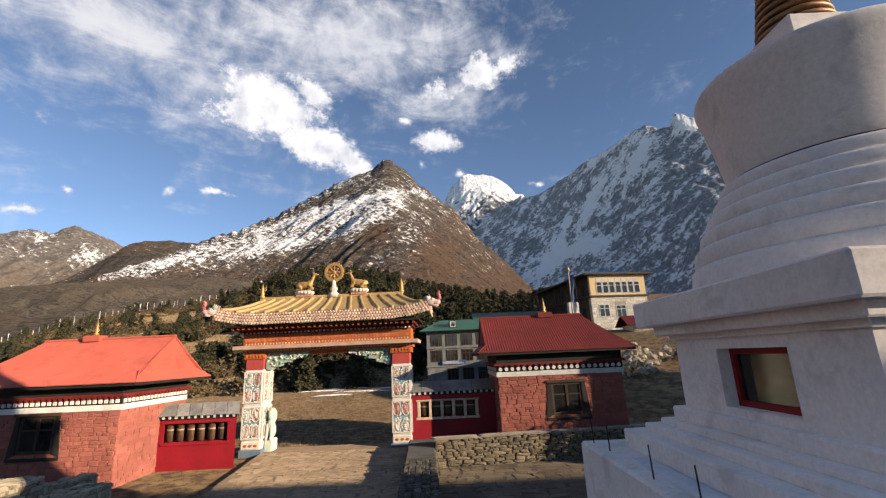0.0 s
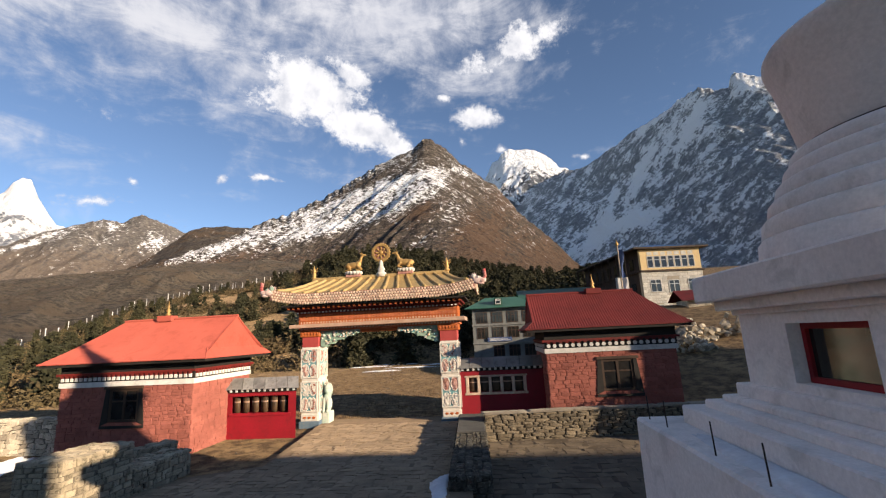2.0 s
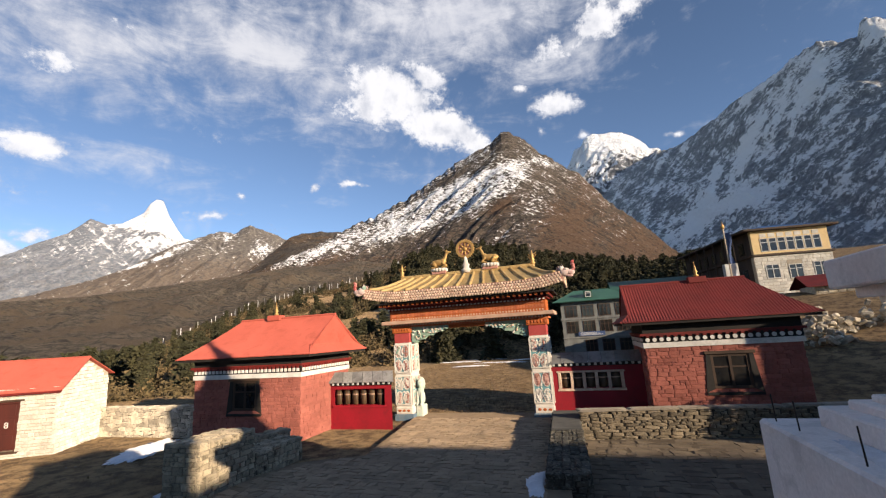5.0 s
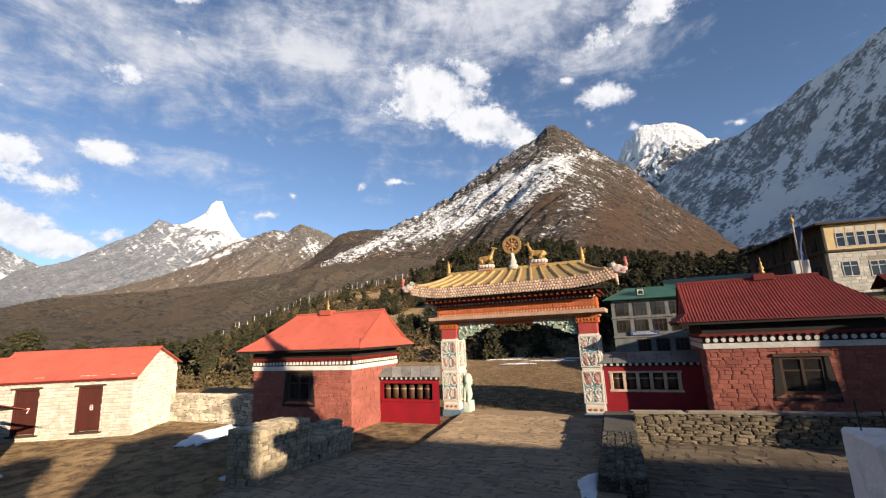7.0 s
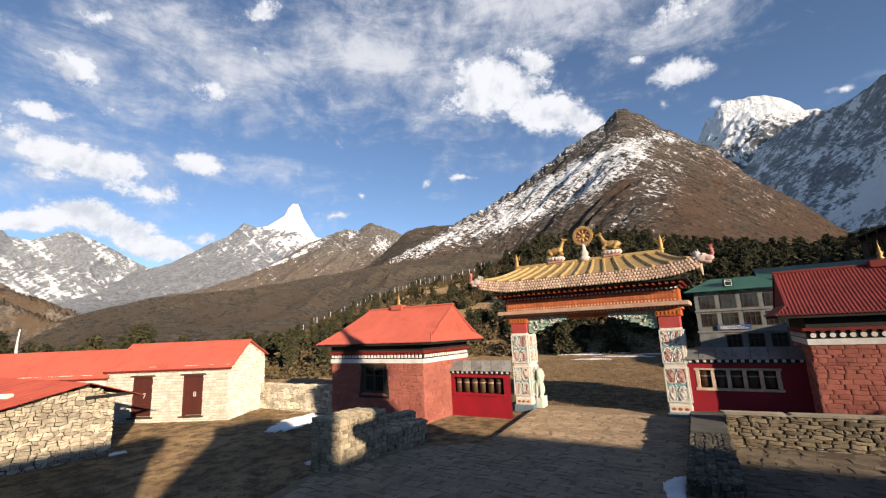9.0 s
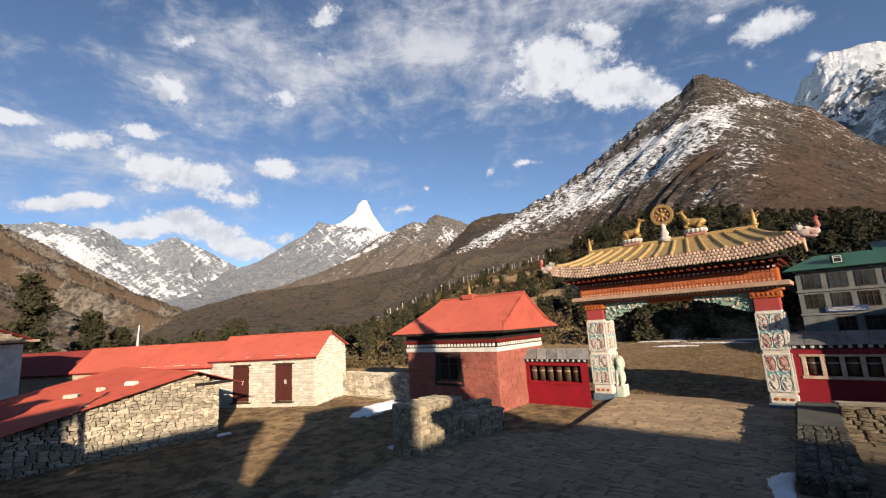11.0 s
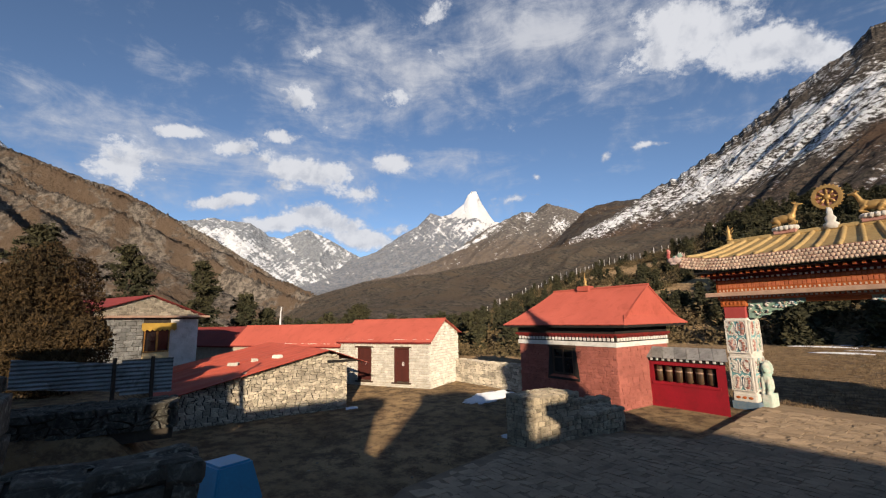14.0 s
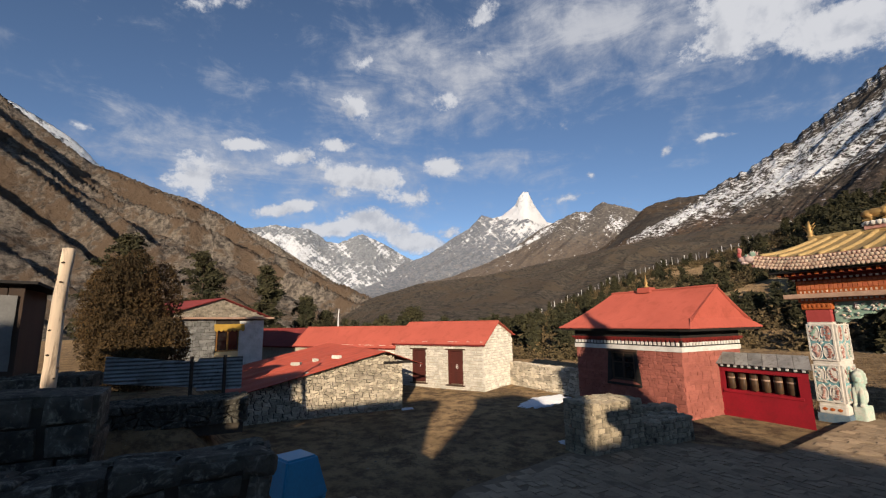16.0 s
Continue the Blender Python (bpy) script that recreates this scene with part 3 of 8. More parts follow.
def cover_lhotse(A, E):
    """A snowy wall cut by slanting rock bands, darker towards its right end."""
    g, k = grooves(A, E, 38, 1.6, 0.22, 5.0), grooves(A, E, -42, 1.8, 0.26, 8.0)
    sp = (fbm(A * 1.6 + 2, E * 1.9, 7, 0.66) - 0.5) * 2
    sn = -0.06 + 0.70 * spot(A, E, 82.0, 9.6, 2.6, 1.2, -30) - 0.55 * spot(A, E, 77.8, 9.4, 4.2, 0.7, -32) - 0.40 * spot(A, E, 84.5, 11.6, 2.6, 0.35, 0) - 0.45 * spot(A, E, 73.2, 9.8, 2.4, 1.2, -40) - 0.20 * spot(A, E, 70.0, 8.0, 4.0, 1.0, -20) + 0.35 * spot(A, E, 71.5, 10.2, 2.5, 0.5, -45)
    return sn + 0.70 * g + 0.90 * k + 0.60 * sp, 0.2 + 0.8 * sp


def cover_spire(A, E):
    """A white cap on rock coloured haze-blue, with a snow apron under it."""
    g, k = grooves(A, E, 50, 1.6, 0.24, 3.0), grooves(A, E, -40, 1.8, 0.28, 1.0)
    sp = (fbm(A * 1.5 + 7, E * 1.8, 7, 0.66) - 0.5) * 2
    cap = step_up(E - np.interp(A, [48.5, 51.5, 54.6], [12.6, 13.4, 13.5]) + 0.25 * sp, 0.10) * step_up(55.0 - A, 0.15) * step_up(A - 48.0, 0.15)
    sn = -0.26 + 2.2 * cap + 0.60 * spot(A, E, 51.0, 12.0, 3.0, 0.9, 10) + 0.25 * spot(A, E, 55.5, 12.2, 3.0, 0.8, 20) + 0.20 * spot(A, E, 48.5, 12.0, 1.5, 0.5, 30) - np.clip((10.2 - E) / 2, 0, 1) * 0.35
    return sn + 0.65 * g + 0.65 * k + 0.60 * sp, 0.3 + 0.8 * sp


def cover_ridge(A, E):
    """Brown rock, dusted with snow on the shaded side of its two tops."""
    g, k = grooves(A, E, 36, 1.6, 0.26, 7.0), grooves(A, E, -50, 1.4, 0.30, 2.0)
    sp = (fbm(A * 1.5 + 1, E * 1.7, 7, 0.68) - 0.5) * 2
    sn = -0.52 + 0.45 * spot(A, E, 44.2, 13.0, 1.2, 1.0, -40) + 0.62 * spot(A, E, 40.0, 11.7, 1.8, 1.2, 0) + 0.75 * spot(A, E, 52.5, 9.6, 4.0, 0.22, 22) + 0.70 * spot(A, E, 49.0, 11.6, 2.6, 0.25, 30) + 0.15 * spot(A, E, 46.0, 11.5, 2.0, 1.2, 0)
    return sn + 0.30 * g + 0.45 * k + 0.55 * sp, np.clip((12.0 - E) / 3, 0, 1) + 0.8 * sp


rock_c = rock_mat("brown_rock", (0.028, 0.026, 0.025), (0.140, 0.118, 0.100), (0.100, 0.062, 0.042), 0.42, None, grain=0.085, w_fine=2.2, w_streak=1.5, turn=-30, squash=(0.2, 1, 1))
# grey-blue rock below the snow line also stands for the dome's shaded foot
rock_g = rock_mat("dome_rock_and_shade", (0.12, 0.13, 0.15), (0.19, 0.20, 0.22), (0.16, 0.17, 0.19), 0.1, [(1000, -0.1), (1500, -0.05), (1640, 0.10), (1720, 0.8)], (0, 0, 0.2), 0, (1, 1, 0.4), 0.02, 2.0, 2.0)
rock_k2 = rock_mat("dark_rock", (0.035, 0.032, 0.031), (0.085, 0.074, 0.066), (0.085, 0.060, 0.042), 0.3, [(0, -0.6), (700, -0.5), (900, -0.5)], grain=0.06)
# rock tones raised and blued to carry the haze before this wall
rock_t = rock_mat("hazed_ice_rock", (0.190, 0.206, 0.232), (0.34, 0.355, 0.38), (0.25, 0.26, 0.28), 0.1, None, grain=0.038, w_fine=1.2, w_streak=0.9, turn=40, squash=(0.25, 1, 1), snowcol=(0.86, 0.88, 0.91))
# distance haze is put into these three rock colours: bluer and paler
rock_k = rock_mat("hazed_peak_rock", (0.13, 0.15, 0.18), (0.20, 0.22, 0.25), (0.18, 0.19, 0.21), 0.1, [(300, -0.5), (600, -0.34), (850, -0.10), (1450, 0.05), (1560, 0.6)], (0, 0, 0.25), 0, (1, 1, 0.5), 0.025, 2.0, 2.0)
rock_w = rock_mat("hazed_wall_rock", (0.155, 0.175, 0.205), (0.27, 0.29, 0.32), (0.22, 0.23, 0.25), 0.1, None, grain=0.030, w_fine=1.1, w_streak=0.8, turn=40, squash=(0.3, 1, 1), snowcol=(0.68, 0.71, 0.76))
rock_a = rock_mat("hazed_far_rock", (0.128, 0.146, 0.180), (0.235, 0.252, 0.284), (0.200, 0.201, 0.212), 0.2, None, grain=0.032, w_fine=1.1, w_streak=0.8, turn=40, squash=(0.3, 1, 1), snowcol=(0.70, 0.72, 0.76))
rock_r = rock_mat("ridge_rock", (0.078, 0.074, 0.074), (0.185, 0.167, 0.153), (0.140, 0.110, 0.090), 0.4, None, grain=0.045, w_fine=1.4, w_streak=1.0, turn=35, squash=(0.3, 1, 1))
rock_l = rock_mat("valley_rock", (0.060, 0.052, 0.046), (0.25, 0.215, 0.180), (0.112, 0.078, 0.054), 0.5, [(0, -1.0), (1500, -0.9)], (0, 0, 0), 35, (0.25, 1, 1), 0.09)
rock_m = rock_mat("hill_turf", (0.036, 0.033, 0.029), (0.118, 0.099, 0.080), (0.092, 0.072, 0.054), 0.4, [(0, -1.0), (300, -1.0)], (0, 0, 0), 10, (0.5, 1, 1), 0.16)

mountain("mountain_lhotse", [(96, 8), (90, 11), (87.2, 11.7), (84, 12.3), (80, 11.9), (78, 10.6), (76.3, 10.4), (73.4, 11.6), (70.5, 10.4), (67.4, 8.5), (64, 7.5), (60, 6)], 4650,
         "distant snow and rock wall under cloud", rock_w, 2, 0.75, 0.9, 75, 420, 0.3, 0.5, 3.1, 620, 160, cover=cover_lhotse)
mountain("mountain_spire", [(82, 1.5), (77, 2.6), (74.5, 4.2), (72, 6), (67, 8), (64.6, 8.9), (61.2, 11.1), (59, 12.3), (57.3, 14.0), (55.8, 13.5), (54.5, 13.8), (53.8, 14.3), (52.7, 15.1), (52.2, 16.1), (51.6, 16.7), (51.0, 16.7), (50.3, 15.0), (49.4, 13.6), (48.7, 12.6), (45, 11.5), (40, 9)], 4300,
         "snow-capped rock spire standing over a haze-blue ridge", rock_a, 3, 0.68, 1.0, 60, 450, 0.3, 0.22, 8.7, 620, 160, cover=cover_spire, soft=1.0)
mountain("mountain_ridge", [(76, 1.8), (71, 2.9), (66, 4.5), (60, 6.3), (56, 8), (53.4, 9.4), (49.3, 11.9), (47, 12.9), (45, 13.7), (43.5, 13.4), (41.7, 14.6), (40, 13.9), (38.3, 13.2), (36, 12.6), (32, 11)], 3300,
         "bare brown ridge dusted with snow", rock_r, 2.5, 0.62, 1.0, 55, 330, 0.5, 0.5, 5.2, 620, 170, cover=cover_ridge)
mountain("mountain_knob", [(46, 7), (42, 9), (39.1, 11.3), (37, 13.2), (35.6, 13.7), (33.3, 14.0), (30.6, 13.9), (27, 12), (20, 9)], 2500,
         "dark rounded rock shoulder behind the slope", rock_k2, 3, 0.7, 1.0, 30, 260, 0.4, 0.3, 1.9)
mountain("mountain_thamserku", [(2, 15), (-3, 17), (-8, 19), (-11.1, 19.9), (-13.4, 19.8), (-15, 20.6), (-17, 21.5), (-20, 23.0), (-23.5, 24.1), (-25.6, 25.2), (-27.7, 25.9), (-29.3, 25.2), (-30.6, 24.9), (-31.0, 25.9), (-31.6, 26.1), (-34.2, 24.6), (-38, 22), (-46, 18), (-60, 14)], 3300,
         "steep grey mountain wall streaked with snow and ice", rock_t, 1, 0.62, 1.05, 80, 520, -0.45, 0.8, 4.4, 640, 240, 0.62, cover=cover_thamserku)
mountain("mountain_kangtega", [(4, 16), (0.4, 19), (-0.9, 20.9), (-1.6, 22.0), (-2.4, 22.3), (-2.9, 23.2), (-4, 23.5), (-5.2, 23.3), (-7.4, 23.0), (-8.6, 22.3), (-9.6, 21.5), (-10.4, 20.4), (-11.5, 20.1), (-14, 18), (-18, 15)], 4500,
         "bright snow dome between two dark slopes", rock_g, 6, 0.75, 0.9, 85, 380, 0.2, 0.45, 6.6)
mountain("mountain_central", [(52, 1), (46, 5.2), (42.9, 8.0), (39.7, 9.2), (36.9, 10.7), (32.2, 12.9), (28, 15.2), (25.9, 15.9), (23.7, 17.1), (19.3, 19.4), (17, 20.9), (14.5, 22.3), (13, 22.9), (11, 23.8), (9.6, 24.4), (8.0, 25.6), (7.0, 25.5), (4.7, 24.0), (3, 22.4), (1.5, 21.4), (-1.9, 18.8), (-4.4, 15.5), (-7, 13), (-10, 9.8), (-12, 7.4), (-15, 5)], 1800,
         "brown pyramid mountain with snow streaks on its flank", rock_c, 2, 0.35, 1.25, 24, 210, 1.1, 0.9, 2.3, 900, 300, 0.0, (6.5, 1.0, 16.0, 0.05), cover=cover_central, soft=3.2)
mountain("mountain_snow_shoulder", [(120, 24), (112, 22), (110, 21.1), (107.9, 20.3), (104.7, 18.8), (102, 16.4), (98, 13)], 3600,
         "snowy shoulder showing above the dark slope", rock_k, 6, 0.7, 1.0, 40, 300, 0.3, 0.3, 7.7, 160, 60)
mountain("mountain_left", [(140, 30), (122, 27), (115, 24), (110.4, 20.9), (107.7, 18.6), (103.5, 16.3), (99, 15.1), (96.5, 14.2), (94, 13.9), (90.4, 12.1), (86.5, 10), (81.8, 7.4), (76.2, 4.3), (73, 2.6), (69, 1)], 1700,
         "steep brown valley slope with shaded gullies", rock_l, -2, 0.30, 0.9, 52, 380, -1.9, 0.5, 9.4, 600, 220, gain=0.6, saw=(1.5, 140, 0.25))
mountain("mountain_mid_hill", [(84, -2.5), (78.8, -1.0), (76, 0.8), (73.3, 2.5), (70, 3.6), (67.4, 4.3), (61.5, 5.3), (54, 6.6), (46.7, 7.7), (42.5, 8.5), (36, 9.5), (28, 10), (15, 9)], 1100,
         "low brown turf-covered hill in the valley", rock_m, -2.5, 0.30, 0.8, 16, 150, 0.7, 0.15, 3.3, 420, 110)

HILL = [(-180, -1), (-70, 1.5), (-40, 3.5), (-30, 4.2), (-11, 5.6), (-6, 6.9), (0, 8.0), (7.6, 9.8), (14, 11.0), (19, 10.6), (23.5, 9.0), (29.0, 7.3), (31.6, 6.6), (35.1, 6.1), (38.9, 5.0), (42.9, 3.8), (47, 2.2), (51.3, 0.4), (56, -1.2), (70, -1.8), (100, -1), (180, -1)]


def land(x, y):
    """The height of the ground."""
    x, y = np.asarray(x, float), np.asarray(y, float)
    r = np.hypot(x, y)
    az = np.degrees(np.arctan2(-x, y))
    el = np.interp(az, [h[0] for h in HILL], [h[1] for h in HILL])
    st = lambda v, a, b: (lambda t: t * t * (3 - 2 * t))(np.clip((v - a) / (b - a), 0, 1))
    crest = EYE + 190 * np.tan(np.radians(el))
    z = -0.12 + crest * np.clip((r - 62) / 128, 0, 1) ** 0.9 * (r > 62)
    z = np.where(r > 190, crest - (r - 190) * 0.05, z)
    z = z + st(r, 40, 120) * 3.0 * (fbm(x * 0.025 + 9, y * 0.025, 4) - 0.5)
    z = np.where(r > 400, np.minimum(z, crest - 10) - 6, z)
    right = st(-az, 6, 16) * (1 - st(-az, 60, 100))
    z = z + right * st(r, 16, 42) * 5.0
    z = z + 1.15 * st(az, 88.5, 93) * st(r, 11.5, 14.2) * (1 - st(r, 45, 70))
    # the terrace beside the stupa lies lower than the path
    z = z - 0.36 * st(x, -1.2, -0.5) * (1 - st(x, 10.0, 12.0)) * st(y, 1.5, 4.5) * (1 - st(y, 15.6, 16.4))
    back = st(np.abs(az), 128, 150)
    z = z * (1 - back) + back * -0.2
    z = z + 0.05 * (fbm(x * 0.6, y * 0.6, 4) - 0.5) * (r < 80)
    return z


def make_ground():
    na, rr = 480, np.concatenate([np.linspace(0.0, 40, 130)[1:], np.geomspace(40.5, 190, 90), np.geomspace(195, 4850, 40)])
    az = np.linspace(0, 2 * np.pi, na, endpoint=False)
    A, R = np.meshgrid(az, rr, indexing="ij")
    X, Y = -R * np.sin(A), R * np.cos(A)
    V = np.stack([X, Y, land(X, Y)], -1).reshape(-1, 3).tolist()
    n2 = len(rr)
    I = np.arange(na * n2).reshape(na, n2)
    J = np.roll(I, -1, axis=0)
    F = np.stack([I[:, :-1], J[:, :-1], J[:, 1:], I[:, 1:]], -1).reshape(-1, 4).tolist()
    V.append((0, 0, -0.12))
    F += [(int(J[i, 0]), int(I[i, 0]), len(V) - 1) for i in range(na)]
    ob = hang("ground", raw("ground", V, F), M["ground"], smooth=True)
    tagged(ob, "trodden brown earth and dry grass rising to a hillside", "ground", kind="structure")


make_ground()


def cloud_mat():
    """White cloud over clear sky, on a far dome; u is the bearing and v the height, both in tens of degrees."""
    n = Nodes("cloud")
    t = n.t
    uv = t.nodes.new("ShaderNodeUVMap").outputs["UV"]
    warped = t.nodes.new("ShaderNodeVectorMath")
    warped.operation = "ADD"
    wn_ = t.nodes.new("ShaderNodeTexNoise")
    t.links.new(uv, wn_.inputs["Vector"])
    wn_.inputs["Scale"].default_value, wn_.inputs["Detail"].default_value = 1.3, 6
    off = t.nodes.new("ShaderNodeVectorMath")
    off.operation = "MULTIPLY_ADD"
    t.links.new(wn_.outputs["Color"], off.inputs[0])
    off.inputs[1].default_value, off.inputs[2].default_value = (0.36, 0.36, 0), (-0.18, -0.18, 0)
    t.links.new(uv, warped.inputs[0])
    t.links.new(off.outputs[0], warped.inputs[1])
    vec = warped.outputs[0]

    def blob(az, el, a, b, turn, strength):
        mp = t.nodes.new("ShaderNodeMapping")
        mp.vector_type = "TEXTURE"
        mp.inputs["Location"].default_value = (az / 10, el / 10, 0)
        mp.inputs["Rotation"].default_value = (0, 0, radians(turn))
        mp.inputs["Scale"].default_value = (a / 10, b / 10, 1)
        t.links.new(vec, mp.inputs["Vector"])
        g = t.nodes.new("ShaderNodeTexGradient")
        g.gradient_type = "SPHERICAL"
        t.links.new(mp.outputs[0], g.inputs[0])
        return n.math("MULTIPLY", g.outputs["Fac"], strength)

    thick = [blob(*b) for b in CLOUDS]
    veil = [blob(*b) for b in VEILS]
    s = thick[0]
    for b in thick[1:]:
        s = n.math("MAXIMUM", s, b)
    v = veil[0]
    for b in veil[1:]:
        v = n.math("MAXIMUM", v, b)
    puff = n.math("ADD", n.math("MULTIPLY", n.noise(uv, 2.2, 12, 0.62, 0.2), 0.5), n.math("ADD", n.math("MULTIPLY", n.noise(n.scaled(uv, (1, 1.5, 1)), 6.0, 10, 0.66, 0.25), 0.35), n.math("MULTIPLY", n.noise(uv, 17, 6, 0.65, 0.2), 0.15)))
    turned = t.nodes.new("ShaderNodeMapping")
    turned.inputs["Rotation"].default_value, turned.inputs["Scale"].default_value = (0, 0, radians(-24)), (0.62, 1.7, 1)
    t.links.new(uv, turned.inputs["Vector"])
    wisp = n.math("ADD", n.math("MULTIPLY", n.noise(turned.outputs[0], 1.5, 12, 0.66, 0.5), 0.65), n.math("MULTIPLY", n.noise(uv, 3.1, 10, 0.62, 0.3), 0.35))
    dense = n.ramp(n.math("ADD", s, n.math("MULTIPLY", n.math("SUBTRACT", puff, 0.5), 2.9)), 0.26, 0.86)
    thin = n.math("MULTIPLY", n.ramp(n.math("ADD", v, n.math("MULTIPLY", n.math("SUBTRACT", wisp, 0.5), 3.4)), 0.10, 1.45), 0.92)
    cover = n.math("MAXIMUM", n.math("MULTIPLY", dense, 0.97), thin)
    sh = t.nodes.new("ShaderNodeVectorMath")
    sh.operation = "ADD"
    t.links.new(uv, sh.inputs[0])
    sh.inputs[1].default_value = (-0.10, 0.13, 0)
    relief = n.math("SUBTRACT", n.noise(sh.outputs[0], 2.2, 9, 0.6, 0.2), n.noise(uv, 2.2, 9, 0.6, 0.2))
    shade = n.mix(n.ramp(relief, -0.06, 0.22), (1.10, 1.17, 1.29), (0.78, 0.86, 1.01))
    haze = n.mix(n.ramp(wisp, 0.38, 0.66), (0.66, 0.74, 0.91), (0.92, 0.99, 1.12))
    shade = n.mix(n.ramp(dense, 0.15, 0.85), haze, shade)
    em = t.nodes.new("ShaderNodeEmission")
    t.links.new(shade, em.inputs["Color"])
    em.inputs["Strength"].default_value = CLOUD_GLOW
    tr = t.nodes.new("ShaderNodeBsdfTransparent")
    mx = t.nodes.new("ShaderNodeMixShader")
    t.links.new(cover, mx.inputs[0])
    t.links.new(tr.outputs[0], mx.inputs[1])
    t.links.new(em.outputs[0], mx.inputs[2])
    t.links.new(mx.outputs[0], t.nodes["Material Output"].inputs["Surface"])
    return n.m


CLOUD_GLOW = 0.51
PLUME = [(23.1, 31.4, 11.6, 4.4, 13, 1.5), (26.3, 29.3, 6.9, 3.9, 5, 1.3), (16.8, 27.4, 10.7, 3.9, 29, 1.45), (13.0, 25.6, 7.0, 2.6, 37, 1.4), (18.2, 33.5, 6.1, 2.0, 24, 1.1)]
HIGH_BANK = [(0.3, 27.5, 4.8, 1.9, 3, 1.35), (4.5, 30.3, 2.7, 1.2, 14, 0.8), (-2.8, 24.3, 2.4, 1.0, 9, 0.65), (2.3, 24.7, 1.4, 1.0, 7, 0.6), (-6.6, 35.4, 9.3, 3.6, -13, 1.0), (-11.4, 36.8, 4.7, 2.5, -10, 1.0), (0.0, 33.4, 7.9, 2.9, -4, 0.75),
             (33.8, 19.8, 1.5, 1.0, -24, 0.95), (28.9, 20.0, 3.0, 0.7, 9, 0.95), (46.4, 15.8, 4.9, 1.2, -6, 0.6), (-13.5, 21.6, 2.6, 0.8, 3, 0.8), (43.1, 18.3, 0.9, 0.5, -7, 0.7)]
VALLEY_TOP = [(88.3, 22.2, 4.8, 1.2, -6, 1.2), (82.4, 21.0, 4.3, 1.9, -10, 1.15), (76.7, 22.8, 4.0, 1.5, -4, 1.2), (78.7, 19.9, 5.2, 2.0, -8, 0.8), (73.4, 18.9, 8.5, 2.8, -1, 1.45), (76.2, 17.0, 5.1, 1.8, -6, 1.0), (67.1, 16.7, 8.2, 2.4, 7, 0.85), (83.5, 14.3, 6.2, 1.3, -8, 1.35), (61.6, 20.5, 4.4, 2.1, -2, 1.4), (92.9, 17.3, 6.5, 5.0, -13, 0.95), (91.2, 12.6, 3.0, 1.1, -1, 1.0)]
VALLEY_FOOT = [(72.0, 12.8, 7.6, 2.6, 3, 1.6), (77.4, 12.1, 8.6, 1.5, -4, 1.4), (67.0, 10.9, 7.4, 1.8, 14, 1.6), (61.8, 11.8, 3.2, 1.2, -10, 0.8)]
SCRAPS = [(75.0, 27.1, 5.4, 2.6, 0, 0.95), (73.3, 32.8, 5.4, 1.8, -10, 0.75), (62.1, 28.5, 6.0, 2.3, 0, 0.95), (56.4, 38.2, 5.1, 1.5, -10, 1.05), (55.7, 34.0, 4.0, 1.8, -2, 0.65), (71.3, 24.7, 5.3, 1.8, 3, 0.6), (104.4, 19.9, 3.2, 1.2, -9, 0.55), (92.8, 35.5, 5.2, 1.4, -15, 0.7), (48.5, 24.7, 4.8, 2.1, 2, 0.4)]
CLOUDS = PLUME + HIGH_BANK + VALLEY_TOP + VALLEY_FOOT + SCRAPS
VEILS = [(47.4, 37.6, 37.6, 6.6, -8, 0.92), (12.7, 39.2, 35.9, 8.4, -1, 1.5), (54.8, 29.0, 14.4, 4.8, -10, 0.65), (37.3, 31.0, 17.5, 5.1, 4, 0.50), (54.0, 21.4, 10.2, 3.4, -8, 0.55), (0.1, 32.5, 15.8, 5.1, 0, 0.9), (21.5, 29.8, 20.3, 9.6, 11, 0.5),
         (60.9, 31.8, 25.2, 10.9, 2, 1.1), (39.7, 34.7, 31.0, 10.3, 5, 1.3), (74.7, 19.4, 26.1, 7.8, -2, 0.85), (91.3, 18.4, 13.9, 8.0, -13, 1.05), (73.2, 29.2, 13.4, 7.9, -9, 0.8)]
VEILS += [(88.9, 25.6, 9.9, 6.1, 7, 0.45), (29.7, 25.6, 23.7, 8.5, 14, 0.45), (98.8, 18.5, 17.2, 7.7, -11, 0.8), (106.4, 22.5, 9.7, 3.6, -18, 0.35), (51.8, 20.5, 15.6, 4.3, 6, 0.4), (14, 50, 60, 12, 0, 1.3)]


def make_clouds():
    az, el = np.linspace(-75, 150, 90), np.linspace(2, 80, 40)
    A, E = np.meshgrid(az, el, indexing="ij")
    a, e = np.radians(A), np.radians(E)
    V = np.stack([-np.sin(a) * np.cos(e), np.cos(a) * np.cos(e), np.sin(e)], -1).reshape(-1, 3) * 4880
    I = np.arange(90 * 40).reshape(90, 40)
    F = np.stack([I[:-1, :-1], I[:-1, 1:], I[1:, 1:], I[1:, :-1]], -1).reshape(-1, 4)
    me = raw("clouds", V.tolist(), F.tolist())
    uv = me.uv_layers.new(name="bearing")
    idx = np.empty(len(me.loops), int)
    me.loops.foreach_get("vertex_index", idx)
    uv.data.foreach_set("uv", np.stack([A.ravel()[idx] / 10, E.ravel()[idx] / 10], -1).ravel())
    tagged(hang("backdrop_clouds", me, cloud_mat(), smooth=True), "bright white cumulus and thin cirrus cloud", "cloud", kind="structure")


make_clouds()


# ---- masonry pieces ----
BLOCK = {}


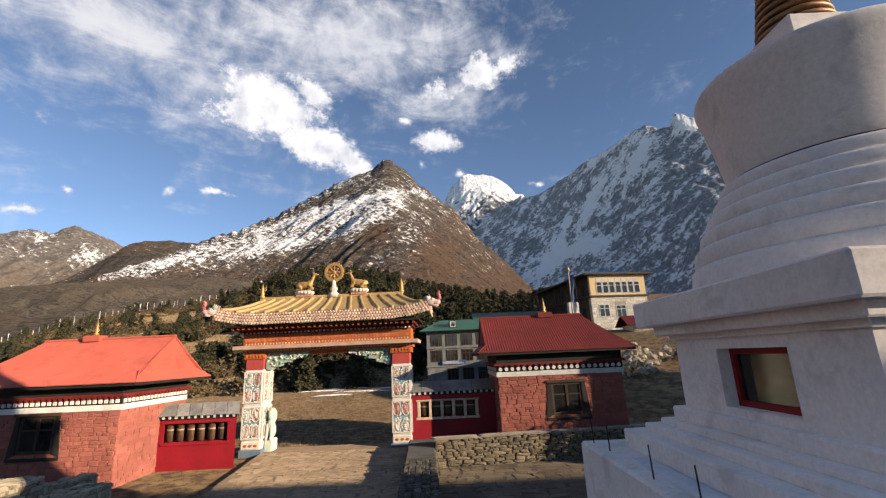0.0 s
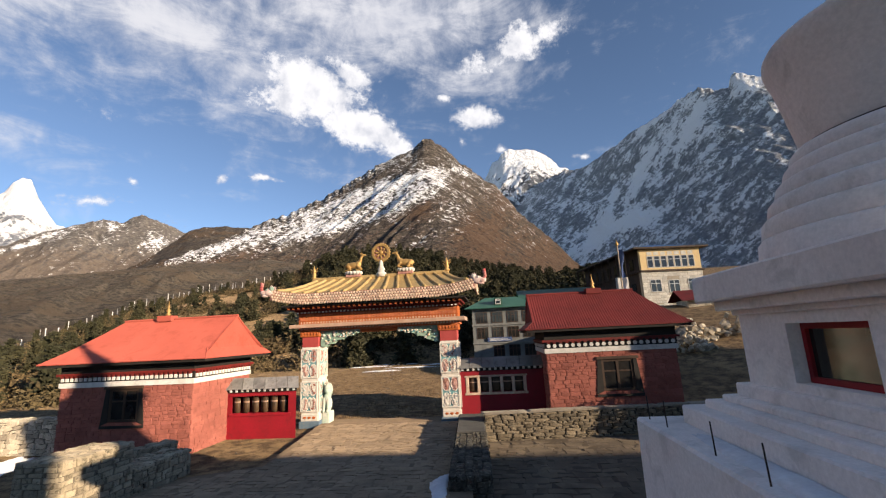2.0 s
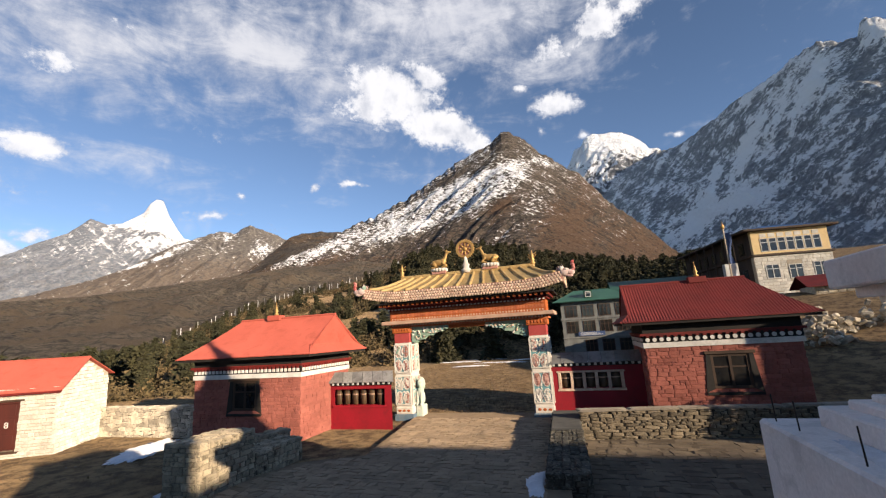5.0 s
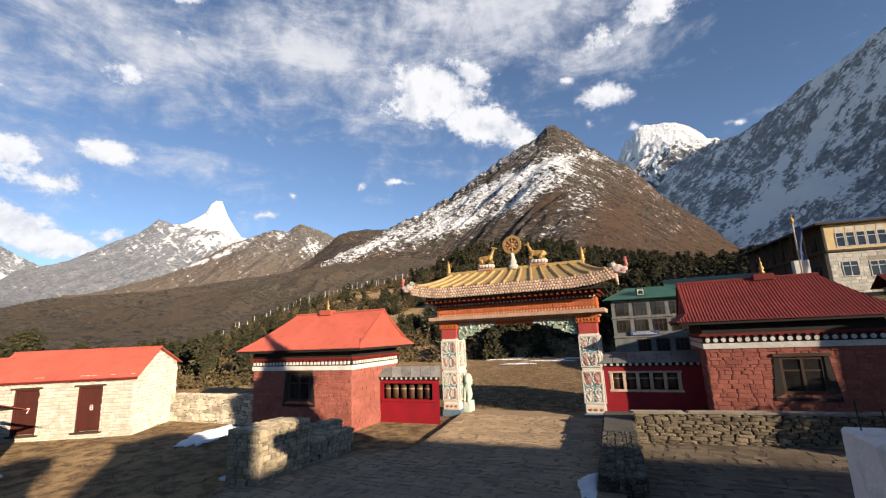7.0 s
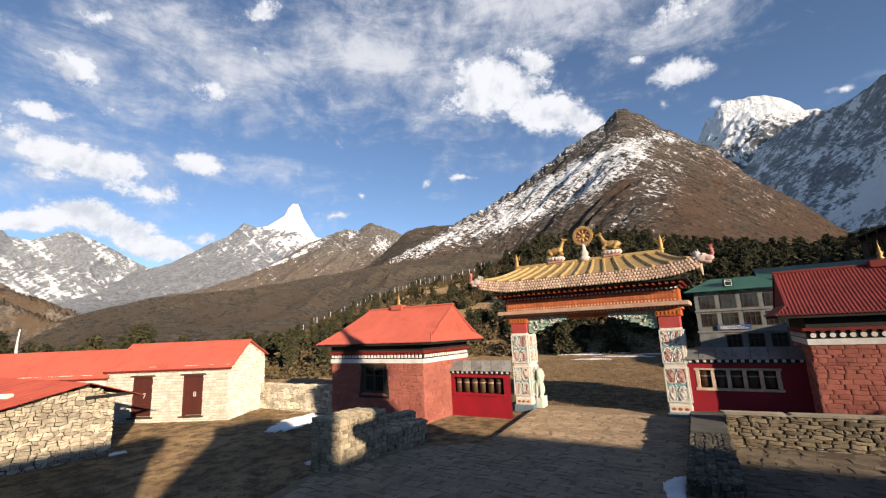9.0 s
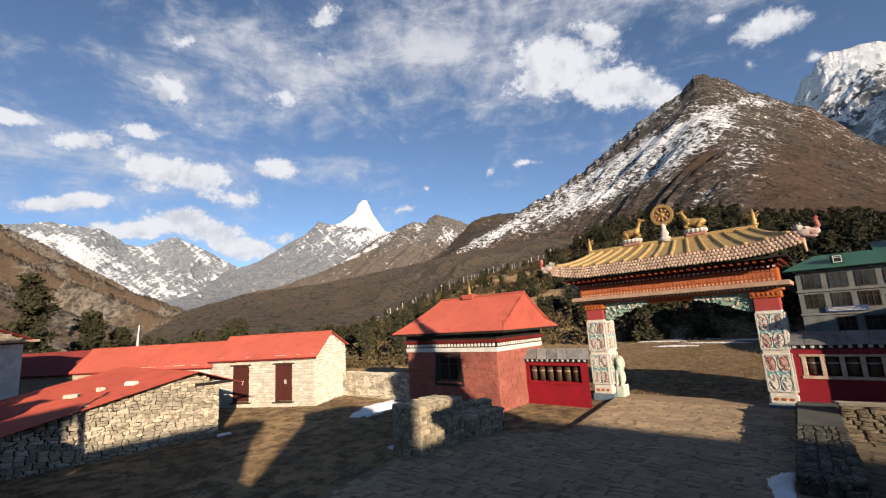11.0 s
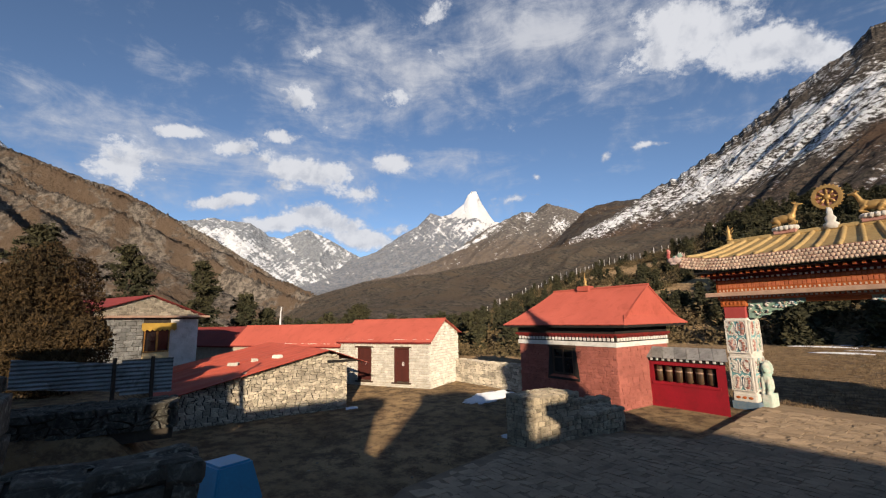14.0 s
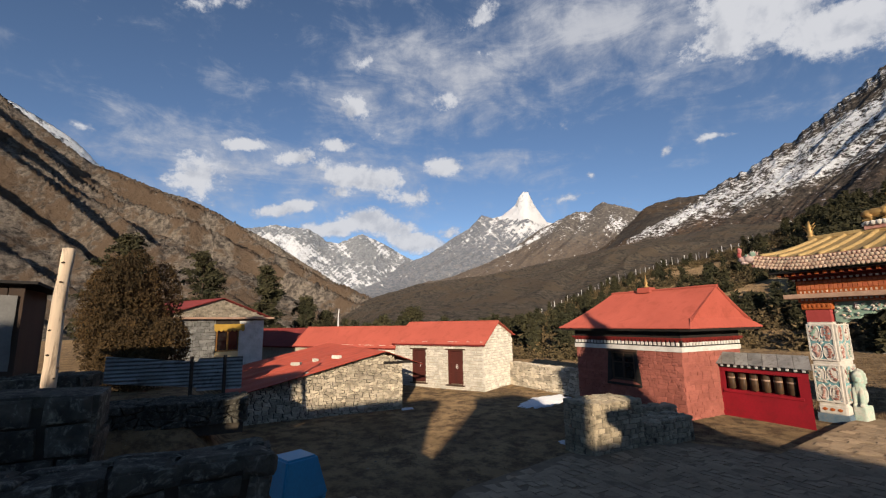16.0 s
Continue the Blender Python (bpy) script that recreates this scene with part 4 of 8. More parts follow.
def block_mesh(material, k, round_=0.10):
    """One of a few unit stones, shared by all the pieces of that material."""
    key = (material, k)
    if key not in BLOCK:
        rnd = random.Random(k * 31 + 5)
        bm = bmesh.new()
        bmesh.ops.create_cube(bm, size=1.0)
        for v in bm.verts:
            v.co += Vector([rnd.uniform(-0.08, 0.08) for _ in range(3)])
        bmesh.ops.bevel(bm, geom=bm.edges[:], offset=round_, segments=1, affect="EDGES")
        me = bpy.data.meshes.new("stone")
        bm.to_mesh(me)
        bm.free()
        me.materials.append(M[material])
        BLOCK[key] = me
    return BLOCK[key]


def courses(L, H, course, length, rnd, holes=(), wild=0.25, top=None):
    """Stones of a wall as (centre along, centre up, length, height)."""
    z = 0.0
    while z < H - 0.02:
        h = min(course * rnd.uniform(1 - wild, 1 + wild), H - z)
        if H - z - h < course * 0.35:
            h = H - z
        x = -rnd.uniform(0, length)
        while x < L:
            w = length * rnd.uniform(0.6, 1.45)
            a, b = max(x, 0.0), min(x + w, L)
            x += w
            if b - a < 0.04:
                continue
            for h0, h1, z0, z1 in holes:
                if z + h > z0 + 0.02 and z < z1 - 0.02:
                    if a >= h0 - 0.02 and b <= h1 + 0.02:
                        a = b
                    elif a < h0 < b:
                        b = h0
                    elif a < h1 < b:
                        a = h1
            if b - a > 0.03 and (top is None or z + h <= top((a + b) / 2) + 0.02):
                yield (a + b) / 2, z + h / 2, b - a, h
        z += h


def masonry(parent, name, material, m, L, H, course, length, seed, depth=0.16, proud=0.02, holes=(), joint=0.018, wild=0.25, top=None):
    """Lay single stones on a wall face: along m's x axis, up its z axis, facing its -y axis."""
    rnd = random.Random(seed)
    for x, z, w, h in courses(L, H, course, length, rnd, holes, wild, top):
        ob = new(name, block_mesh(material, rnd.randrange(6)))
        ob.parent = parent
        ob.matrix_basis = m @ Matrix.Translation((x, depth / 2 - proud - rnd.uniform(0, 0.014), z)) @ pose(0, 0, 0, 0, rnd.uniform(-1.2, 1.2), 0) @ Matrix.Diagonal((w - joint, depth, h - joint, 1))


def clip(poly, a, b, c):
    """The part of a polygon where a x + b y <= c."""
    out = []
    for (x0, y0), (x1, y1) in zip(poly, poly[1:] + poly[:1]):
        d0, d1 = a * x0 + b * y0 - c, a * x1 + b * y1 - c
        if d0 <= 0:
            out.append((x0, y0))
        if d0 * d1 < 0:
            t = d0 / (d0 - d1)
            out.append((x0 + (x1 - x0) * t, y0 + (y1 - y0) * t))
    return out


def cells(L, H, course, length, rnd, jit=0.3):
    """Rough courses of unequal stones, as polygons of a wall face; jit makes the bed joints wander."""
    rows = max(1, round(H / course))
    hs = [rnd.uniform(0.65, 1.4) for _ in range(rows)]
    zs = [0.0]
    for h in hs:
        zs.append(zs[-1] + h * H / sum(hs))
    amp = jit * course

    def bed(r, x):
        if r in (0, rows):
            return zs[r]
        return zs[r] + amp * (0.6 * math.sin(x * 2.1 / length + r * 5.3) + 0.4 * math.sin(x * 4.7 / length + r * 9.1))

    for r in range(rows):
        x, lean = -length * rnd.uniform(0.0, 1.0), 0.0
        while x < L:
            w = length * rnd.uniform(0.45, 1.7)
            nxt = rnd.uniform(-jit, jit) * course * 0.6
            a, b = max(x, 0.0), min(x + w, L)
            la, lb = (lean if x > 0 else 0.0), (nxt if x + w < L else 0.0)
            x, lean = x + w, nxt
            if b - a < 0.05:
                continue
            mid = (a + b) / 2
            low = [(a - la, bed(r, a)), (mid, bed(r, mid)), (b - lb, bed(r, b))]
            top = [(b + lb, bed(r + 1, b)), (mid, bed(r + 1, mid)), (a + la, bed(r + 1, a))]
            if zs[r + 1] - zs[r] > course * 1.15 and rnd.random() < 0.3:
                # two thin stones, one above the other
                f = rnd.uniform(0.4, 0.6)
                m0 = (low[0][0] + (top[2][0] - low[0][0]) * f, low[0][1] + (top[2][1] - low[0][1]) * f)
                m1 = (low[2][0] + (top[0][0] - low[2][0]) * f, low[2][1] + (top[0][1] - low[2][1]) * f)
                yield low + [m1, m0]
                yield [m0, m1] + top
            else:
                yield low + top


def area(poly):
    return abs(sum(x0 * y1 - x1 * y0 for (x0, y0), (x1, y1) in zip(poly, poly[1:] + poly[:1]))) / 2


def trim_hole(poly, hole):
    """Cut a stone back to the larger piece beside an opening."""
    a, b, c, d = hole
    if max(p[0] for p in poly) <= a or min(p[0] for p in poly) >= b or max(p[1] for p in poly) <= c or min(p[1] for p in poly) >= d:
        return poly
    best = max((clip(poly, 1, 0, a), clip(poly, -1, 0, -b), clip(poly, 0, 1, c), clip(poly, 0, -1, -d)), key=lambda q: area(q) if len(q) > 2 else 0)
    return best if len(best) > 2 and area(best) > 0.002 else []


def stone_rings(poly, depth, proud, joint, rnd, worn=0.022):
    """A dressed stone: back ring, edge ring, worn front ring."""
    cx, cy = sum(p[0] for p in poly) / len(poly), sum(p[1] for p in poly) / len(poly)
    size = max(0.02, min(max(abs(p[0] - cx) for p in poly), max(abs(p[1] - cy) for p in poly)))
    s1, s2 = max(0.55, 1 - joint / 2 / size), max(0.4, 1 - (joint / 2 + worn) / size)
    P, tip = [], [rnd.uniform(-0.10, 0.10), rnd.uniform(-0.10, 0.10)]
    for dy, s in ((depth, s1), (-proud * 0.35, s1), (-proud, s2)):
        for x, y in poly:
            lift = max(-0.012, min(0.012, tip[0] * (x - cx) + tip[1] * (y - cy))) if dy < 0 else 0.0
            P.append(((cx + (x - cx) * s), dy + lift, (cy + (y - cy) * s)))
    n = len(poly)
    F = [(k * n + i, k * n + (i + 1) % n, (k + 1) * n + (i + 1) % n, (k + 1) * n + i) for k in (0, 1) for i in range(n)]
    return P, F + [tuple(2 * n + i for i in range(n))]


def rubble_face(parent, name, material, m, L, H, course, length, seed, depth=0.14, proud=0.02, joint=0.022, jit=0.3, limit=300, keep=None, hole=None, worn=0.022):
    """Lay irregular stones on a wall face, each a piece of its own up to limit, the rest in one mesh."""
    rnd = random.Random(seed)
    V, F, n = [], [], 0
    for poly in cells(L, H, course, length, rnd, jit):
        if hole:
            poly = trim_hole(poly, hole)
        if not poly or (keep and not keep(poly)):
            continue
        P, G = stone_rings(poly, depth, proud * rnd.uniform(0.5, 1.5), joint, rnd, worn)
        n += 1
        if n <= limit:
            me = raw(name, P, G)
            ob = hang(name, me, M[material], parent)
            ob.matrix_basis = m
        else:
            o = len(V)
            V += [m @ Vector(q) for q in P]
            F += [tuple(o + i for i in f) for f in G]
    if V:
        tagged(hang(name + "_rest", raw(name + "_rest", V, F), M[material], parent), kind="stuff")


def masonry_joined(parent, name, material, m, L, H, course, length, seed, depth=0.1, proud=0.015, holes=(), joint=0.014, wild=0.25, top=None, label=""):
    """The same with all the stones of a far face in one mesh."""
    rnd = random.Random(seed)
    V, F = [], []
    for x, z, w, h in courses(L, H, course, length, rnd, holes, wild, top):
        p, o = proud + rnd.uniform(-0.01, 0.015), len(V)
        w, h = w - joint, h - joint
        j = lambda: rnd.uniform(-0.012, 0.012)
        for dy, s in ((depth, 1.0), (-p * 0.4, 1.0), (-p, 0.82)):
            for sx, sz in ((-1, -1), (1, -1), (1, 1), (-1, 1)):
                V.append(m @ Vector((x + sx * w * s / 2 + j(), dy, z + sz * h * s / 2 + j())))
        for k in (0, 4):
            for i in range(4):
                n = (i + 1) % 4
                F.append((o + k + i, o + k + n, o + k + 4 + n, o + k + 4 + i))
        F.append((o + 8, o + 9, o + 10, o + 11))
    return tagged(hang(name, raw(name, V, F), M[material], parent, label), kind="stuff")


# ---- the white stupa ----
def stupa():
    root = thing("stupa", pose(4.01, 4.13, 0), "whitewashed stupa with stepped base and gilded ringed spire", "stupa")
    W = M["limewash"]
    part("platform", bx(B(), -2.25, 2.25, -2.25, 2.25, -0.45, 2.10, 0.03), W, root)
    lo = 2.09
    for h, z in ((1.81, 2.31), (1.615, 2.40), (1.475, 2.47), (1.36, 2.61)):
        bm = bx(B(), -h, h, -h, h, lo, z, 0.018)
        part("step", bm, W, root)
        lo = z - 0.01
    # chamber, with a window opening in the face towards the path
    t, h = 0.22, 1.25
    y0, y1, z0, z1 = 3.64 - 4.13, 4.60 - 4.13, 2.69, 3.25
    for c in ((-h + t, h, -h, h, 2.60, 3.40), (-h, -h + t, -h, y0, 2.60, 3.40), (-h, -h + t, y1, h, 2.60, 3.40), (-h, -h + t, y0, y1, 2.60, z0), (-h, -h + t, y0, y1, z1, 3.40)):
        part("chamber_wall", bx(B(), *c), W, root)
    d = -h + 0.13
    win = part("window", frame_ring(B(), -y1 + 0.002, -y0 - 0.002, z0 + 0.002, z1 - 0.002, 0.055, 0.0, 0.06), M["red_paint"], root, "red painted window frame")
    win.matrix_basis = pose(d, 0, 0, 0, 0, -90)
    part("pane", bx(B(), -y1 + 0.04, -y0 - 0.04, 0.035, 0.045, z0 + 0.04, z1 - 0.04), M["glass"], win, "dark glass pane")
    part("moulding", bx(B(), -1.30, 1.30, -1.30, 1.30, 3.36, 3.43, 0.012), W, root)
    part("moulding", bx(B(), -1.42, 1.42, -1.42, 1.42, 3.42, 3.54, 0.015), W, root)
    bm = bx(B(), -1.57, 1.57, -1.57, 1.57, 3.53, 3.84, 0.02)
    part("cornice", bm, W, root)
    r, z = 1.42, 3.82
    for r1, z1 in ((1.36, 4.08), (1.28, 4.28), (1.19, 4.46), (1.10, 4.63), (1.02, 4.79), (0.95, 4.94)):
        part("ring", lathe(B(), [(r, z), (r + 0.012, z + 0.03), (r - 0.01, z1 - 0.04), (r - 0.04, z1 - 0.005), (r1 - 0.02, z1)], 96), W, root, smooth=True)
        r, z = r1, z1 - 0.01
    part("cord", lathe(B(), [(0.905, 4.940), (0.935, 4.952), (0.935, 4.962), (0.905, 4.974)], 96), M["iron"], root, "dark cord with faded coloured threads")
    prof = [(0.89, 4.93), (0.90, 4.98), (0.93, 5.15), (0.98, 5.45), (1.03, 5.72), (1.07, 5.86), (1.085, 5.94), (1.08, 5.99), (1.055, 6.03), (0.98, 6.06), (0.80, 6.14), (0.60, 6.24), (0.45, 6.28)]
    part("dome", lathe(B(), prof, 96), W, root, smooth=True)
    part("harmika", bx(B(), -0.47, 0.47, -0.47, 0.47, 6.25, 6.47, 0.015), W, root)
    part("spire_base", lathe(B(), [(0.36, 6.45), (0.40, 6.50), (0.38, 6.54)], 40), M["red_paint"], root, "red painted ring under the spire", True)
    part("spire_core", lathe(B(), [(0.30, 6.52), (0.06, 8.30)], 32), M["black_wood"], root, smooth=True)
    for i in range(17):
        z = 6.56 + i * 0.098
        r = 0.372 - i * 0.0180
        part("spire_ring", lathe(B(), [(r - 0.06, z), (r - 0.012, z + 0.006), (r + 0.002, z + 0.030), (r - 0.012, z + 0.054), (r - 0.06, z + 0.060)], 40), M["copper"], root, "tarnished gilded copper ring", True)
    part("finial", lathe(B(), [(0.10, 8.26), (0.14, 8.34), (0.05, 8.42), (0.08, 8.50), (0.0015, 8.66)], 24), M["gilt"], root, smooth=True)
    for x, y in ((-2.10, 1.55), (-2.14, 0.32), (-2.14, -0.48), (-2.13, 2.05)):
        part("iron_rod", rod(B(), (x, y, 2.08), (x - 0.01, y, 2.40), 0.008, 0.007, 6), M["iron"], root, "thin rusty reinforcing rod")


stupa()


def drift(name, m, pts, h, seed, label):
    """A thin uneven sheet of snow."""
    rnd = random.Random(seed)
    n = len(pts)
    c = sum((Vector(p) for p in pts), Vector((0, 0))) / n
    bm = B()
    rings = []
    for s, z in ((1.0, 0.0), (0.93, h * 0.6), (0.6, h), (0.25, h * 1.1)):
        ring = []
        for i in range(n):
            for k in range(9):
                p = Vector(pts[i]).lerp(Vector(pts[(i + 1) % n]), k / 9)
                q = c + (p - c) * s * rnd.uniform(0.80, 1.08)
                ring.append(bm.verts.new((q.x, q.y, z * rnd.uniform(0.85, 1.15))))
        rings.append(ring)
    for a, b in zip(rings, rings[1:]):
        for i in range(len(a)):
            bm.faces.new((a[i], a[(i + 1) % len(a)], b[(i + 1) % len(a)], b[i]))
    bm.faces.new(rings[-1])
    ob = part(name, bm, M["snow"], smooth=True)
    ob.matrix_basis = m
    return tagged(ob, label, "snow")


drift("snow_patch", pose(1.78, 1.9, 2.095), [(0.18, 0.2), (0.42, 0.1), (0.43, 2.2), (0.40, 3.3), (0.25, 3.5), (0.14, 2.4)], 0.035, 3, "thin frozen snow lying on the stupa platform")


# ---- the painted entrance gate ----
GX, GY = -4.8, 17.8


def fuse(ob, size):
    """Melt a statue's lumps into one skin."""
    r = ob.modifiers.new("fuse", "REMESH")
    r.mode, r.voxel_size, r.use_smooth_shade = "VOXEL", size, True


def oval(x, z):
    bm = B()
    ball(bm, (x, 0.0, z), (0.165, 0.022, 0.285), 2)
    return bm


def garland(x, z):
    """A beaded ring round a niche, as one wavy band."""
    bm = B()
    n, rings = 36, []
    for i in range(n):
        t = 2 * math.pi * i / n
        w = 0.020 + 0.012 * math.cos(9 * t)
        c, s = math.cos(t), math.sin(t)
        rings.append([bm.verts.new((x + (0.150 + d) * c, y, z + (0.262 + d) * s)) for d, y in ((-w, 0.0), (0.0, -0.036), (w, 0.0))])
    for a, b in zip(rings, rings[1:] + rings[:1]):
        for k in range(2):
            bm.faces.new((a[k], b[k], b[k + 1], a[k + 1]))
    bmesh.ops.recalc_face_normals(bm, faces=bm.faces[:])
    return bm


def gate():
    root = thing("entrance_gate", pose(GX, GY, 0), "painted monastery gate with carved pillars and golden roof", "gate")
    rnd = random.Random(11)
    for side in (-1, 1):
        x0, x1 = sorted((side * 2.52, side * 3.32))
        cx = (x0 + x1) / 2
        pil = part("pillar", bx(B(), x0 + 0.04, x1 - 0.04, 0.04, 1.0, -0.25, 3.1, 0.02), M["relief_white"], root)
        part("footing", bx(B(), x0 - 0.03, x1 + 0.03, -0.03, 1.05, -0.3, 0.14, 0.02), M["blue_footing"], pil, "worn blue painted plinth")
        part("base_panel", bx(B(), x0 + 0.01, x1 - 0.01, 0.0, 1.0, 0.12, 0.44, 0.05), M["relief_white"], pil)
        bm = B()
        for k in range(3):
            ball(bm, (cx - 0.2 + 0.2 * k, 0.0, 0.28), (0.085, 0.03, 0.055), 1)
        part("base_ornament", bm, M["orange_paint"], pil)
        for z0, z1 in ((0.46, 1.74), (1.78, 3.06)):
            # carved stone slabs with four medallions each, on the front and on the side seen from the yard
            slabp = part("relief_slab", bx(B(), x0 + 0.01, x1 - 0.01, 0.0, 0.98, z0, z1, 0.06), M["relief_white"], pil, "carved slab painted white and turquoise")
            for m, w in ((pose(0, 0, 0), 0.78), (pose(x1 - x0 - 0.01 + x0, 0.0, 0, 0, 0, 90) @ pose(-x0, 0, 0), 0.98)):
                # a turquoise ground with a moulded border, four beaded niches and a figure in each
                y = -0.004
                part("ground_panel", bx(B(), x0 + 0.07, x0 + w - 0.07, y, 0.02, z0 + 0.09, z1 - 0.09), M["relief_teal"], slabp, at=m)
                part("border", frame_ring(B(), x0 + 0.03, x0 + w - 0.03, z0 + 0.05, z1 - 0.05, 0.045, -0.028, 0.01), M["relief_white"], slabp, at=m)
                for a in range(2):
                    for b in range(2):
                        mx, mz = x0 + w * (0.28 + 0.44 * a), z0 + 0.335 + 0.61 * b
                        part("niche", oval(mx, mz), M["relief_white" if rnd.random() < 0.55 else "relief_rose"], slabp, at=m)
                        part("petal_ring", garland(mx, mz), M["relief_white"], slabp, at=m)
                        bm = B()
                        for k in range(5):
                            ball(bm, (mx + rnd.uniform(-0.06, 0.06), -0.024, mz - 0.16 + 0.08 * k), (rnd.uniform(0.035, 0.085), 0.03, rnd.uniform(0.035, 0.06)), 1, pose(0, 0, 0, 0, rnd.uniform(-40, 40), 0))
                        tagged(part("figure", bm, M[rnd.choice(["relief_rose", "relief_rose", "relief_red", "relief_white", "relief_green"])], slabp, at=m), kind="stuff")
                        bm = B()
                        for k in range(7):
                            ball(bm, (mx + rnd.uniform(-0.11, 0.11), -0.030, mz + rnd.uniform(-0.2, 0.2)), (rnd.uniform(0.015, 0.04), 0.02, rnd.uniform(0.02, 0.05)), 1)
                        tagged(part("carving", bm, M[rnd.choice(["relief_red", "relief_teal", "relief_white"])], slabp, at=m), kind="stuff")
                bm = B()
                for k in range(6):
                    ball(bm, (x0 + w / 2 + rnd.uniform(-0.09, 0.09), -0.012, (z0 + z1) / 2 + rnd.uniform(-0.16, 0.16)), (0.05, 0.03, 0.03), 1, pose(0, 0, 0, 0, rnd.uniform(-60, 60), 0))
                tagged(part("leaf_scroll", bm, M["relief_white"], slabp, at=m), kind="stuff")
        part("capital", bx(B(), x0 + 0.05, x1 - 0.05, 0.03, 0.95, 3.08, 3.50, 0.015), M["coral_paint"], pil, "flat coral red capital block")
        bm = bx(B(), x0 - 0.02, x1 + 0.02, -0.03, 1.02, 3.50, 3.74, 0.02)
        for k in range(6):
            ball(bm, (x0 + 0.08 + 0.13 * k, -0.03, 3.62), (0.05, 0.03, 0.08), 1)
        part("capital_carving", bm, M["orange_paint"], pil, "orange carved capital")
    # scrolled brackets under the lintel
    for side in (-1, 1):
        bm = B()
        prof = [(2.52, 3.74), (2.52, 3.10), (2.36, 3.06), (2.20, 3.16), (2.02, 3.18), (1.86, 3.32), (1.62, 3.34), (1.46, 3.46), (1.14, 3.48), (0.98, 3.58), (0.80, 3.60), (0.74, 3.74)]
        slab(bm, [(side * x, 0.18, z) for x, z in prof], 0.42, (0, 1, 0))
        br = part("bracket", bm, M["relief_green"], root, "green carved scroll bracket")
        for k in range(52):
            t = rnd.random()
            x = 0.85 + 1.6 * t
            lowz = 3.60 - 0.48 * t
            z = rnd.uniform(lowz, 3.70)
            bm = B()
            ball(bm, (side * x, 0.16, z), (rnd.uniform(0.04, 0.085), 0.05, rnd.uniform(0.025, 0.05)), 1, pose(0, 0, 0, 0, rnd.uniform(-50, 50), 0))
            part("scroll", bm, M[rnd.choice(["relief_green", "relief_teal", "relief_white", "relief_white", "carved_cream"])], br)
    bm = bx(B(), -0.8, 0.8, 0.16, 0.6, 3.60, 3.74, 0.015)
    part("lintel_panel", bm, M["orange_paint"], root)
    part("lintel", bx(B(), -3.42, 3.42, 0.02, 1.0, 3.735, 3.88, 0.01), M["frieze_paint"], root, "orange carved lintel beam")
    lint = root.children[-1]
    for i in range(52):
        x = -3.36 + 6.72 * (i + 0.5) / 52
        part("stud", bx(B(), x - 0.035, x + 0.035, -0.01, 0.03, 3.80, 3.86, 0.008), M["white_paint"], lint)
    part("ledge_board", bx(B(), -3.66, 3.66, -0.42, 1.45, 3.87, 4.02, 0.015), M["board_paint"], root, "weathered painted ledge board")
    part("frieze", bx(B(), -3.36, 3.36, -0.14, 1.2, 4.01, 4.50, 0.01), M["orange_paint"], root, "orange frieze with carved teeth")
    fr = root.children[-1]
    n = 54
    for row, (z, h, mname, w, y) in enumerate(((4.05, 0.07, "carved_cream", 0.050, -0.150), (4.17, 0.13, "frieze_paint", 0.100, -0.16), (4.355, 0.08, "frieze_paint", 0.085, -0.165))):
        bm = B()
        for i in range(n):
            x = -3.30 + 6.6 * (i + 0.5) / n
            bx(bm, x - w / 2, x + w / 2, y, y + 0.04, z, z + h)
        tagged(part("carving", bm, M[mname], fr), kind="stuff")
    for i in range(44):
        x = -3.40 + 6.8 * (i + 0.5) / 44
        part("dentil", bx(B(), x - 0.05, x + 0.05, -0.30, -0.10, 4.46, 4.54, 0.008), M["red_wood"], fr)
        part("dentil_cap", bx(B(), x - 0.04, x + 0.04, -0.315, -0.298, 4.47, 4.53), M["white_paint"], fr)
    part("soffit", bx(B(), -3.45, 3.45, -0.34, 1.4, 4.535, 4.62, 0.01), M["red_wood"], root)
    for i in range(34):
        x = -3.62 + 7.24 * (i + 0.5) / 34
        part("rafter", bx(B(), x - 0.055, x + 0.055, -0.80, 1.6, 4.61, 4.72, 0.01), M["red_wood"], root)
        part("rafter_cap", bx(B(), x - 0.045, x + 0.045, -0.812, -0.799, 4.625, 4.705), M["orange_paint"], root)
    part("eave_board", bx(B(), -3.75, 3.75, -0.95, 1.9, 4.715, 4.775, 0.01), M["black_wood"], root)

    # roof with turned-up corners
    def lift(x):
        a = max(0.0, abs(x) - 2.4) / 1.8
        return 0.26 * a * a

    EX, RX, Y0, YR, Y1, ZE, ZR = 4.15, 2.98, -1.05, 0.48, 2.0, 5.22, 5.94
    ns = 10

    def front(x, s):
        z = ZE + lift(x) * (1 - s) + (ZR - ZE) * (0.72 * s + 0.28 * s * s)
        return Vector((x, Y0 + (YR - Y0) * s, z))

    bm = B()
    cols = []
    nx = 60
    for i in range(nx + 1):
        u = -1 + 2 * i / nx
        cols.append([bm.verts.new(front(u * (EX + (RX - EX) * s / ns), s / ns)) for s in range(ns + 1)])
    for a, b in zip(cols, cols[1:]):
        for s in range(ns):
            bm.faces.new((a[s], b[s], b[s + 1], a[s + 1]))
    # the other three sides
    g = bmesh.ops.mirror(bm, geom=bm.verts[:] + bm.faces[:] + bm.edges[:], matrix=Matrix.Translation((0, -YR, 0)), axis="Y", merge_dist=0.001)
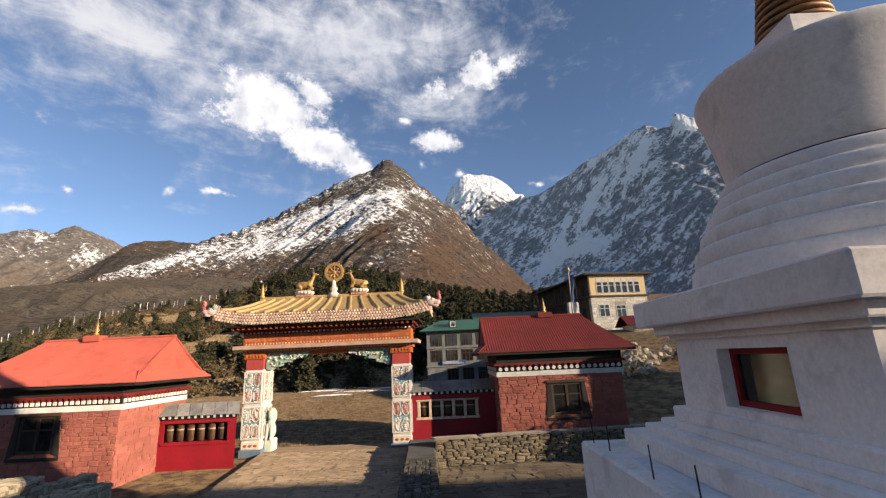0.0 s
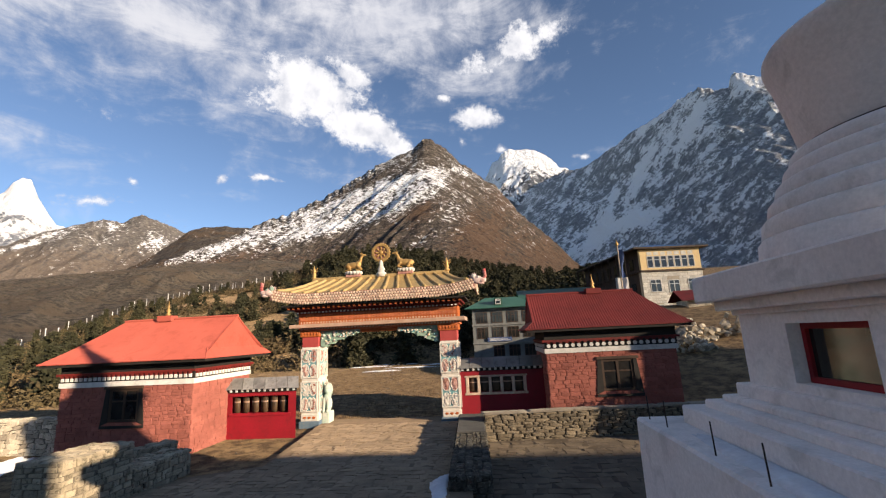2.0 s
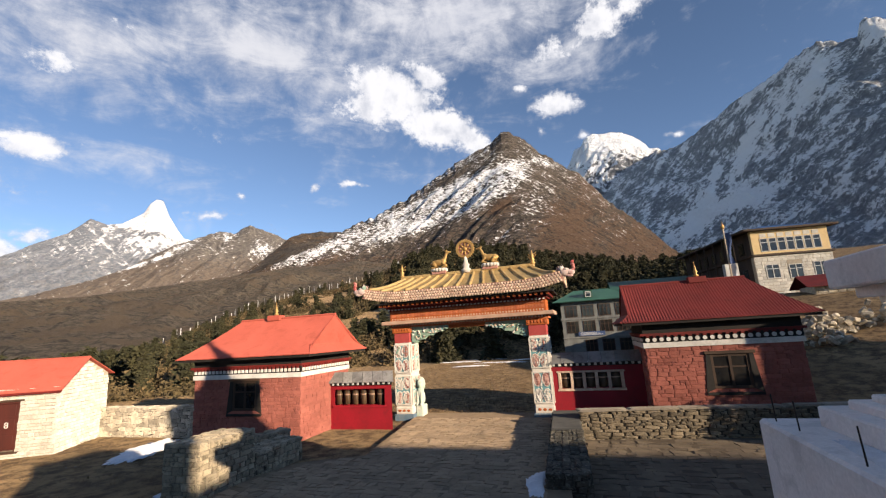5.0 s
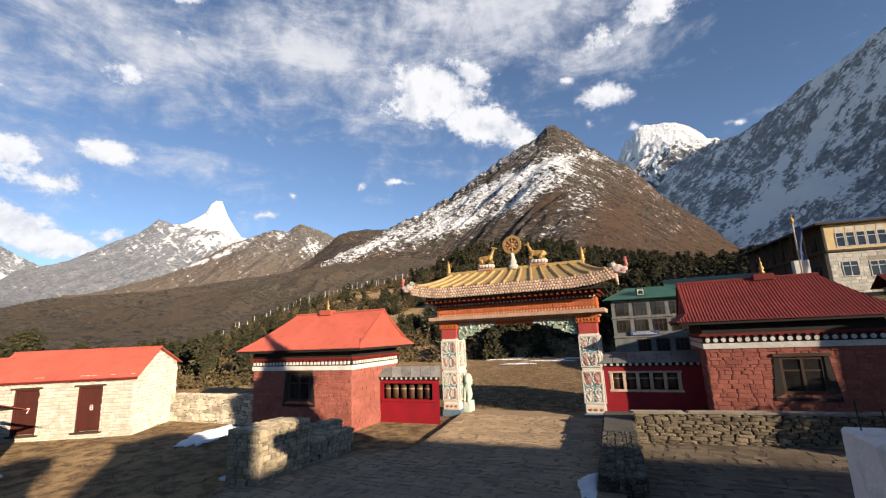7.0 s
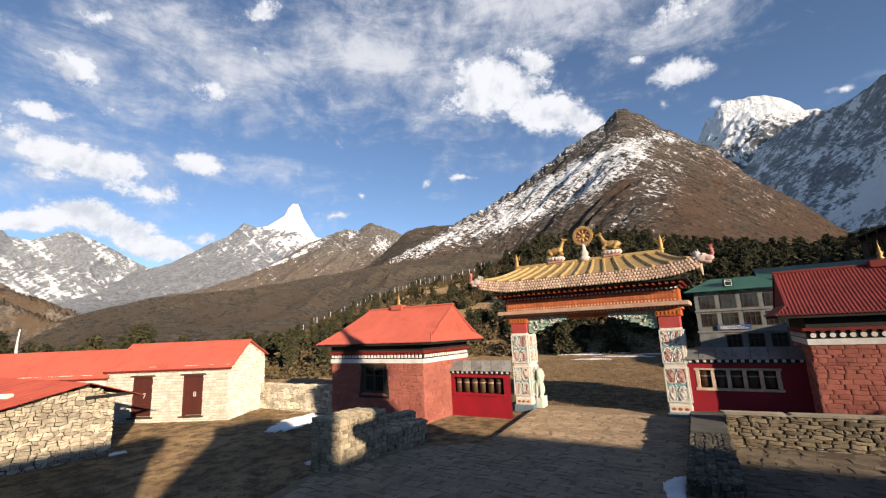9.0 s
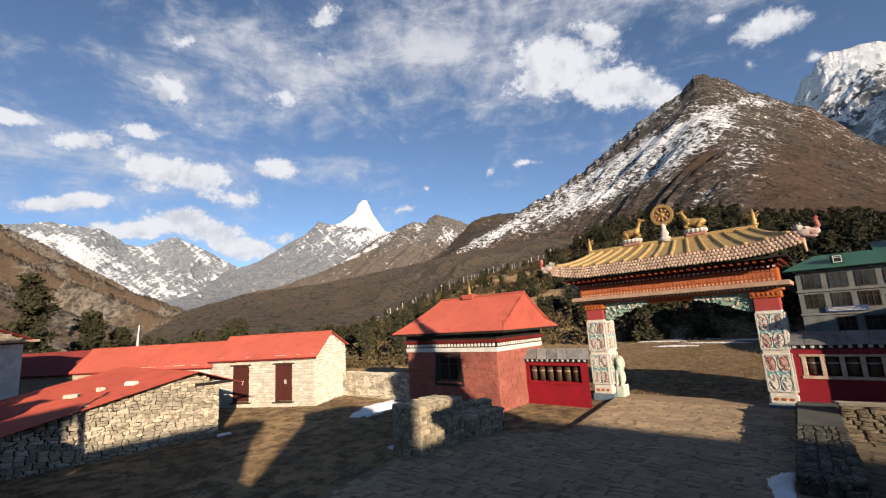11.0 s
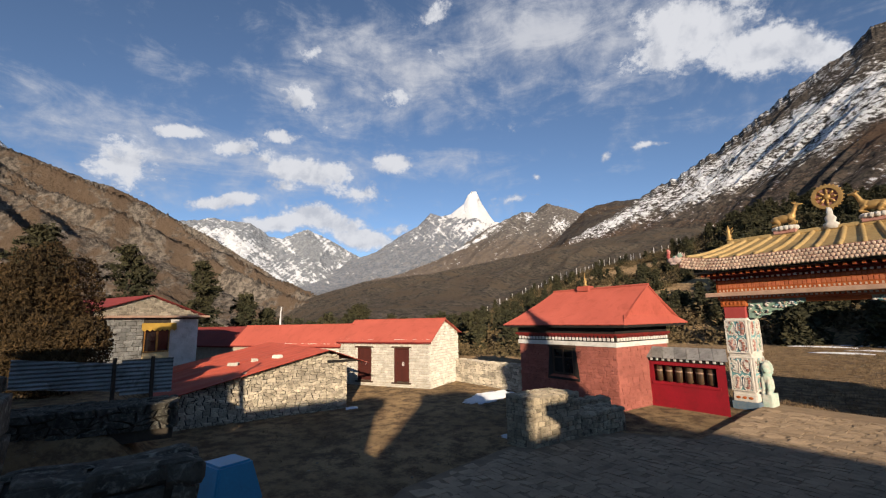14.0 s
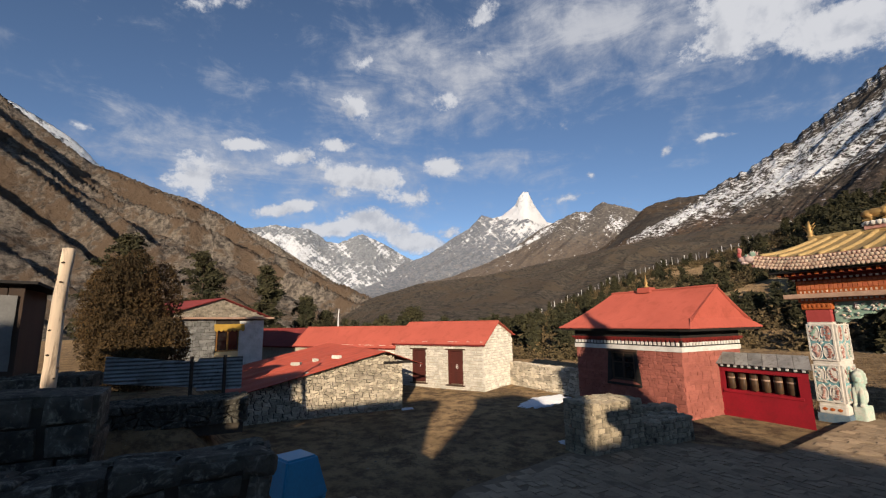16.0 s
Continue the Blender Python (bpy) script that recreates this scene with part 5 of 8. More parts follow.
    for u, c in ((-1, cols[0]), (1, cols[-1])):
        back = []
        for s in range(ns + 1):
            p = c[s].co
            back.append(bm.verts.new((p.x, 2 * YR - p.y, p.z)))
        for s in range(ns):
            bm.faces.new((c[s], c[s + 1], back[s + 1], back[s]))
    bmesh.ops.remove_doubles(bm, verts=bm.verts[:], dist=0.002)
    bmesh.ops.recalc_face_normals(bm, faces=bm.faces[:])
    roof = part("roof", bm, M["gold_sheet"], root, "golden sheet metal roof with raised seams")
    nrib = 15
    for i in range(nrib):
        u = -0.93 + 1.86 * i / (nrib - 1)
        bm = B()
        rows = []
        for s in range(9):
            p = front(u * (EX + (RX - EX) * s / 8), s / 8)
            rows.append([bm.verts.new(p + Vector(d)) for d in ((-0.075, 0, -0.01), (-0.05, -0.015, 0.05), (0, -0.025, 0.075), (0.05, -0.015, 0.05), (0.075, 0, -0.01))])
        for a, b in zip(rows, rows[1:]):
            for k in range(4):
                bm.faces.new((a[k], a[k + 1], b[k + 1], b[k]))
        bm.faces.new(rows[0])
        bmesh.ops.recalc_face_normals(bm, faces=bm.faces[:])
        part("seam", bm, M["gold_sheet"], roof, smooth=True)
    part("ridge", bx(B(), -RX - 0.05, RX + 0.05, YR - 0.09, YR + 0.09, ZR - 0.05, ZR + 0.10, 0.03), M["gold_sheet"], roof)
    # carved fascia, knob by knob
    bm = B()
    for i in range(96):
        x0, x1 = -EX + 2 * EX * i / 96, -EX + 2 * EX * (i + 1) / 96
        l = lift((x0 + x1) / 2)
        bx(bm, x0, x1 - 0.004, Y0 - 0.02, Y0 + 0.10, 4.80 + l, 5.21 + l)
    fas = part("fascia", bm, M["carved_pink"], root, "carved and painted eave fascia")
    for row, (z, r) in enumerate(((5.15, 0.052), (5.045, 0.060), (4.935, 0.060), (4.83, 0.055))):
        bm = B()
        for i in range(72):
            x = -EX + 2 * EX * (i + 0.5 + 0.5 * (row % 2)) / 72.5
            ball(bm, (x, Y0 - 0.03, z + lift(x)), (r, 0.045, r * 1.05), 1)
        tagged(part("carving", bm, M["carved_cream"], fas, "row of cream carved lotus knobs"), kind="stuff")
    for sx in (-1, 1):
        bm = B()
        for i in range(30):
            y = Y0 + (2 * YR - 2 * Y0) * (i + 0.5) / 30
            for z in (5.15, 5.045, 4.935, 4.83):
                ball(bm, (sx * (EX + 0.02), y, z + lift(EX)), (0.045, 0.05, 0.055), 1)
        tagged(part("carving", bm, M["carved_cream"], fas), kind="stuff")
        part("fascia_end", bx(B(), sx * EX - 0.05, sx * EX + 0.02, Y0, 2 * YR - Y0, 4.80 + lift(EX), 5.21 + lift(EX)), M["carved_pink"], fas)
    # corner creatures, seen as scrolled snouts
    for sx in (-1, 1):
        c = Vector((sx * (EX + 0.10), Y0 + 0.05, 5.36))
        bm = B()
        ball(bm, c, (0.24, 0.16, 0.17), 2)
        ball(bm, c + Vector((sx * 0.20, -0.03, -0.02)), (0.18, 0.12, 0.11), 2)
        ball(bm, c + Vector((sx * 0.16, -0.04, -0.15)), (0.14, 0.09, 0.05), 2)
        pts = [(0.26, 0.03), (0.33, 0.10), (0.33, 0.22), (0.28, 0.32), (0.33, 0.38)]
        for k in range(4):
            rod(bm, c + Vector((-sx * (0.02 + 0.07 * k), 0, 0.10)), c + Vector((-sx * (0.08 + 0.07 * k), 0, 0.30 - 0.03 * k)), 0.05, 0.008, 6)
        cr = part("corner_ornament", bm, M["creature_paint"], root, "pink and white scrolled corner creature", True)
        bm = B()
        for (a, za), (b, zb) in zip(pts, pts[1:]):
            rod(bm, c + Vector((sx * a, -0.03, za)), c + Vector((sx * b, -0.03, zb)), 0.07, 0.055, 10)
            ball(bm, c + Vector((sx * b, -0.03, zb)), 0.055, 1)
        part("snout", bm, M["creature_red"], cr, "red curled snout", True)
        bm = B()
        ball(bm, c + Vector((-sx * 0.12, -0.02, 0.12)), (0.10, 0.13, 0.12), 2)
        ball(bm, c + Vector((sx * 0.05, -0.12, 0.10)), (0.05, 0.05, 0.05), 1)
        part("mane", bm, M["relief_green" if sx < 0 else "relief_white"], cr, smooth=True)
    for sx in (-1, 1):
        bm = lathe(B(), [(0.10, 0), (0.13, 0.06), (0.07, 0.12), (0.10, 0.20), (0.06, 0.30), (0.08, 0.36), (0.004, 0.62)], 14)
        for k in range(4):
            rod(bm, (0.06 * (1 if k % 2 else -1), 0, 0.22 + 0.06 * k), (0.18 * (1 if k % 2 else -1), 0, 0.36 + 0.05 * k), 0.035, 0.008, 6)
        ob = part("roof_finial", bm, M["gilt"], root, "gilded flame finial", True)
        ob.matrix_basis = pose(sx * (RX - 0.02), YR, ZR + 0.06)


gate()


def lotus(name, x, y, z, rx, ry, h):
    root = thing(name, pose(x, y, z), "white lotus pedestal on the golden gate roof", "pedestal", "lotus pedestals on the gate roof")
    part("plinth", bx(B(), -rx * 0.9, rx * 0.9, -ry * 0.8, ry * 0.8, -0.06, h * 0.4, 0.015), M["carved_pink"], root)
    for k in range(14):
        a = 2 * math.pi * k / 14
        bm = B()
        ball(bm, (rx * math.cos(a) * 0.9, ry * math.sin(a) * 0.9, h * 0.55), (0.09, 0.09, h * 0.42), 1)
        part("petal", bm, M["relief_white"], root, smooth=True)
    part("top", bx(B(), -rx * 0.85, rx * 0.85, -ry * 0.7, ry * 0.7, h * 0.5, h * 0.95, 0.02), M["relief_white"], root)


RZ = 5.98
for sx in (-1, 1):
    lotus("lotus_pedestal", GX + sx * 1.16, GY + 0.48, RZ + 0.06, 0.36, 0.18, 0.22)


def deer(x, face):
    """A kneeling deer statue that looks up towards the wheel."""
    bm = B()
    f = face
    ball(bm, (0, 0, 0.26), (0.30, 0.13, 0.15), 3)
    ball(bm, (f * 0.20, 0, 0.30), (0.15, 0.12, 0.15), 2)
    ball(bm, (-f * 0.22, 0, 0.24), (0.15, 0.13, 0.15), 2)
    pts = [(0.24, 0.34, 0.095), (0.31, 0.48, 0.075), (0.35, 0.60, 0.062), (0.40, 0.68, 0.058)]
    for (a, za, ra), (b, zb, rb) in zip(pts, pts[1:]):
        rod(bm, (f * a, 0, za), (f * b, 0, zb), ra, rb, 10)
    ball(bm, (f * 0.43, 0, 0.70), (0.10, 0.055, 0.06), 2)
    rod(bm, (f * 0.46, 0, 0.70), (f * 0.58, 0, 0.69), 0.045, 0.028, 8)
    for s in (-1, 1):
        rod(bm, (f * 0.38, s * 0.03, 0.73), (f * 0.30, s * 0.12, 0.78), 0.03, 0.008, 6)
        rod(bm, (f * 0.40, s * 0.025, 0.74), (f * 0.36, s * 0.05, 0.86), 0.016, 0.006, 6)
        rod(bm, (f * 0.18, s * 0.09, 0.24), (f * 0.34, s * 0.10, 0.10), 0.06, 0.045, 8)
        rod(bm, (f * 0.34, s * 0.10, 0.10), (f * 0.14, s * 0.10, 0.04), 0.045, 0.03, 8)
        rod(bm, (-f * 0.22, s * 0.10, 0.22), (-f * 0.10, s * 0.13, 0.06), 0.09, 0.05, 8)
        rod(bm, (-f * 0.10, s * 0.13, 0.05), (-f * 0.34, s * 0.12, 0.04), 0.045, 0.03, 8)
    rod(bm, (-f * 0.34, 0, 0.30), (-f * 0.40, 0, 0.20), 0.03, 0.012, 6)
    ob = part("deer_statue", bm, M["gilt"], smooth=True)
    ob.matrix_basis = pose(x, GY + 0.48, RZ + 0.26)
    fuse(ob, 0.014)
    tagged(ob, "gilded kneeling deer looking up at the wheel", "statue", "pair of deer on the gate roof")


deer(GX - 1.16, 1)
deer(GX + 1.16, -1)


def wheel():
    root = thing("dharma_wheel", pose(GX + 0.08, GY + 0.48, RZ), "gilded eight-spoked wheel on a lotus stand", "wheel")
    part("stand", lathe(B(), [(0.20, -0.05), (0.22, 0.10), (0.12, 0.18), (0.16, 0.30), (0.09, 0.42), (0.07, 0.66)], 20), M["relief_white"], root, "white and gold lotus stand", True)
    R, zc = 0.40, 1.02
    bm = B()
    n = 40
    for r0, r1, y in ((0.30, R, 0.05),):
        ring = []
        for i in range(n):
            a = 2 * math.pi * i / n
            c, s = math.cos(a), math.sin(a)
            ring.append([bm.verts.new((r * c, yy, zc + r * s)) for r, yy in ((r0, -y), (r1, -y), (r1 + 0.015, 0), (r1, y), (r0, y))])
        for i in range(n):
            a, b = ring[i], ring[(i + 1) % n]
            for k in range(5):
                bm.faces.new((a[k], a[(k + 1) % 5], b[(k + 1) % 5], b[k]))
    bmesh.ops.recalc_face_normals(bm, faces=bm.faces[:])
    part("rim", bm, M["gilt"], root)
    for i in range(24):
        a = 2 * math.pi * i / 24
        bm = B()
        ball(bm, ((R + 0.02) * math.cos(a), 0, zc + (R + 0.02) * math.sin(a)), 0.032, 1)
        part("rim_bead", bm, M["gilt"], root, smooth=True)
    for i in range(8):
        a = 2 * math.pi * i / 8
        c, s = math.cos(a), math.sin(a)
        bm = rod(B(), (0.08 * c, 0, zc + 0.08 * s), (0.31 * c, 0, zc + 0.31 * s), 0.036, 0.026, 8)
        ball(bm, (0.20 * c, 0, zc + 0.20 * s), 0.05, 1)
        part("spoke", bm, M["gilt"], root, smooth=True)
    bm = B()
    ball(bm, (0, 0, zc), (0.11, 0.08, 0.11), 2)
    part("hub", bm, M["gilt"], root, smooth=True)
    part("backing", rod(B(), (0, 0.015, zc), (0, 0.04, zc), 0.31, 0.31, 32), M["relief_red"], root, "dull red backing disc")


wheel()


def lion():
    bm = B()
    bx(bm, -0.22, 0.22, -0.32, 0.32, -0.1, 0.42, 0.03)
    ball(bm, (0, 0.05, 0.72), (0.20, 0.30, 0.32), 2)
    ball(bm, (0.02, -0.10, 0.98), (0.21, 0.21, 0.30), 2)
    ball(bm, (0.05, -0.16, 1.32), (0.20, 0.22, 0.22), 2)
    ball(bm, (0.10, -0.32, 1.27), (0.12, 0.12, 0.10), 2)
    for s in (-1, 1):
        rod(bm, (s * 0.12, -0.22, 1.0), (s * 0.12, -0.26, 0.42), 0.08, 0.07, 10)
        ball(bm, (s * 0.12, -0.30, 0.46), (0.09, 0.12, 0.06), 1)
        ball(bm, (s * 0.16, -0.12, 1.50), (0.06, 0.05, 0.08), 1)
    for k in range(12):
        a = 2 * math.pi * k / 12
        ball(bm, (0.05 + 0.19 * math.cos(a), -0.04, 1.30 + 0.23 * math.sin(a)), 0.09, 1)
    ob = part("lion_statue", bm, M["lion_paint"], smooth=True)
    ob.matrix_basis = pose(GX - 2.36, GY + 0.62, 0.02) @ Matrix.Diagonal((0.72, 0.95, 0.98, 1))
    fuse(ob, 0.025)
    tagged(ob, "pale painted stone guardian lion beside the pillar", "statue")


lion()


# ---- the two red shrine houses ----
def sheet(name, parent, material, grid, label="", thick=0.03):
    """A roof face from a grid of points, with an underside."""
    V, F = [], []
    na, nb = len(grid), len(grid[0])
    for d in (0.0, -thick):
        for col in grid:
            for p in col:
                V.append((p[0], p[1], p[2] + d))
    k = na * nb
    for i in range(na - 1):
        for j in range(nb - 1):
            a, b, c, e = i * nb + j, (i + 1) * nb + j, (i + 1) * nb + j + 1, i * nb + j + 1
            F.append((a, b, c, e))
            F.append((k + e, k + c, k + b, k + a))
        F.append((i * nb, k + i * nb, k + (i + 1) * nb, (i + 1) * nb))
        F.append((i * nb + nb - 1, (i + 1) * nb + nb - 1, k + (i + 1) * nb + nb - 1, k + i * nb + nb - 1))
    for i in (0, na - 1):
        for j in range(nb - 1):
            F.append((i * nb + j, i * nb + j + 1, k + i * nb + j + 1, k + i * nb + j))
    return hang(name, raw(name, V, F), M[material], parent, label)


def half_hip_roof(root, x0, x1, y0, y1, z, zr, ends, roofmat, wave, pitch):
    """Two long slopes with flared eaves; each end is (run, share): a skirt that climbs that share of the height, with a gable board above it."""
    yc = (y0 + y1) / 2
    up = lambda s: z + (zr - z) * (0.82 * s + 0.18 * s * s)
    for sgn in (1, -1):
        yy = lambda s: y0 + (yc - y0) * s if sgn > 0 else y1 - (y1 - yc) * s
        grid = []
        n = max(12, int((x1 - x0) / pitch * 4))
        xs = sorted([x0 + (x1 - x0) * i / n for i in range(n + 1)] + [x0 + ends[0][0] + 0.0005, x1 - ends[1][0] - 0.0005])
        for x in xs:
            smax = 1.0
            for edge, (run, share) in ((x - x0, ends[0]), (x1 - x, ends[1])):
                if edge < run:
                    smax = max(0.004, share * edge / run)
            b = wave * math.sin(2 * math.pi * x / pitch)
            grid.append([(x, yy(s * smax / 8), up(s * smax / 8) + b) for s in range(9)])
        if sgn < 0:
            grid.reverse()
        sheet("roof_slope", root, roofmat, grid)
    for sgn, (run, share) in zip((-1, 1), ends):
        xe, xg = (x0, x0 + run) if sgn < 0 else (x1, x1 - run)
        cols = []
        for i in range(9):
            s = share * i / 8
            lift = 0.05 * (share < 0.9) * i / 8
            cols.append([(xe + (xg - 0.02 * sgn * (share < 0.9) - xe) * i / 8, y, up(s) + lift) for y in (y0 + (yc - y0) * s, y1 - (y1 - yc) * s + 0.001)])
        sheet("roof_skirt", root, roofmat, cols if sgn < 0 else cols[::-1])
        if share < 0.9:
            xi = xg - 0.015 * sgn
            ya, yb = y0 + (yc - y0) * share, y1 - (y1 - yc) * share
            part("gable_board", slab(B(), [(xi, ya + 0.03, up(share) - 0.02), (xi, yb - 0.03, up(share) - 0.02), (xi, yc, zr - 0.045)], 0.04, (-sgn, 0, 0)), M[roofmat], root)
            for k, ye in ((0, ya), (1, yb)):
                part("verge", rod(B(), (xg + 0.01 * sgn, ye, up(share) - 0.02), (xg + 0.01 * sgn, yc, zr - 0.02), 0.028, 0.028, 6), M[roofmat], root)
    part("ridge_cap", rod(B(), (x0 + ends[0][0] - 0.03, yc, zr + 0.005), (x1 - ends[1][0] + 0.03, yc, zr + 0.005), 0.05, 0.05, 8), M[roofmat], root)
    bm = B()
    t = 0.07
    bx(bm, x0 + 0.06, x1 - 0.06, y0 + 0.06, y0 + 0.06 + t, z - 0.12, z - 0.035)
    bx(bm, x0 + 0.06, x1 - 0.06, y1 - 0.06 - t, y1 - 0.06, z - 0.12, z - 0.035)
    bx(bm, x0 + 0.06, x0 + 0.06 + t, y0 + 0.06 + t, y1 - 0.06 - t, z - 0.12, z - 0.035)
    bx(bm, x1 - 0.06 - t, x1 - 0.06, y0 + 0.06 + t, y1 - 0.06 - t, z - 0.12, z - 0.035)
    bx(bm, x0 + 0.13, x1 - 0.13, y0 + 0.13, y1 - 0.13, z - 0.075, z - 0.045)
    part("eave", bm, M["black_wood"], root, "dark timber eave")


def tibet_window(root, m, w, h, z):
    """A dark flared surround, a two-leaf wooden casement and dark panes."""
    win = thing("window", m, "", "")
    for k in ("label", "category"):
        if k in win:
            del win[k]
    win.parent = root
    bm = B()
    f = 0.17
    for s in (-1, 1):
        slab(bm, [(s * (w / 2 + f * 1.5), -0.035, z - 0.12), (s * w / 2, -0.035, z), (s * w / 2, -0.035, z + h), (s * (w / 2 + f * 0.7), -0.035, z + h + 0.02)], 0.10, (0, 1, 0))
    bx(bm, -w / 2 - f * 1.5, w / 2 + f * 1.5, -0.06, 0.06, z - 0.20, z - 0.11, 0.01)
    part("surround", bm, M["black_wood"], win, "flared black surround")
    part("lintel", bx(B(), -w / 2 - f, w / 2 + f, -0.08, 0.08, z + h, z + h + 0.10, 0.01), M["brown_wood"], win)
    cas = part("casement", frame_ring(B(), -w / 2, w / 2, z, z + h, 0.08, 0.0, 0.07), M["brown_wood"], win, "brown wooden casement")
    part("mullion", bx(B(), -0.04, 0.04, 0.002, 0.068, z + 0.07, z + h - 0.07, 0.004), M["brown_wood"], win)
    for x in (-w / 4, w / 4):
        part("transom", bx(B(), x - w / 4 + 0.03, x + w / 4 - 0.03, 0.02, 0.055, z + h * 0.60, z + h * 0.60 + 0.05, 0.004), M["brown_wood"], win)
    for x in (-w / 4, w / 4):
        part("pane", bx(B(), x - w / 4 + 0.05, x + w / 4 - 0.05, 0.035, 0.043, z + 0.06, z + h - 0.06), M["glass"], win)
    return win


def shrine_house(m, W, D, zg, zb, ze, zr, over, sides, gin, roofmat, wave, pitch, win, side, label, dot_r, dot_gap, seed, round_dots):
    """W along the front, D deep; zg the foot, zb the under edge of the white band, ze the eave, zr the ridge."""
    root = thing("shrine_house", m, label, "house", "red shrine houses beside the gate")
    wx, ww, wz, wh = win
    # core walls, with the window opening cut through the front
    bm = B()
    t = 0.3
    bx(bm, 0.02, wx - ww / 2, 0.02, t, zg, ze)
    bx(bm, wx + ww / 2, W - 0.02, 0.02, t, zg, ze)
    bx(bm, wx - ww / 2, wx + ww / 2, 0.02, t, zg, wz)
    bx(bm, wx - ww / 2, wx + ww / 2, 0.02, t, wz + wh, ze)
    part("front_wall", bm, M["red_mortar"], root)
    part("side_wall", bx(B(), 0.02, t, t, D - 0.02, zg, ze), M["red_mortar"], root)
    part("side_wall", bx(B(), W - t, W - 0.02, t, D - 0.02, zg, ze), M["red_mortar"], root)
    part("back_wall", bx(B(), t, W - t, D - t, D - 0.02, zg, ze), M["red_mortar"], root)
    part("floor_slab", bx(B(), t, W - t, t, D - t, zg, zg + 0.1), M["mortar"], root)
    h = wx - ww / 2 - 0.02, wx + ww / 2 + 0.02, wz - zg - 0.02, wz + wh - zg + 0.02
    rubble_face(root, "brick", "red_brick", pose(0, 0, zg), W, zb - zg, 0.125, 0.27, seed, 0.14, 0.014, 0.009, 0.16, hole=h)
    if side:
        rubble_face(root, "brick", "red_brick", pose(W, 0, zg, 0, 0, 90), D, zb - zg, 0.15, 0.32, seed + 1, 0.14, 0.006, 0.005, 0.10)
    else:
        rubble_face(root, "brick", "red_brick", pose(0, D, zg, 0, 0, -90), D, zb - zg, 0.145, 0.30, seed + 1, 0.14, 0.016, 0.014, 0.10)
    # painted bands run round the house
    def band(name, z0, z1, out, mname, lab=""):
        bm = B()
        o = out
        bx(bm, -o, W + o, -o, 0.10, z0, z1, 0.006)
        bx(bm, -o, W + o, D - 0.10, D + o, z0, z1, 0.006)
        bx(bm, -o, 0.10, 0.10, D - 0.10, z0, z1, 0.006)
        bx(bm, W - 0.10, W + o, 0.10, D - 0.10, z0, z1, 0.006)
        return part(name, bm, M[mname], root, lab)
    band("white_band", zb, zb + 0.17, 0.05, "white_paint", "whitewashed band")
    fr = band("frieze", zb + 0.17, zb + 0.40, 0.035, "black_wood", "dark frieze with white ends of joists")
    band("red_moulding", zb + 0.40, zb + 0.48, 0.12, "red_wood", "dark red moulding")
    band("upper_frieze", zb + 0.48, ze - 0.05, 0.03, "black_wood")
    n = int(W / dot_gap)

    def stud(q, k):
        bm = B()
        if round_dots:
            rod(bm, (0, -0.02, 0), (0, 0.05, 0), dot_r, dot_r, 14)
        else:
            bx(bm, -dot_r, dot_r, -0.03, 0.06, -dot_r * 1.1, dot_r * 1.1, 0.01)
        ob = part("joist_end", bm, M["white_paint"], fr)
        ob.matrix_basis = q
        ob2 = part("joist", bx(B(), -dot_r * 0.8, dot_r * 0.8, -0.06, 0.06, dot_r + 0.01, dot_r + 0.10, 0.008), M["red_wood"], fr)
        ob2.matrix_basis = q
    for i in range(n):
        stud(pose((i + 0.5) * W / n, -0.05, zb + 0.27), i)
    nd = int(D / dot_gap)
    for i in range(nd):
        if side:
            stud(pose(W + 0.05, (i + 0.5) * D / nd, zb + 0.27, 0, 0, 90), i)
        else:
            stud(pose(-0.05, (i + 0.5) * D / nd, zb + 0.27, 0, 0, -90), i)
    tibet_window(root, pose(wx, 0, 0), ww, wh, wz)
    half_hip_roof(root, -sides[0], W + sides[1], -over, D + over, ze, zr, gin, roofmat, wave, pitch)
    yc = D / 2
    part("roof_box", bx(B(), W / 2 - 0.30, W / 2 + 0.30, yc - 0.2, yc + 0.2, zr - 0.08, zr + 0.14, 0.015), M[roofmat], root, "red painted box on the ridge")
    bm = lathe(B(), [(0.05, 0), (0.10, 0.05), (0.04, 0.12), (0.09, 0.20), (0.03, 0.30), (0.05, 0.34), (0.02, 0.42), (0.002, 0.62)], 16)
    ob = part("finial", bm, M["gilt"], root, "small gilded finial", True)
    ob.matrix_basis = pose(W / 2 + 0.02, yc, zr + 0.14)


shrine_house(pose(-15.15, 14.1, 0), 4.95, 3.4, -0.25, 2.12, 2.96, 4.42, 0.46, (0.55, 0.70), ((1.27, 1.0), (0.27, 0.22)), "red_sheet", 0.004, 0.62,
             (2.45, 1.10, 0.95, 1.08), True, "red stone shrine house with a bright red metal hipped roof", 0.052, 0.175, 21, False)
shrine_house(pose(1.80, 16.5, 0), 4.55, 3.4, 0.0, 2.46, 3.36, 4.74, 0.50, (0.72, 0.50), ((0.34, 0.20), (1.25, 1.0)), "red_sheet_dark", 0.011, 0.092,
             (2.45, 1.10, 1.10, 1.08), False, "red brick shrine house with a dull red corrugated roof", 0.068, 0.215, 41, True)


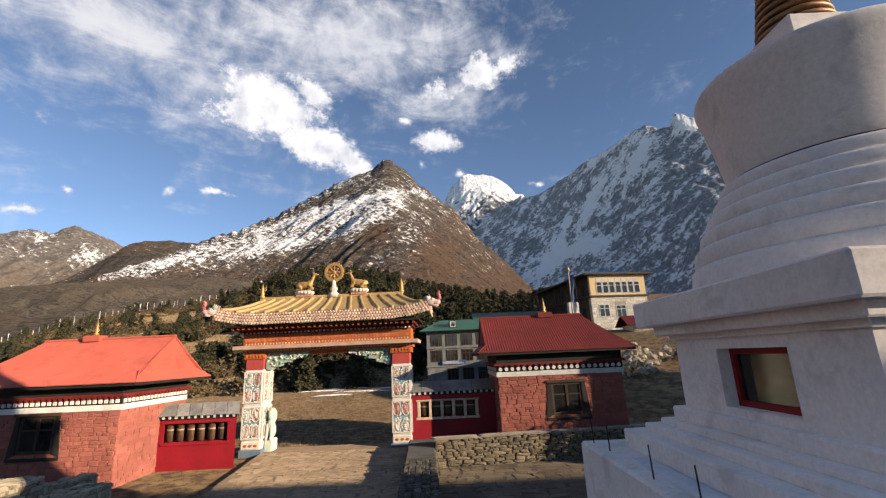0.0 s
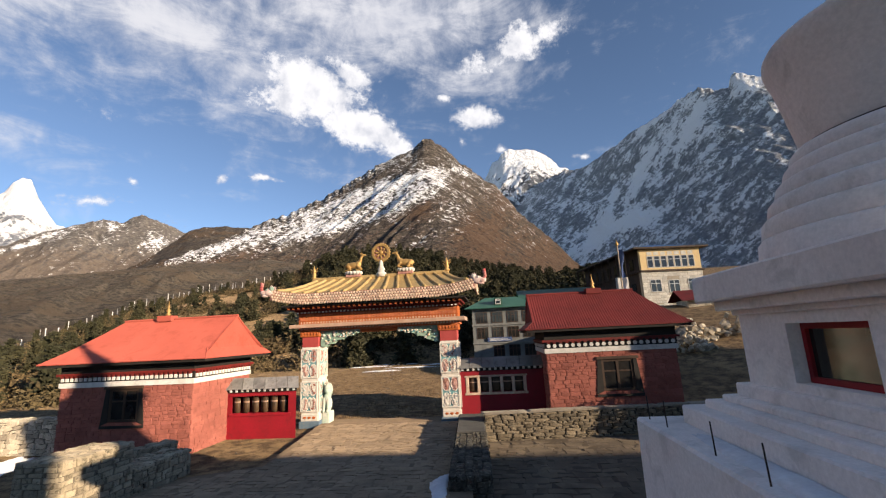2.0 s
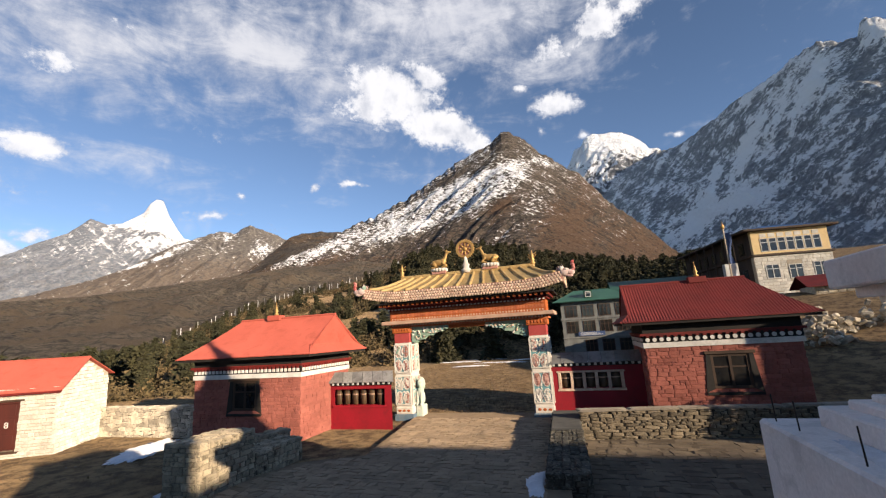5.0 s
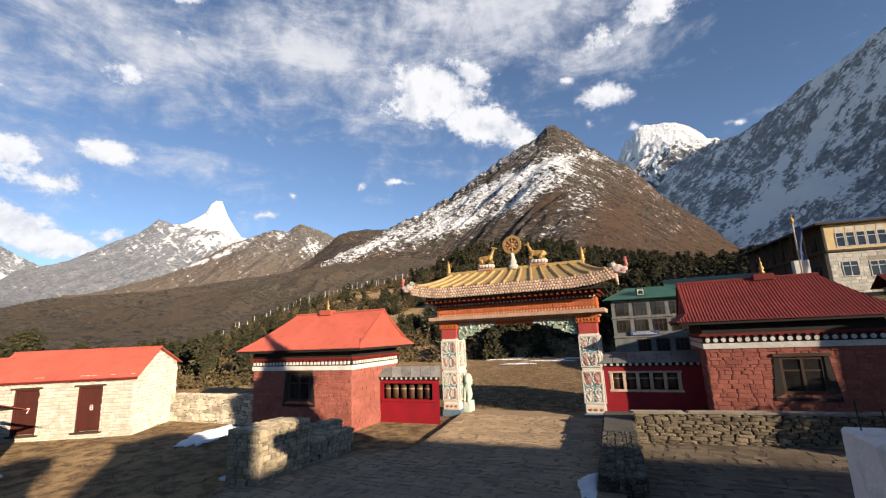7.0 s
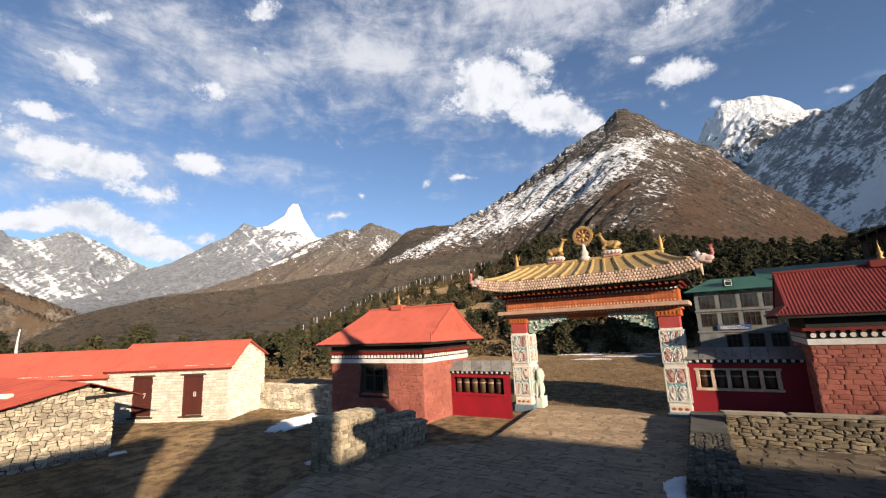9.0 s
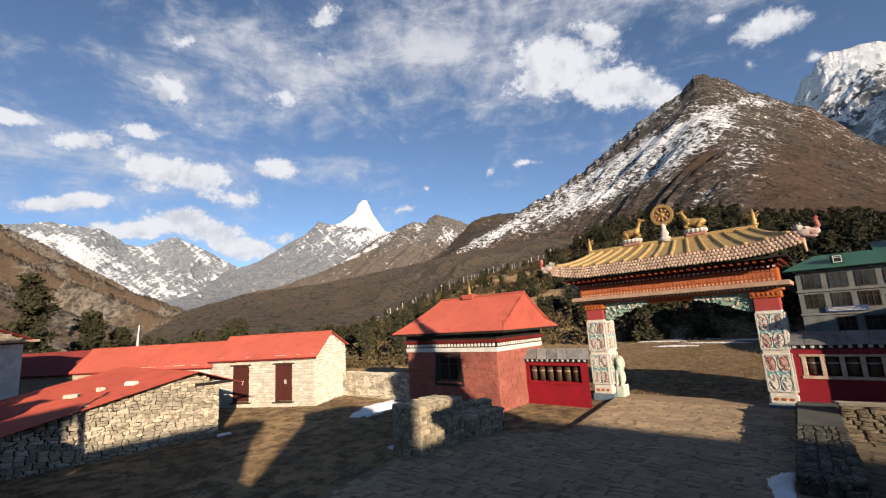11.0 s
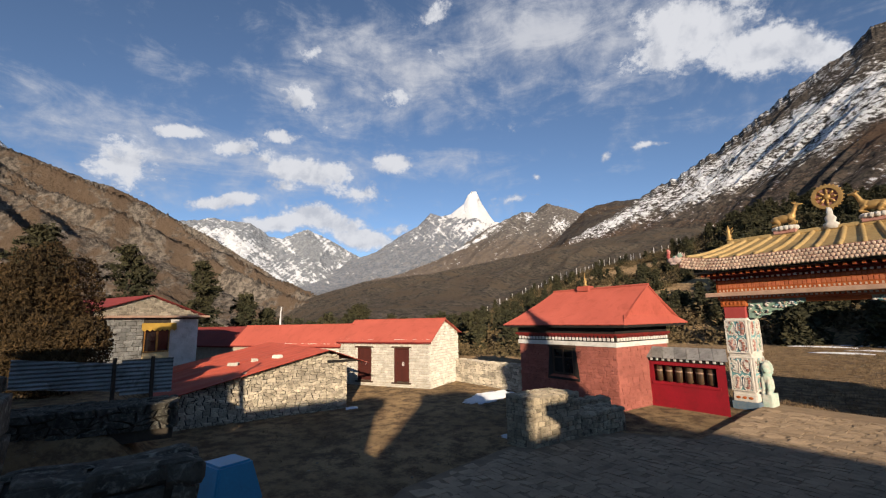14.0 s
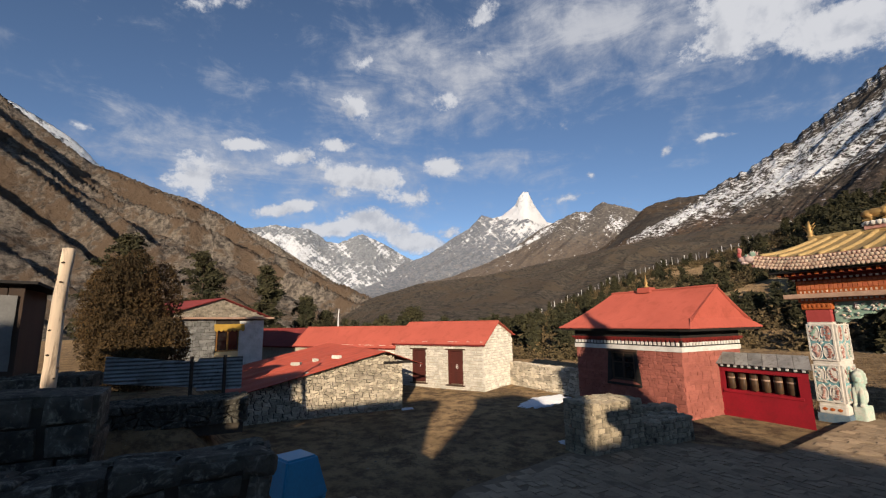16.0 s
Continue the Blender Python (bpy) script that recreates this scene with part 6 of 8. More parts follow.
# ---- walls with prayer wheels between house and gate ----
def prayer_wall(x0, x1, y, h, zs, zt, wx0, wx1, n, cream, label, top_mat, skew=0.0):
    root = thing("prayer_wheel_wall", pose(x0, y, 0), label, "wall", "prayer wheel walls of the gate")
    L, a, b = x1 - x0, wx0 - x0, wx1 - x0
    bm = B()
    d = 0.55
    bx(bm, 0, a, 0, d, -0.25, h)
    bx(bm, b, L, 0, d, -0.25, h)
    bx(bm, a, b, 0, d, -0.25, zs)
    bx(bm, a, b, 0, d, zt, h)
    bx(bm, a, b, d - 0.08, d, zs, zt)
    part("wall", bm, M["red_paint"], root, "deep red painted wall")
    bm = B()
    bx(bm, a - 0.10, b + 0.10, -0.035, 0.05, zs - 0.09, zs, 0.01)
    bx(bm, a - 0.10, b + 0.10, -0.03, 0.05, zt, zt + 0.07, 0.01)
    part("ledge", bm, M["red_paint" if not cream else "carved_cream"], root)
    for i in range(n + (1 if cream else 0)):
        if cream:
            x = a + (b - a) * i / n
            part("post", bx(B(), x - 0.06, x + 0.06, -0.02, 0.10, zs, zt, 0.015), M["carved_cream"], root, "cream painted post")
    for i in range(n):
        x = a + (b - a) * (i + 0.5) / n
        r = min(0.165, (b - a) / n * 0.36)
        whl = part("prayer_wheel", lathe(B(), [(r * 0.8, zs + 0.02), (r, zs + 0.05), (r, zs + (zt - zs) * 0.35), (r * 1.05, zs + (zt - zs) * 0.4), (r, zs + (zt - zs) * 0.45), (r, zt - 0.06), (r * 0.8, zt - 0.03)], 20, (x, 0.22)), M["bronze"], root, "dark bronze prayer wheel", True)
        part("gold_band", lathe(B(), [(r * 1.02, zs + (zt - zs) * 0.62), (r * 1.06, zs + (zt - zs) * 0.66), (r * 1.02, zs + (zt - zs) * 0.70)], 20, (x, 0.22)), M["board_paint"], whl)
        part("spindle", rod(B(), (x, 0.22, zs - 0.01), (x, 0.22, zt + 0.01), 0.015, 0.015, 6), M["iron"], whl)
    k = int(L / 0.21)
    part("frieze", bx(B(), -0.02, L + 0.02, -0.05, 0.02, h - 0.02, h + 0.12, 0.008), M["black_wood"], root)
    for i in range(k):
        x = (i + 0.5) * L / k
        part("joist_end", bx(B(), x - 0.05, x + 0.05, -0.09, 0.0, h + 0.005, h + 0.10, 0.015), M["white_paint"], root)
    zc = h + 0.12
    ns = 7
    for i in range(ns):
        xa, xb = -0.10 + (L + 0.2) * i / ns, -0.10 + (L + 0.2) * (i + 1) / ns - 0.012
        o = 0.012 * (i % 2)
        part("roof_sheet", slab(B(), [(xa, -0.16, zc + o), (xb, -0.16, zc + o), (xb, 0.30, zc + 0.36 + o), (xa, 0.30, zc + 0.36 + o)], 0.02), M[top_mat], root)
    part("roof_back", slab(B(), [(-0.1, 0.31, zc + 0.37), (L + 0.1, 0.31, zc + 0.37), (L + 0.1, 0.72, zc), (-0.1, 0.72, zc)], 0.02), M[top_mat], root)
    for x in (0.0, L):
        part("roof_end", slab(B(), [(x, -0.1, zc), (x, 0.66, zc), (x, 0.30, zc + 0.33)], 0.03, (1, 0, 0)), M["red_paint"], root)
    # the ends run back askew to the pillar
    for ob in root.children_recursive:
        ob.data.transform(Matrix(((1, -skew, 0, 0), (0, 1, 0, 0), (0, 0, 1, 0), (0, 0, 0, 1))))


prayer_wall(-10.42, -7.50, 16.1, 1.56, 0.78, 1.40, -10.02, -7.80, 6, False, "red wall with bronze prayer wheels under grey sheets", "pale_sheet", 0.5)
prayer_wall(-1.50, 1.80, 17.9, 1.86, 1.02, 1.60, -1.22, 1.05, 5, True, "shaded red wall with prayer wheels between cream posts", "slate_sheet")


# ---- stone walls ----
def stone_wall(name, m, L, T, H, material, course, length, seed, label, coping=None, faces="flre", cop=0.07, proud=0.02, wild=0.3, category="wall"):
    """A freestanding wall laid stone by stone; faces: front, left end, right end, the far face, top."""
    root = thing(name, m, label, category, kind="structure" if name.startswith("wall_") else "")
    part("core", bx(B(), 0.03, L - 0.03, 0.03, T - 0.03, -0.3, H - 0.025), M["mortar_mid" if material == "stone_pale" else "mortar"], root)
    if "f" in faces:
        rubble_face(root, "stone", material, pose(0, 0, -0.05), L, H + 0.05, course, length, seed, 0.14, proud, jit=wild)
    if "b" in faces:
        rubble_face(root, "stone", material, pose(L, T, -0.05, 0, 0, 180), L, H + 0.05, course, length, seed + 1, 0.14, proud, jit=wild)
    if "r" in faces:
        rubble_face(root, "stone", material, pose(L, 0, -0.05, 0, 0, 90), T, H + 0.05, course, length, seed + 2, 0.14, proud, jit=wild)
    if "l" in faces:
        rubble_face(root, "stone", material, pose(0, T, -0.05, 0, 0, -90), T, H + 0.05, course, length, seed + 3, 0.14, proud, jit=wild)
    if coping:
        rnd = random.Random(seed + 9)
        x = -0.03
        while x < L:
            w = min(rnd.uniform(0.8, 1.7), L + 0.03 - x)
            ob = new("coping_stone", block_mesh(coping, rnd.randrange(6), 0.10))
            ob.parent = root
            ob.matrix_basis = pose(x + w / 2, T / 2, H + cop / 2 + rnd.uniform(-0.008, 0.008), 0, 0, rnd.uniform(-1, 1)) @ Matrix.Diagonal((w - 0.012, T + 0.08, cop, 1))
            x += w
    if "t" in faces:
        rnd = random.Random(seed + 7)
        rubble_face(root, "top_stone", material, pose(0, 0, H - 0.01, -90, 0, 0), L, T, length * 0.75, length * 1.2, seed + 7, 0.06, 0.02, jit=0.15)
    return root


# parapet along the path, and the coping wall that turns away from it
para = stone_wall("parapet", pose(-0.30, 10.08, -0.55, 0, 0, 92.7), 7.2, 0.92, 0.86, "stone_old", 0.11, 0.24, 61, "dark stone parapet with slabs beside the path", faces="fbrlt", category="wall")
stone_wall("coping_wall", pose(-0.58, 15.57, -0.30, 0, 0, 6.0), 8.8, 0.30, 0.86, "stone_slab", 0.095, 0.33, 65, "dry stone wall capped with pale flat slabs", "coping", "f", 0.08, proud=0.03, wild=0.36)
part("top_slab", bx(B(), 4.15, 7.18, 0.02, 0.90, 0.85, 0.900, 0.012), M["slate_slab"], para, "smooth dark slate slab")
# masonry pier and the lower wall behind it
stone_wall("stone_pier", pose(-9.80, 8.30, -0.12), 1.08, 1.78, 1.30, "stone_pale", 0.12, 0.29, 71, "blocky pale stone pier at the edge of the yard", faces="frlt", proud=0.015, wild=0.12)
stone_wall("low_wall", pose(-9.55, 10.10, -0.12), 0.85, 2.0, 0.66, "stone_pale", 0.13, 0.26, 75, "low stone wall stub with a flat slab top", faces="frt", wild=0.15)
stone_wall("low_wall", pose(-10.35, 12.1, -0.12, 0, 0, 75), 1.25, 0.5, 0.62, "stone_pale", 0.13, 0.26, 78, "low rough stone wall by the red house", faces="frlt")
stone_wall("yard_wall", pose(-20.9, 14.35, -0.15, 0, 0, 1), 5.75, 0.5, 1.22, "rubble", 0.15, 0.32, 81, "rough stone yard wall between two houses", faces="ft", wild=0.4)


# ---- white guest rooms ----
def gable_roof(root, L, D, ze, zr, over, mname, wave=0.0, pitch=0.8, label="", back_drop=0.0, run=0.5):
    yr = D * run
    for sgn in (1, -1):
        ya, yb = (-over, yr) if sgn > 0 else (D + over, yr)
        za = ze - over * (zr - ze) / yr if sgn > 0 else ze - over * (zr - ze) / (D - yr) - back_drop
        n = max(2, int((L + 2 * over) / pitch * 4)) if wave else 8
        grid = [[(-over + (L + 2 * over) * i / n, ya + (yb - ya) * s, za + (zr - za) * s + wave * math.sin(2 * math.pi * i / 4)) for s in (0, 0.5, 1)] for i in range(n + 1)]
        if sgn < 0:
            grid.reverse()
        sheet("roof", root, mname, grid, label, 0.035)
    part("ridge_cap", rod(B(), (-over, yr, zr), (L + over, yr, zr), 0.04, 0.04, 8), M[mname], root)
    part("eave_board", bx(B(), -over + 0.03, L + over - 0.03, -over + 0.01, -over + 0.05, ze - over * (zr - ze) / yr - 0.11, ze - over * (zr - ze) / yr - 0.036), M["red_wood"], root)


def number(parent, text, m, size):
    cu = bpy.data.curves.new("number", "FONT")
    cu.body, cu.size, cu.extrude, cu.align_x, cu.align_y = text, size, 0.003, "CENTER", "CENTER"
    tmp = bpy.data.objects.new("number", cu)
    scene.collection.objects.link(tmp)
    bpy.context.view_layer.update()
    me = bpy.data.meshes.new_from_object(tmp.evaluated_get(bpy.context.evaluated_depsgraph_get()))
    bpy.data.objects.remove(tmp)
    bpy.data.curves.remove(cu)
    me.materials.clear()
    ob = hang("number", me, M["white_paint"], parent, "white painted numeral")
    ob.matrix_basis = m


def guest_rooms():
    ang = math.degrees(math.atan2(0.482, 0.876))
    L, D, H = 5.75, 3.3, 2.28
    root = thing("guest_house", pose(-24.2, 9.02, 0, 0, 0, ang), "low white stone guest rooms with a red metal roof", "house")
    doors = (1.24, 3.60)
    dw, dh = 0.92, 1.74
    holes = [(d, d + dw, 0.1, 0.1 + dh) for d in doors]
    bm = B()
    xs = [0.02] + [v for d in doors for v in (d, d + dw)] + [L - 0.02]
    for a, b in zip(xs[::2], xs[1::2]):
        bx(bm, a, b, 0.02, 0.35, -0.4, H)
    for d in doors:
        bx(bm, d, d + dw, 0.02, 0.35, 0.1 + dh, H)
        bx(bm, d, d + dw, 0.02, 0.35, -0.4, 0.1)
    part("front_wall", bm, M["mortar_pale"], root)
    zr = 3.30
    part("end_wall", slab(B(), [(L - 0.02, 0.02, -0.4), (L - 0.02, D - 0.02, -0.4), (L - 0.02, D - 0.02, H + 0.35), (L - 0.02, D * 0.45, zr - 0.06), (L - 0.02, 0.02, H)], 0.3, (-1, 0, 0)), M["mortar_pale"], root)
    part("end_wall", slab(B(), [(0.02, 0.02, -0.4), (0.02, D - 0.02, -0.4), (0.02, D - 0.02, H), (0.02, D * 0.45, zr - 0.06), (0.02, 0.02, H)], 0.3, (1, 0, 0)), M["mortar_pale"], root)
    part("back_wall", bx(B(), 0.3, L - 0.3, D - 0.3, D - 0.02, -0.4, H + 0.2), M["mortar_pale"], root)
    masonry_joined(root, "stonework", "stone_white", pose(0, 0, -0.3), L, H + 0.3, 0.13, 0.30, 91, holes=[(a, b, c + 0.3, d + 0.3) for a, b, c, d in holes], joint=0.022, proud=0.022, label="whitewashed squared stonework")
    yr = D * 0.45
    top = lambda y: (H + (zr - H) * y / yr if y < yr else zr - (zr - H - 0.35) * (y - yr) / (D - yr)) + 0.28 - 0.12
    masonry_joined(root, "stonework", "stone_white", pose(L, 0, -0.3, 0, 0, 90), D, zr + 0.3, 0.13, 0.27, 92, top=top, joint=0.022, proud=0.022, label="whitewashed squared stonework")
    for i, d in enumerate(doors):
        dr = part("door", bx(B(), d + 0.07, d + dw - 0.07, 0.10, 0.15, 0.14, 0.1 + dh - 0.06, 0.006), M["door_wood"], root, "closed dark brown wooden door")
        bm = B()
        bx(bm, d, d + 0.07, 0.02, 0.18, 0.1, 0.1 + dh, 0.006)
        bx(bm, d + dw - 0.07, d + dw, 0.02, 0.18, 0.1, 0.1 + dh, 0.006)
        bx(bm, d + 0.07, d + dw - 0.07, 0.02, 0.18, 0.1 + dh - 0.07, 0.1 + dh, 0.006)
        part("frame", bm, M["door_wood"], dr)
        part("lintel", bx(B(), d - 0.14, d + dw + 0.14, -0.05, 0.16, 0.1 + dh, 0.1 + dh + 0.07, 0.01), M["brown_wood"], dr, "dark wooden lintel")
        part("sill", bx(B(), d - 0.12, d + dw + 0.12, -0.08, 0.16, 0.03, 0.10, 0.01), M["brown_wood"], dr)
        part("handle", bx(B(), d + 0.17, d + 0.20, 0.075, 0.10, 0.95, 1.12, 0.004), M["iron"], dr, "iron handle")
        for zz in (0.3, 0.85, 1.35):
            part("panel", bx(B(), d + 0.16, d + dw - 0.16, 0.090, 0.105, zz, zz + 0.36, 0.012), M["door_wood"], dr)
        number(dr, "78"[i], pose(d + dw * 0.55, 0.084, 1.0, 90, 0, 0), 0.30)
    gable_roof(root, L, D, H, zr, 0.16, "red_sheet", run=0.45, back_drop=-0.35)
    # lower rooms that carry on from it
    m2 = pose(-32.0, 4.75, 0, 0, 0, ang)
    r2 = thing("guest_house", m2, "lower white stone rooms joined to the guest house", "house")
    L2, H2, z2 = 8.85, 2.02, 3.08
    part("front_wall", bx(B(), 0, L2, 0.0, 0.3, -0.4, H2), M["mortar_pale"], r2)
    part("end_wall", bx(B(), 0, 0.3, 0.3, 2.4, -0.4, H2), M["mortar_pale"], r2)
    part("back_wall", bx(B(), 0.3, L2, 2.1, 2.4, -0.4, H2), M["mortar_pale"], r2)
    masonry_joined(r2, "stonework", "stone_white", pose(3.5, 0, 0), L2 - 3.5, H2, 0.14, 0.32, 93, joint=0.022, proud=0.022, label="whitewashed squared stonework")
    gable_roof(r2, L2, 2.5, H2, z2, 0.14, "red_sheet", run=0.45)
    m3 = pose(-42.5, -0.2, 0, 0, 0, ang)
    r3 = thing("guest_house", m3, "far low rooms with a faded red roof", "house")
    part("front_wall", bx(B(), 0, 11.5, 0.0, 0.3, -0.4, 1.9), M["mortar_pale"], r3)
    part("back_wall", bx(B(), 0, 11.5, 3.2, 3.5, -0.4, 1.9), M["mortar_pale"], r3)
    part("end_wall", bx(B(), 11.2, 11.5, 0.3, 3.2, -0.4, 1.9), M["mortar_pale"], r3)
    gable_roof(r3, 11.5, 3.5, 1.9, 3.0, 0.2, "red_sheet_dark", run=0.5)


guest_rooms()


# ---- rubble hut with a red sheet roof ----
def hut():
    x0, x1, y0, y1 = -27.0, -17.45, 0.75, 6.75
    root = thing("stone_hut", pose(x0, y0, -0.12), "rubble stone hut under a bent red sheet roof", "hut")
    L, D = x1 - x0, y1 - y0
    he, hr, hb, yr = 1.12, 2.24, 1.85, D * 0.86
    top = lambda y: (he + (hr - he) * y / yr if y < yr else hr - (hr - hb) * (y - yr) / (D - yr))
    part("front_wall", bx(B(), 0.1, L - 0.05, 0.06, 0.4, -0.2, he), M["mortar"], root)
    part("end_wall", slab(B(), [(L - 0.06, 0.06, -0.2), (L - 0.06, D - 0.1, -0.2), (L - 0.06, D - 0.1, hb), (L - 0.06, yr, hr - 0.03), (L - 0.06, 0.06, he)], 0.4, (-1, 0, 0)), M["mortar"], root)
    part("back_wall", bx(B(), 0.1, L - 0.46, D - 0.45, D - 0.1, -0.2, hb), M["mortar"], root)
    rubble_face(root, "stone", "rubble", pose(L, 0, -0.1, 0, 0, 90), D, hr + 0.1, 0.115, 0.21, 101, 0.2, 0.05, 0.022, 0.40, keep=lambda q: max(v[1] for v in q) <= top(sum(v[0] for v in q) / len(q)) + 0.14)
    rubble_face(root, "stone", "rubble", pose(4.2, 0, -0.1), L - 4.2, he + 0.1, 0.14, 0.28, 102, 0.2, 0.045, 0.020, 0.30)
    masonry_joined(root, "stonework", "rubble", pose(0, 0, -0.1), 4.2, he + 0.1, 0.14, 0.30, 103)
    grid = []
    rnd = random.Random(5)
    n = 40
    for i in range(n + 1):
        x = -0.2 + (L + 0.55) * i / n
        sag = 0.05 * math.sin(i * 0.9) + 0.02 * rnd.uniform(-1, 1)
        low = -0.45
        grid.append([(x, low + (yr - low) * s, (he - 0.10) + (hr + 0.06 - he + 0.10) * s + sag * (1 - s) + 0.012 * math.sin(i * 2.2)) for s in (0, 0.25, 0.5, 0.75, 1)])
    sheet("roof", root, "red_sheet_old", grid, "bent red painted metal sheets", 0.025)
    sheet("roof", root, "red_sheet_old", [[(-0.2, yr, hr + 0.06), (-0.2, D + 0.5, hb - 0.05)][::-1], [(L + 0.35, yr, hr + 0.06), (L + 0.35, D + 0.75, hb - 0.12)][::-1]][::-1], "", 0.025)
    part("edge_board", bx(B(), L + 0.02, L + 0.07, yr, D + 0.5, hb - 0.08, hb + 0.02, m=None), M["black_wood"], root)
    for k, (x, s) in enumerate(((7.0, 0.62), (7.9, 0.74), (6.4, 0.50))):
        ob = new("weight_stone", block_mesh("stone_white", k))
        ob.matrix_basis = pose(x0 + x, y0 - 0.55 + (yr + 0.55) * s, he - 0.1 - 0.12 + (hr + 0.16 - he) * s + 0.05, 0, 0, 30 * k) @ Matrix.Diagonal((0.42, 0.22, 0.14, 1))
        tagged(ob, "pale stone weighing down the red roof sheets", "stone", "stones on the hut roof")


hut()


# ---- path, terrace and the unseen blocks that cast shade ----
def plate(name, pts, z, thick, material, label, category):
    return tagged(part(name, slab(B(), [(x, y, z) for x, y in pts], thick), M[material]), label, category, kind="structure")


PATH = [(-7.45, 18.9), (-6.62, 12.2), (-8.3, 11.3), (-8.70, 10.0), (-8.70, 8.25), (-9.25, 7.9), (-8.45, 4.3), (-6.0, 1.2), (1.0, 1.2), (-0.6, 8.2), (-1.0, 13.9), (-1.45, 18.9)]
plate("path", PATH, -0.004, 0.35, "path_joint", "worn stone-paved path leading to the gate", "path")
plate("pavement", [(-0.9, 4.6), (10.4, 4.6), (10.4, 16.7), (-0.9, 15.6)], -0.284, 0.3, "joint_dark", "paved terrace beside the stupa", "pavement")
tagged(part("terrace", bx(B(), -4.9, 1.72, -9.0, 1.2, -0.3, 1.6, 0.02), M["flagstone"]), "stone terrace above the yard", "terrace", kind="structure")


def hall(name, x0, x1, y0, y1, h, label, rise=0.0):
    """A plain flat-roofed block, added out of view to cast shade over the place."""
    root = thing(name, pose(x0, y0, -0.2), label, "building", kind="structure")
    part("wall", bx(B(), 0, x1 - x0, 0, y1 - y0, 0, h - 0.3, 0.02), M["red_brick"], root)
    part("parapet", bx(B(), -0.15, x1 - x0 + 0.15, -0.15, y1 - y0 + 0.15, h - 0.3, h + 0.2, 0.02), M["white_paint"], root)
    if rise:
        part("pent_roof", slab(B(), [(-0.15, 0.0, h + 0.2), (x1 - x0 + 0.15, 0.0, h + 0.2), (x1 - x0 + 0.15, y1 - y0, h + 0.2 + rise), (-0.15, y1 - y0, h + 0.2 + rise)], rise + 0.05), M["slate_sheet"], root)


# none of these blocks is seen; sizes follow where their shadows fall
hall("wall_hall", 21.0, 42.0, -16.0, -3.7, 7.75, "unseen red hall behind the viewer, sized to shade the path")
hall("wall_hall_wing", 8.0, 9.5, -3.65, -1.8, 6.4, "unseen block whose shadow falls across the yard")
hall("wall_hall_link", 8.0, 8.5, -6.1, -3.67, 4.1, "unseen sloping link that leaves a wedge of light", 2.0)
hall("wall_hall_south", 8.0, 8.6, -10.88, -6.12, 6.65, "unseen block that shades the yard up to the hut")
hall("wall_hall_porch", 8.0, 8.6, -11.72, -10.92, 5.2, "unseen low block that lets sun reach the post")
hall("wall_hall_end", 8.0, 8.6, -20.0, -11.76, 8.2, "unseen tall block that darkens the fence and bank")
hall("wall_barn", 20.0, 24.0, 9.5, 18.0, 5.5, "unseen block that shades the slope beside the house")
hall("wall_store", 12.5, 15.0, 12.4, 13.6, 4.8, "unseen block behind the stupa that shades the brick house")

# walls at the edge of the terrace
stone_wall("terrace_wall", pose(-3.11, -3.6, 1.6, 0, 0, 90), 3.79, 0.36, 0.96, "stone_old", 0.13, 0.27, 121, "dark stone parapet topped with flat slabs", faces="fbrt", wild=0.2)
stone_wall("corner_wall", pose(-4.35, -5.0, 1.6, 0, 0, 90), 4.15, 0.55, 1.20, "stone_old", 0.27, 0.72, 127, "high wall of large dark stone blocks", faces="fbrt", wild=0.06)
# rough bank with the tin fence
stone_wall("rubble_bank", pose(-14.5, 0.75, 0.85, 0, 0, -94), 8.0, 1.2, 0.55, "stone_old", 0.17, 0.34, 131, "dark rubble bank under the tin fence", faces="blt", proud=0.05, wild=0.5)

stone_wall("rubble_bank", pose(-11.75, -2.2, -0.1, 0, 0, -90), 5.0, 1.0, 2.5, "stone_old", 0.22, 0.40, 137, "high dark bank of boulders beside the shed", faces="blt", proud=0.06, wild=0.5)


def tin_fence():
    root = thing("tin_fence", pose(-14.75, 0.62, 1.25, 0, 0, -93), "rusty corrugated tin fence on wooden posts", "fence")

    def tin(x0, x1, z0, z1, dz, y, along):
        grid = []
        n = int((x1 - x0) / 0.019) if along else 12
        m = 40 if not along else 4
        for i in range(n + 1):
            x = x0 + (x1 - x0) * i / n
            col = []
            for j in range(m + 1):
                z = z0 + (z1 - z0) * j / m + dz * i / n
                w = 0.014 * math.sin(2 * math.pi * (x if along else z) / 0.10)
                col.append((x, y + w, z))
            grid.append(col)
        V, F = [], []
        k = len(grid[0])
        for off in (0, 0.006):
            for col in grid:
                V += [(p[0], p[1] + off, p[2]) for p in col]
        h = len(grid) * k
        for i in range(len(grid) - 1):
            for j in range(k - 1):
                a, b, c, d = i * k + j, (i + 1) * k + j, (i + 1) * k + j + 1, i * k + j + 1
                F += [(a, b, c, d), (h + d, h + c, h + b, h + a)]
        hang("tin_sheet", raw("tin_sheet", V, F), M["tin"], root, "corrugated galvanised sheet")

    tin(0.0, 1.15, 0.22, 1.12, 0.0, -0.05, False)
    tin(1.12, 3.3, 0.32, 1.02, 0.24, -0.02, False)
    for x in (0.45, 1.28):
        part("post", rod(B(), (x, 0.06, -0.35), (x + 0.02, 0.04, 1.18), 0.05, 0.045, 8), M["bark"], root, "dark wooden post")


tin_fence()


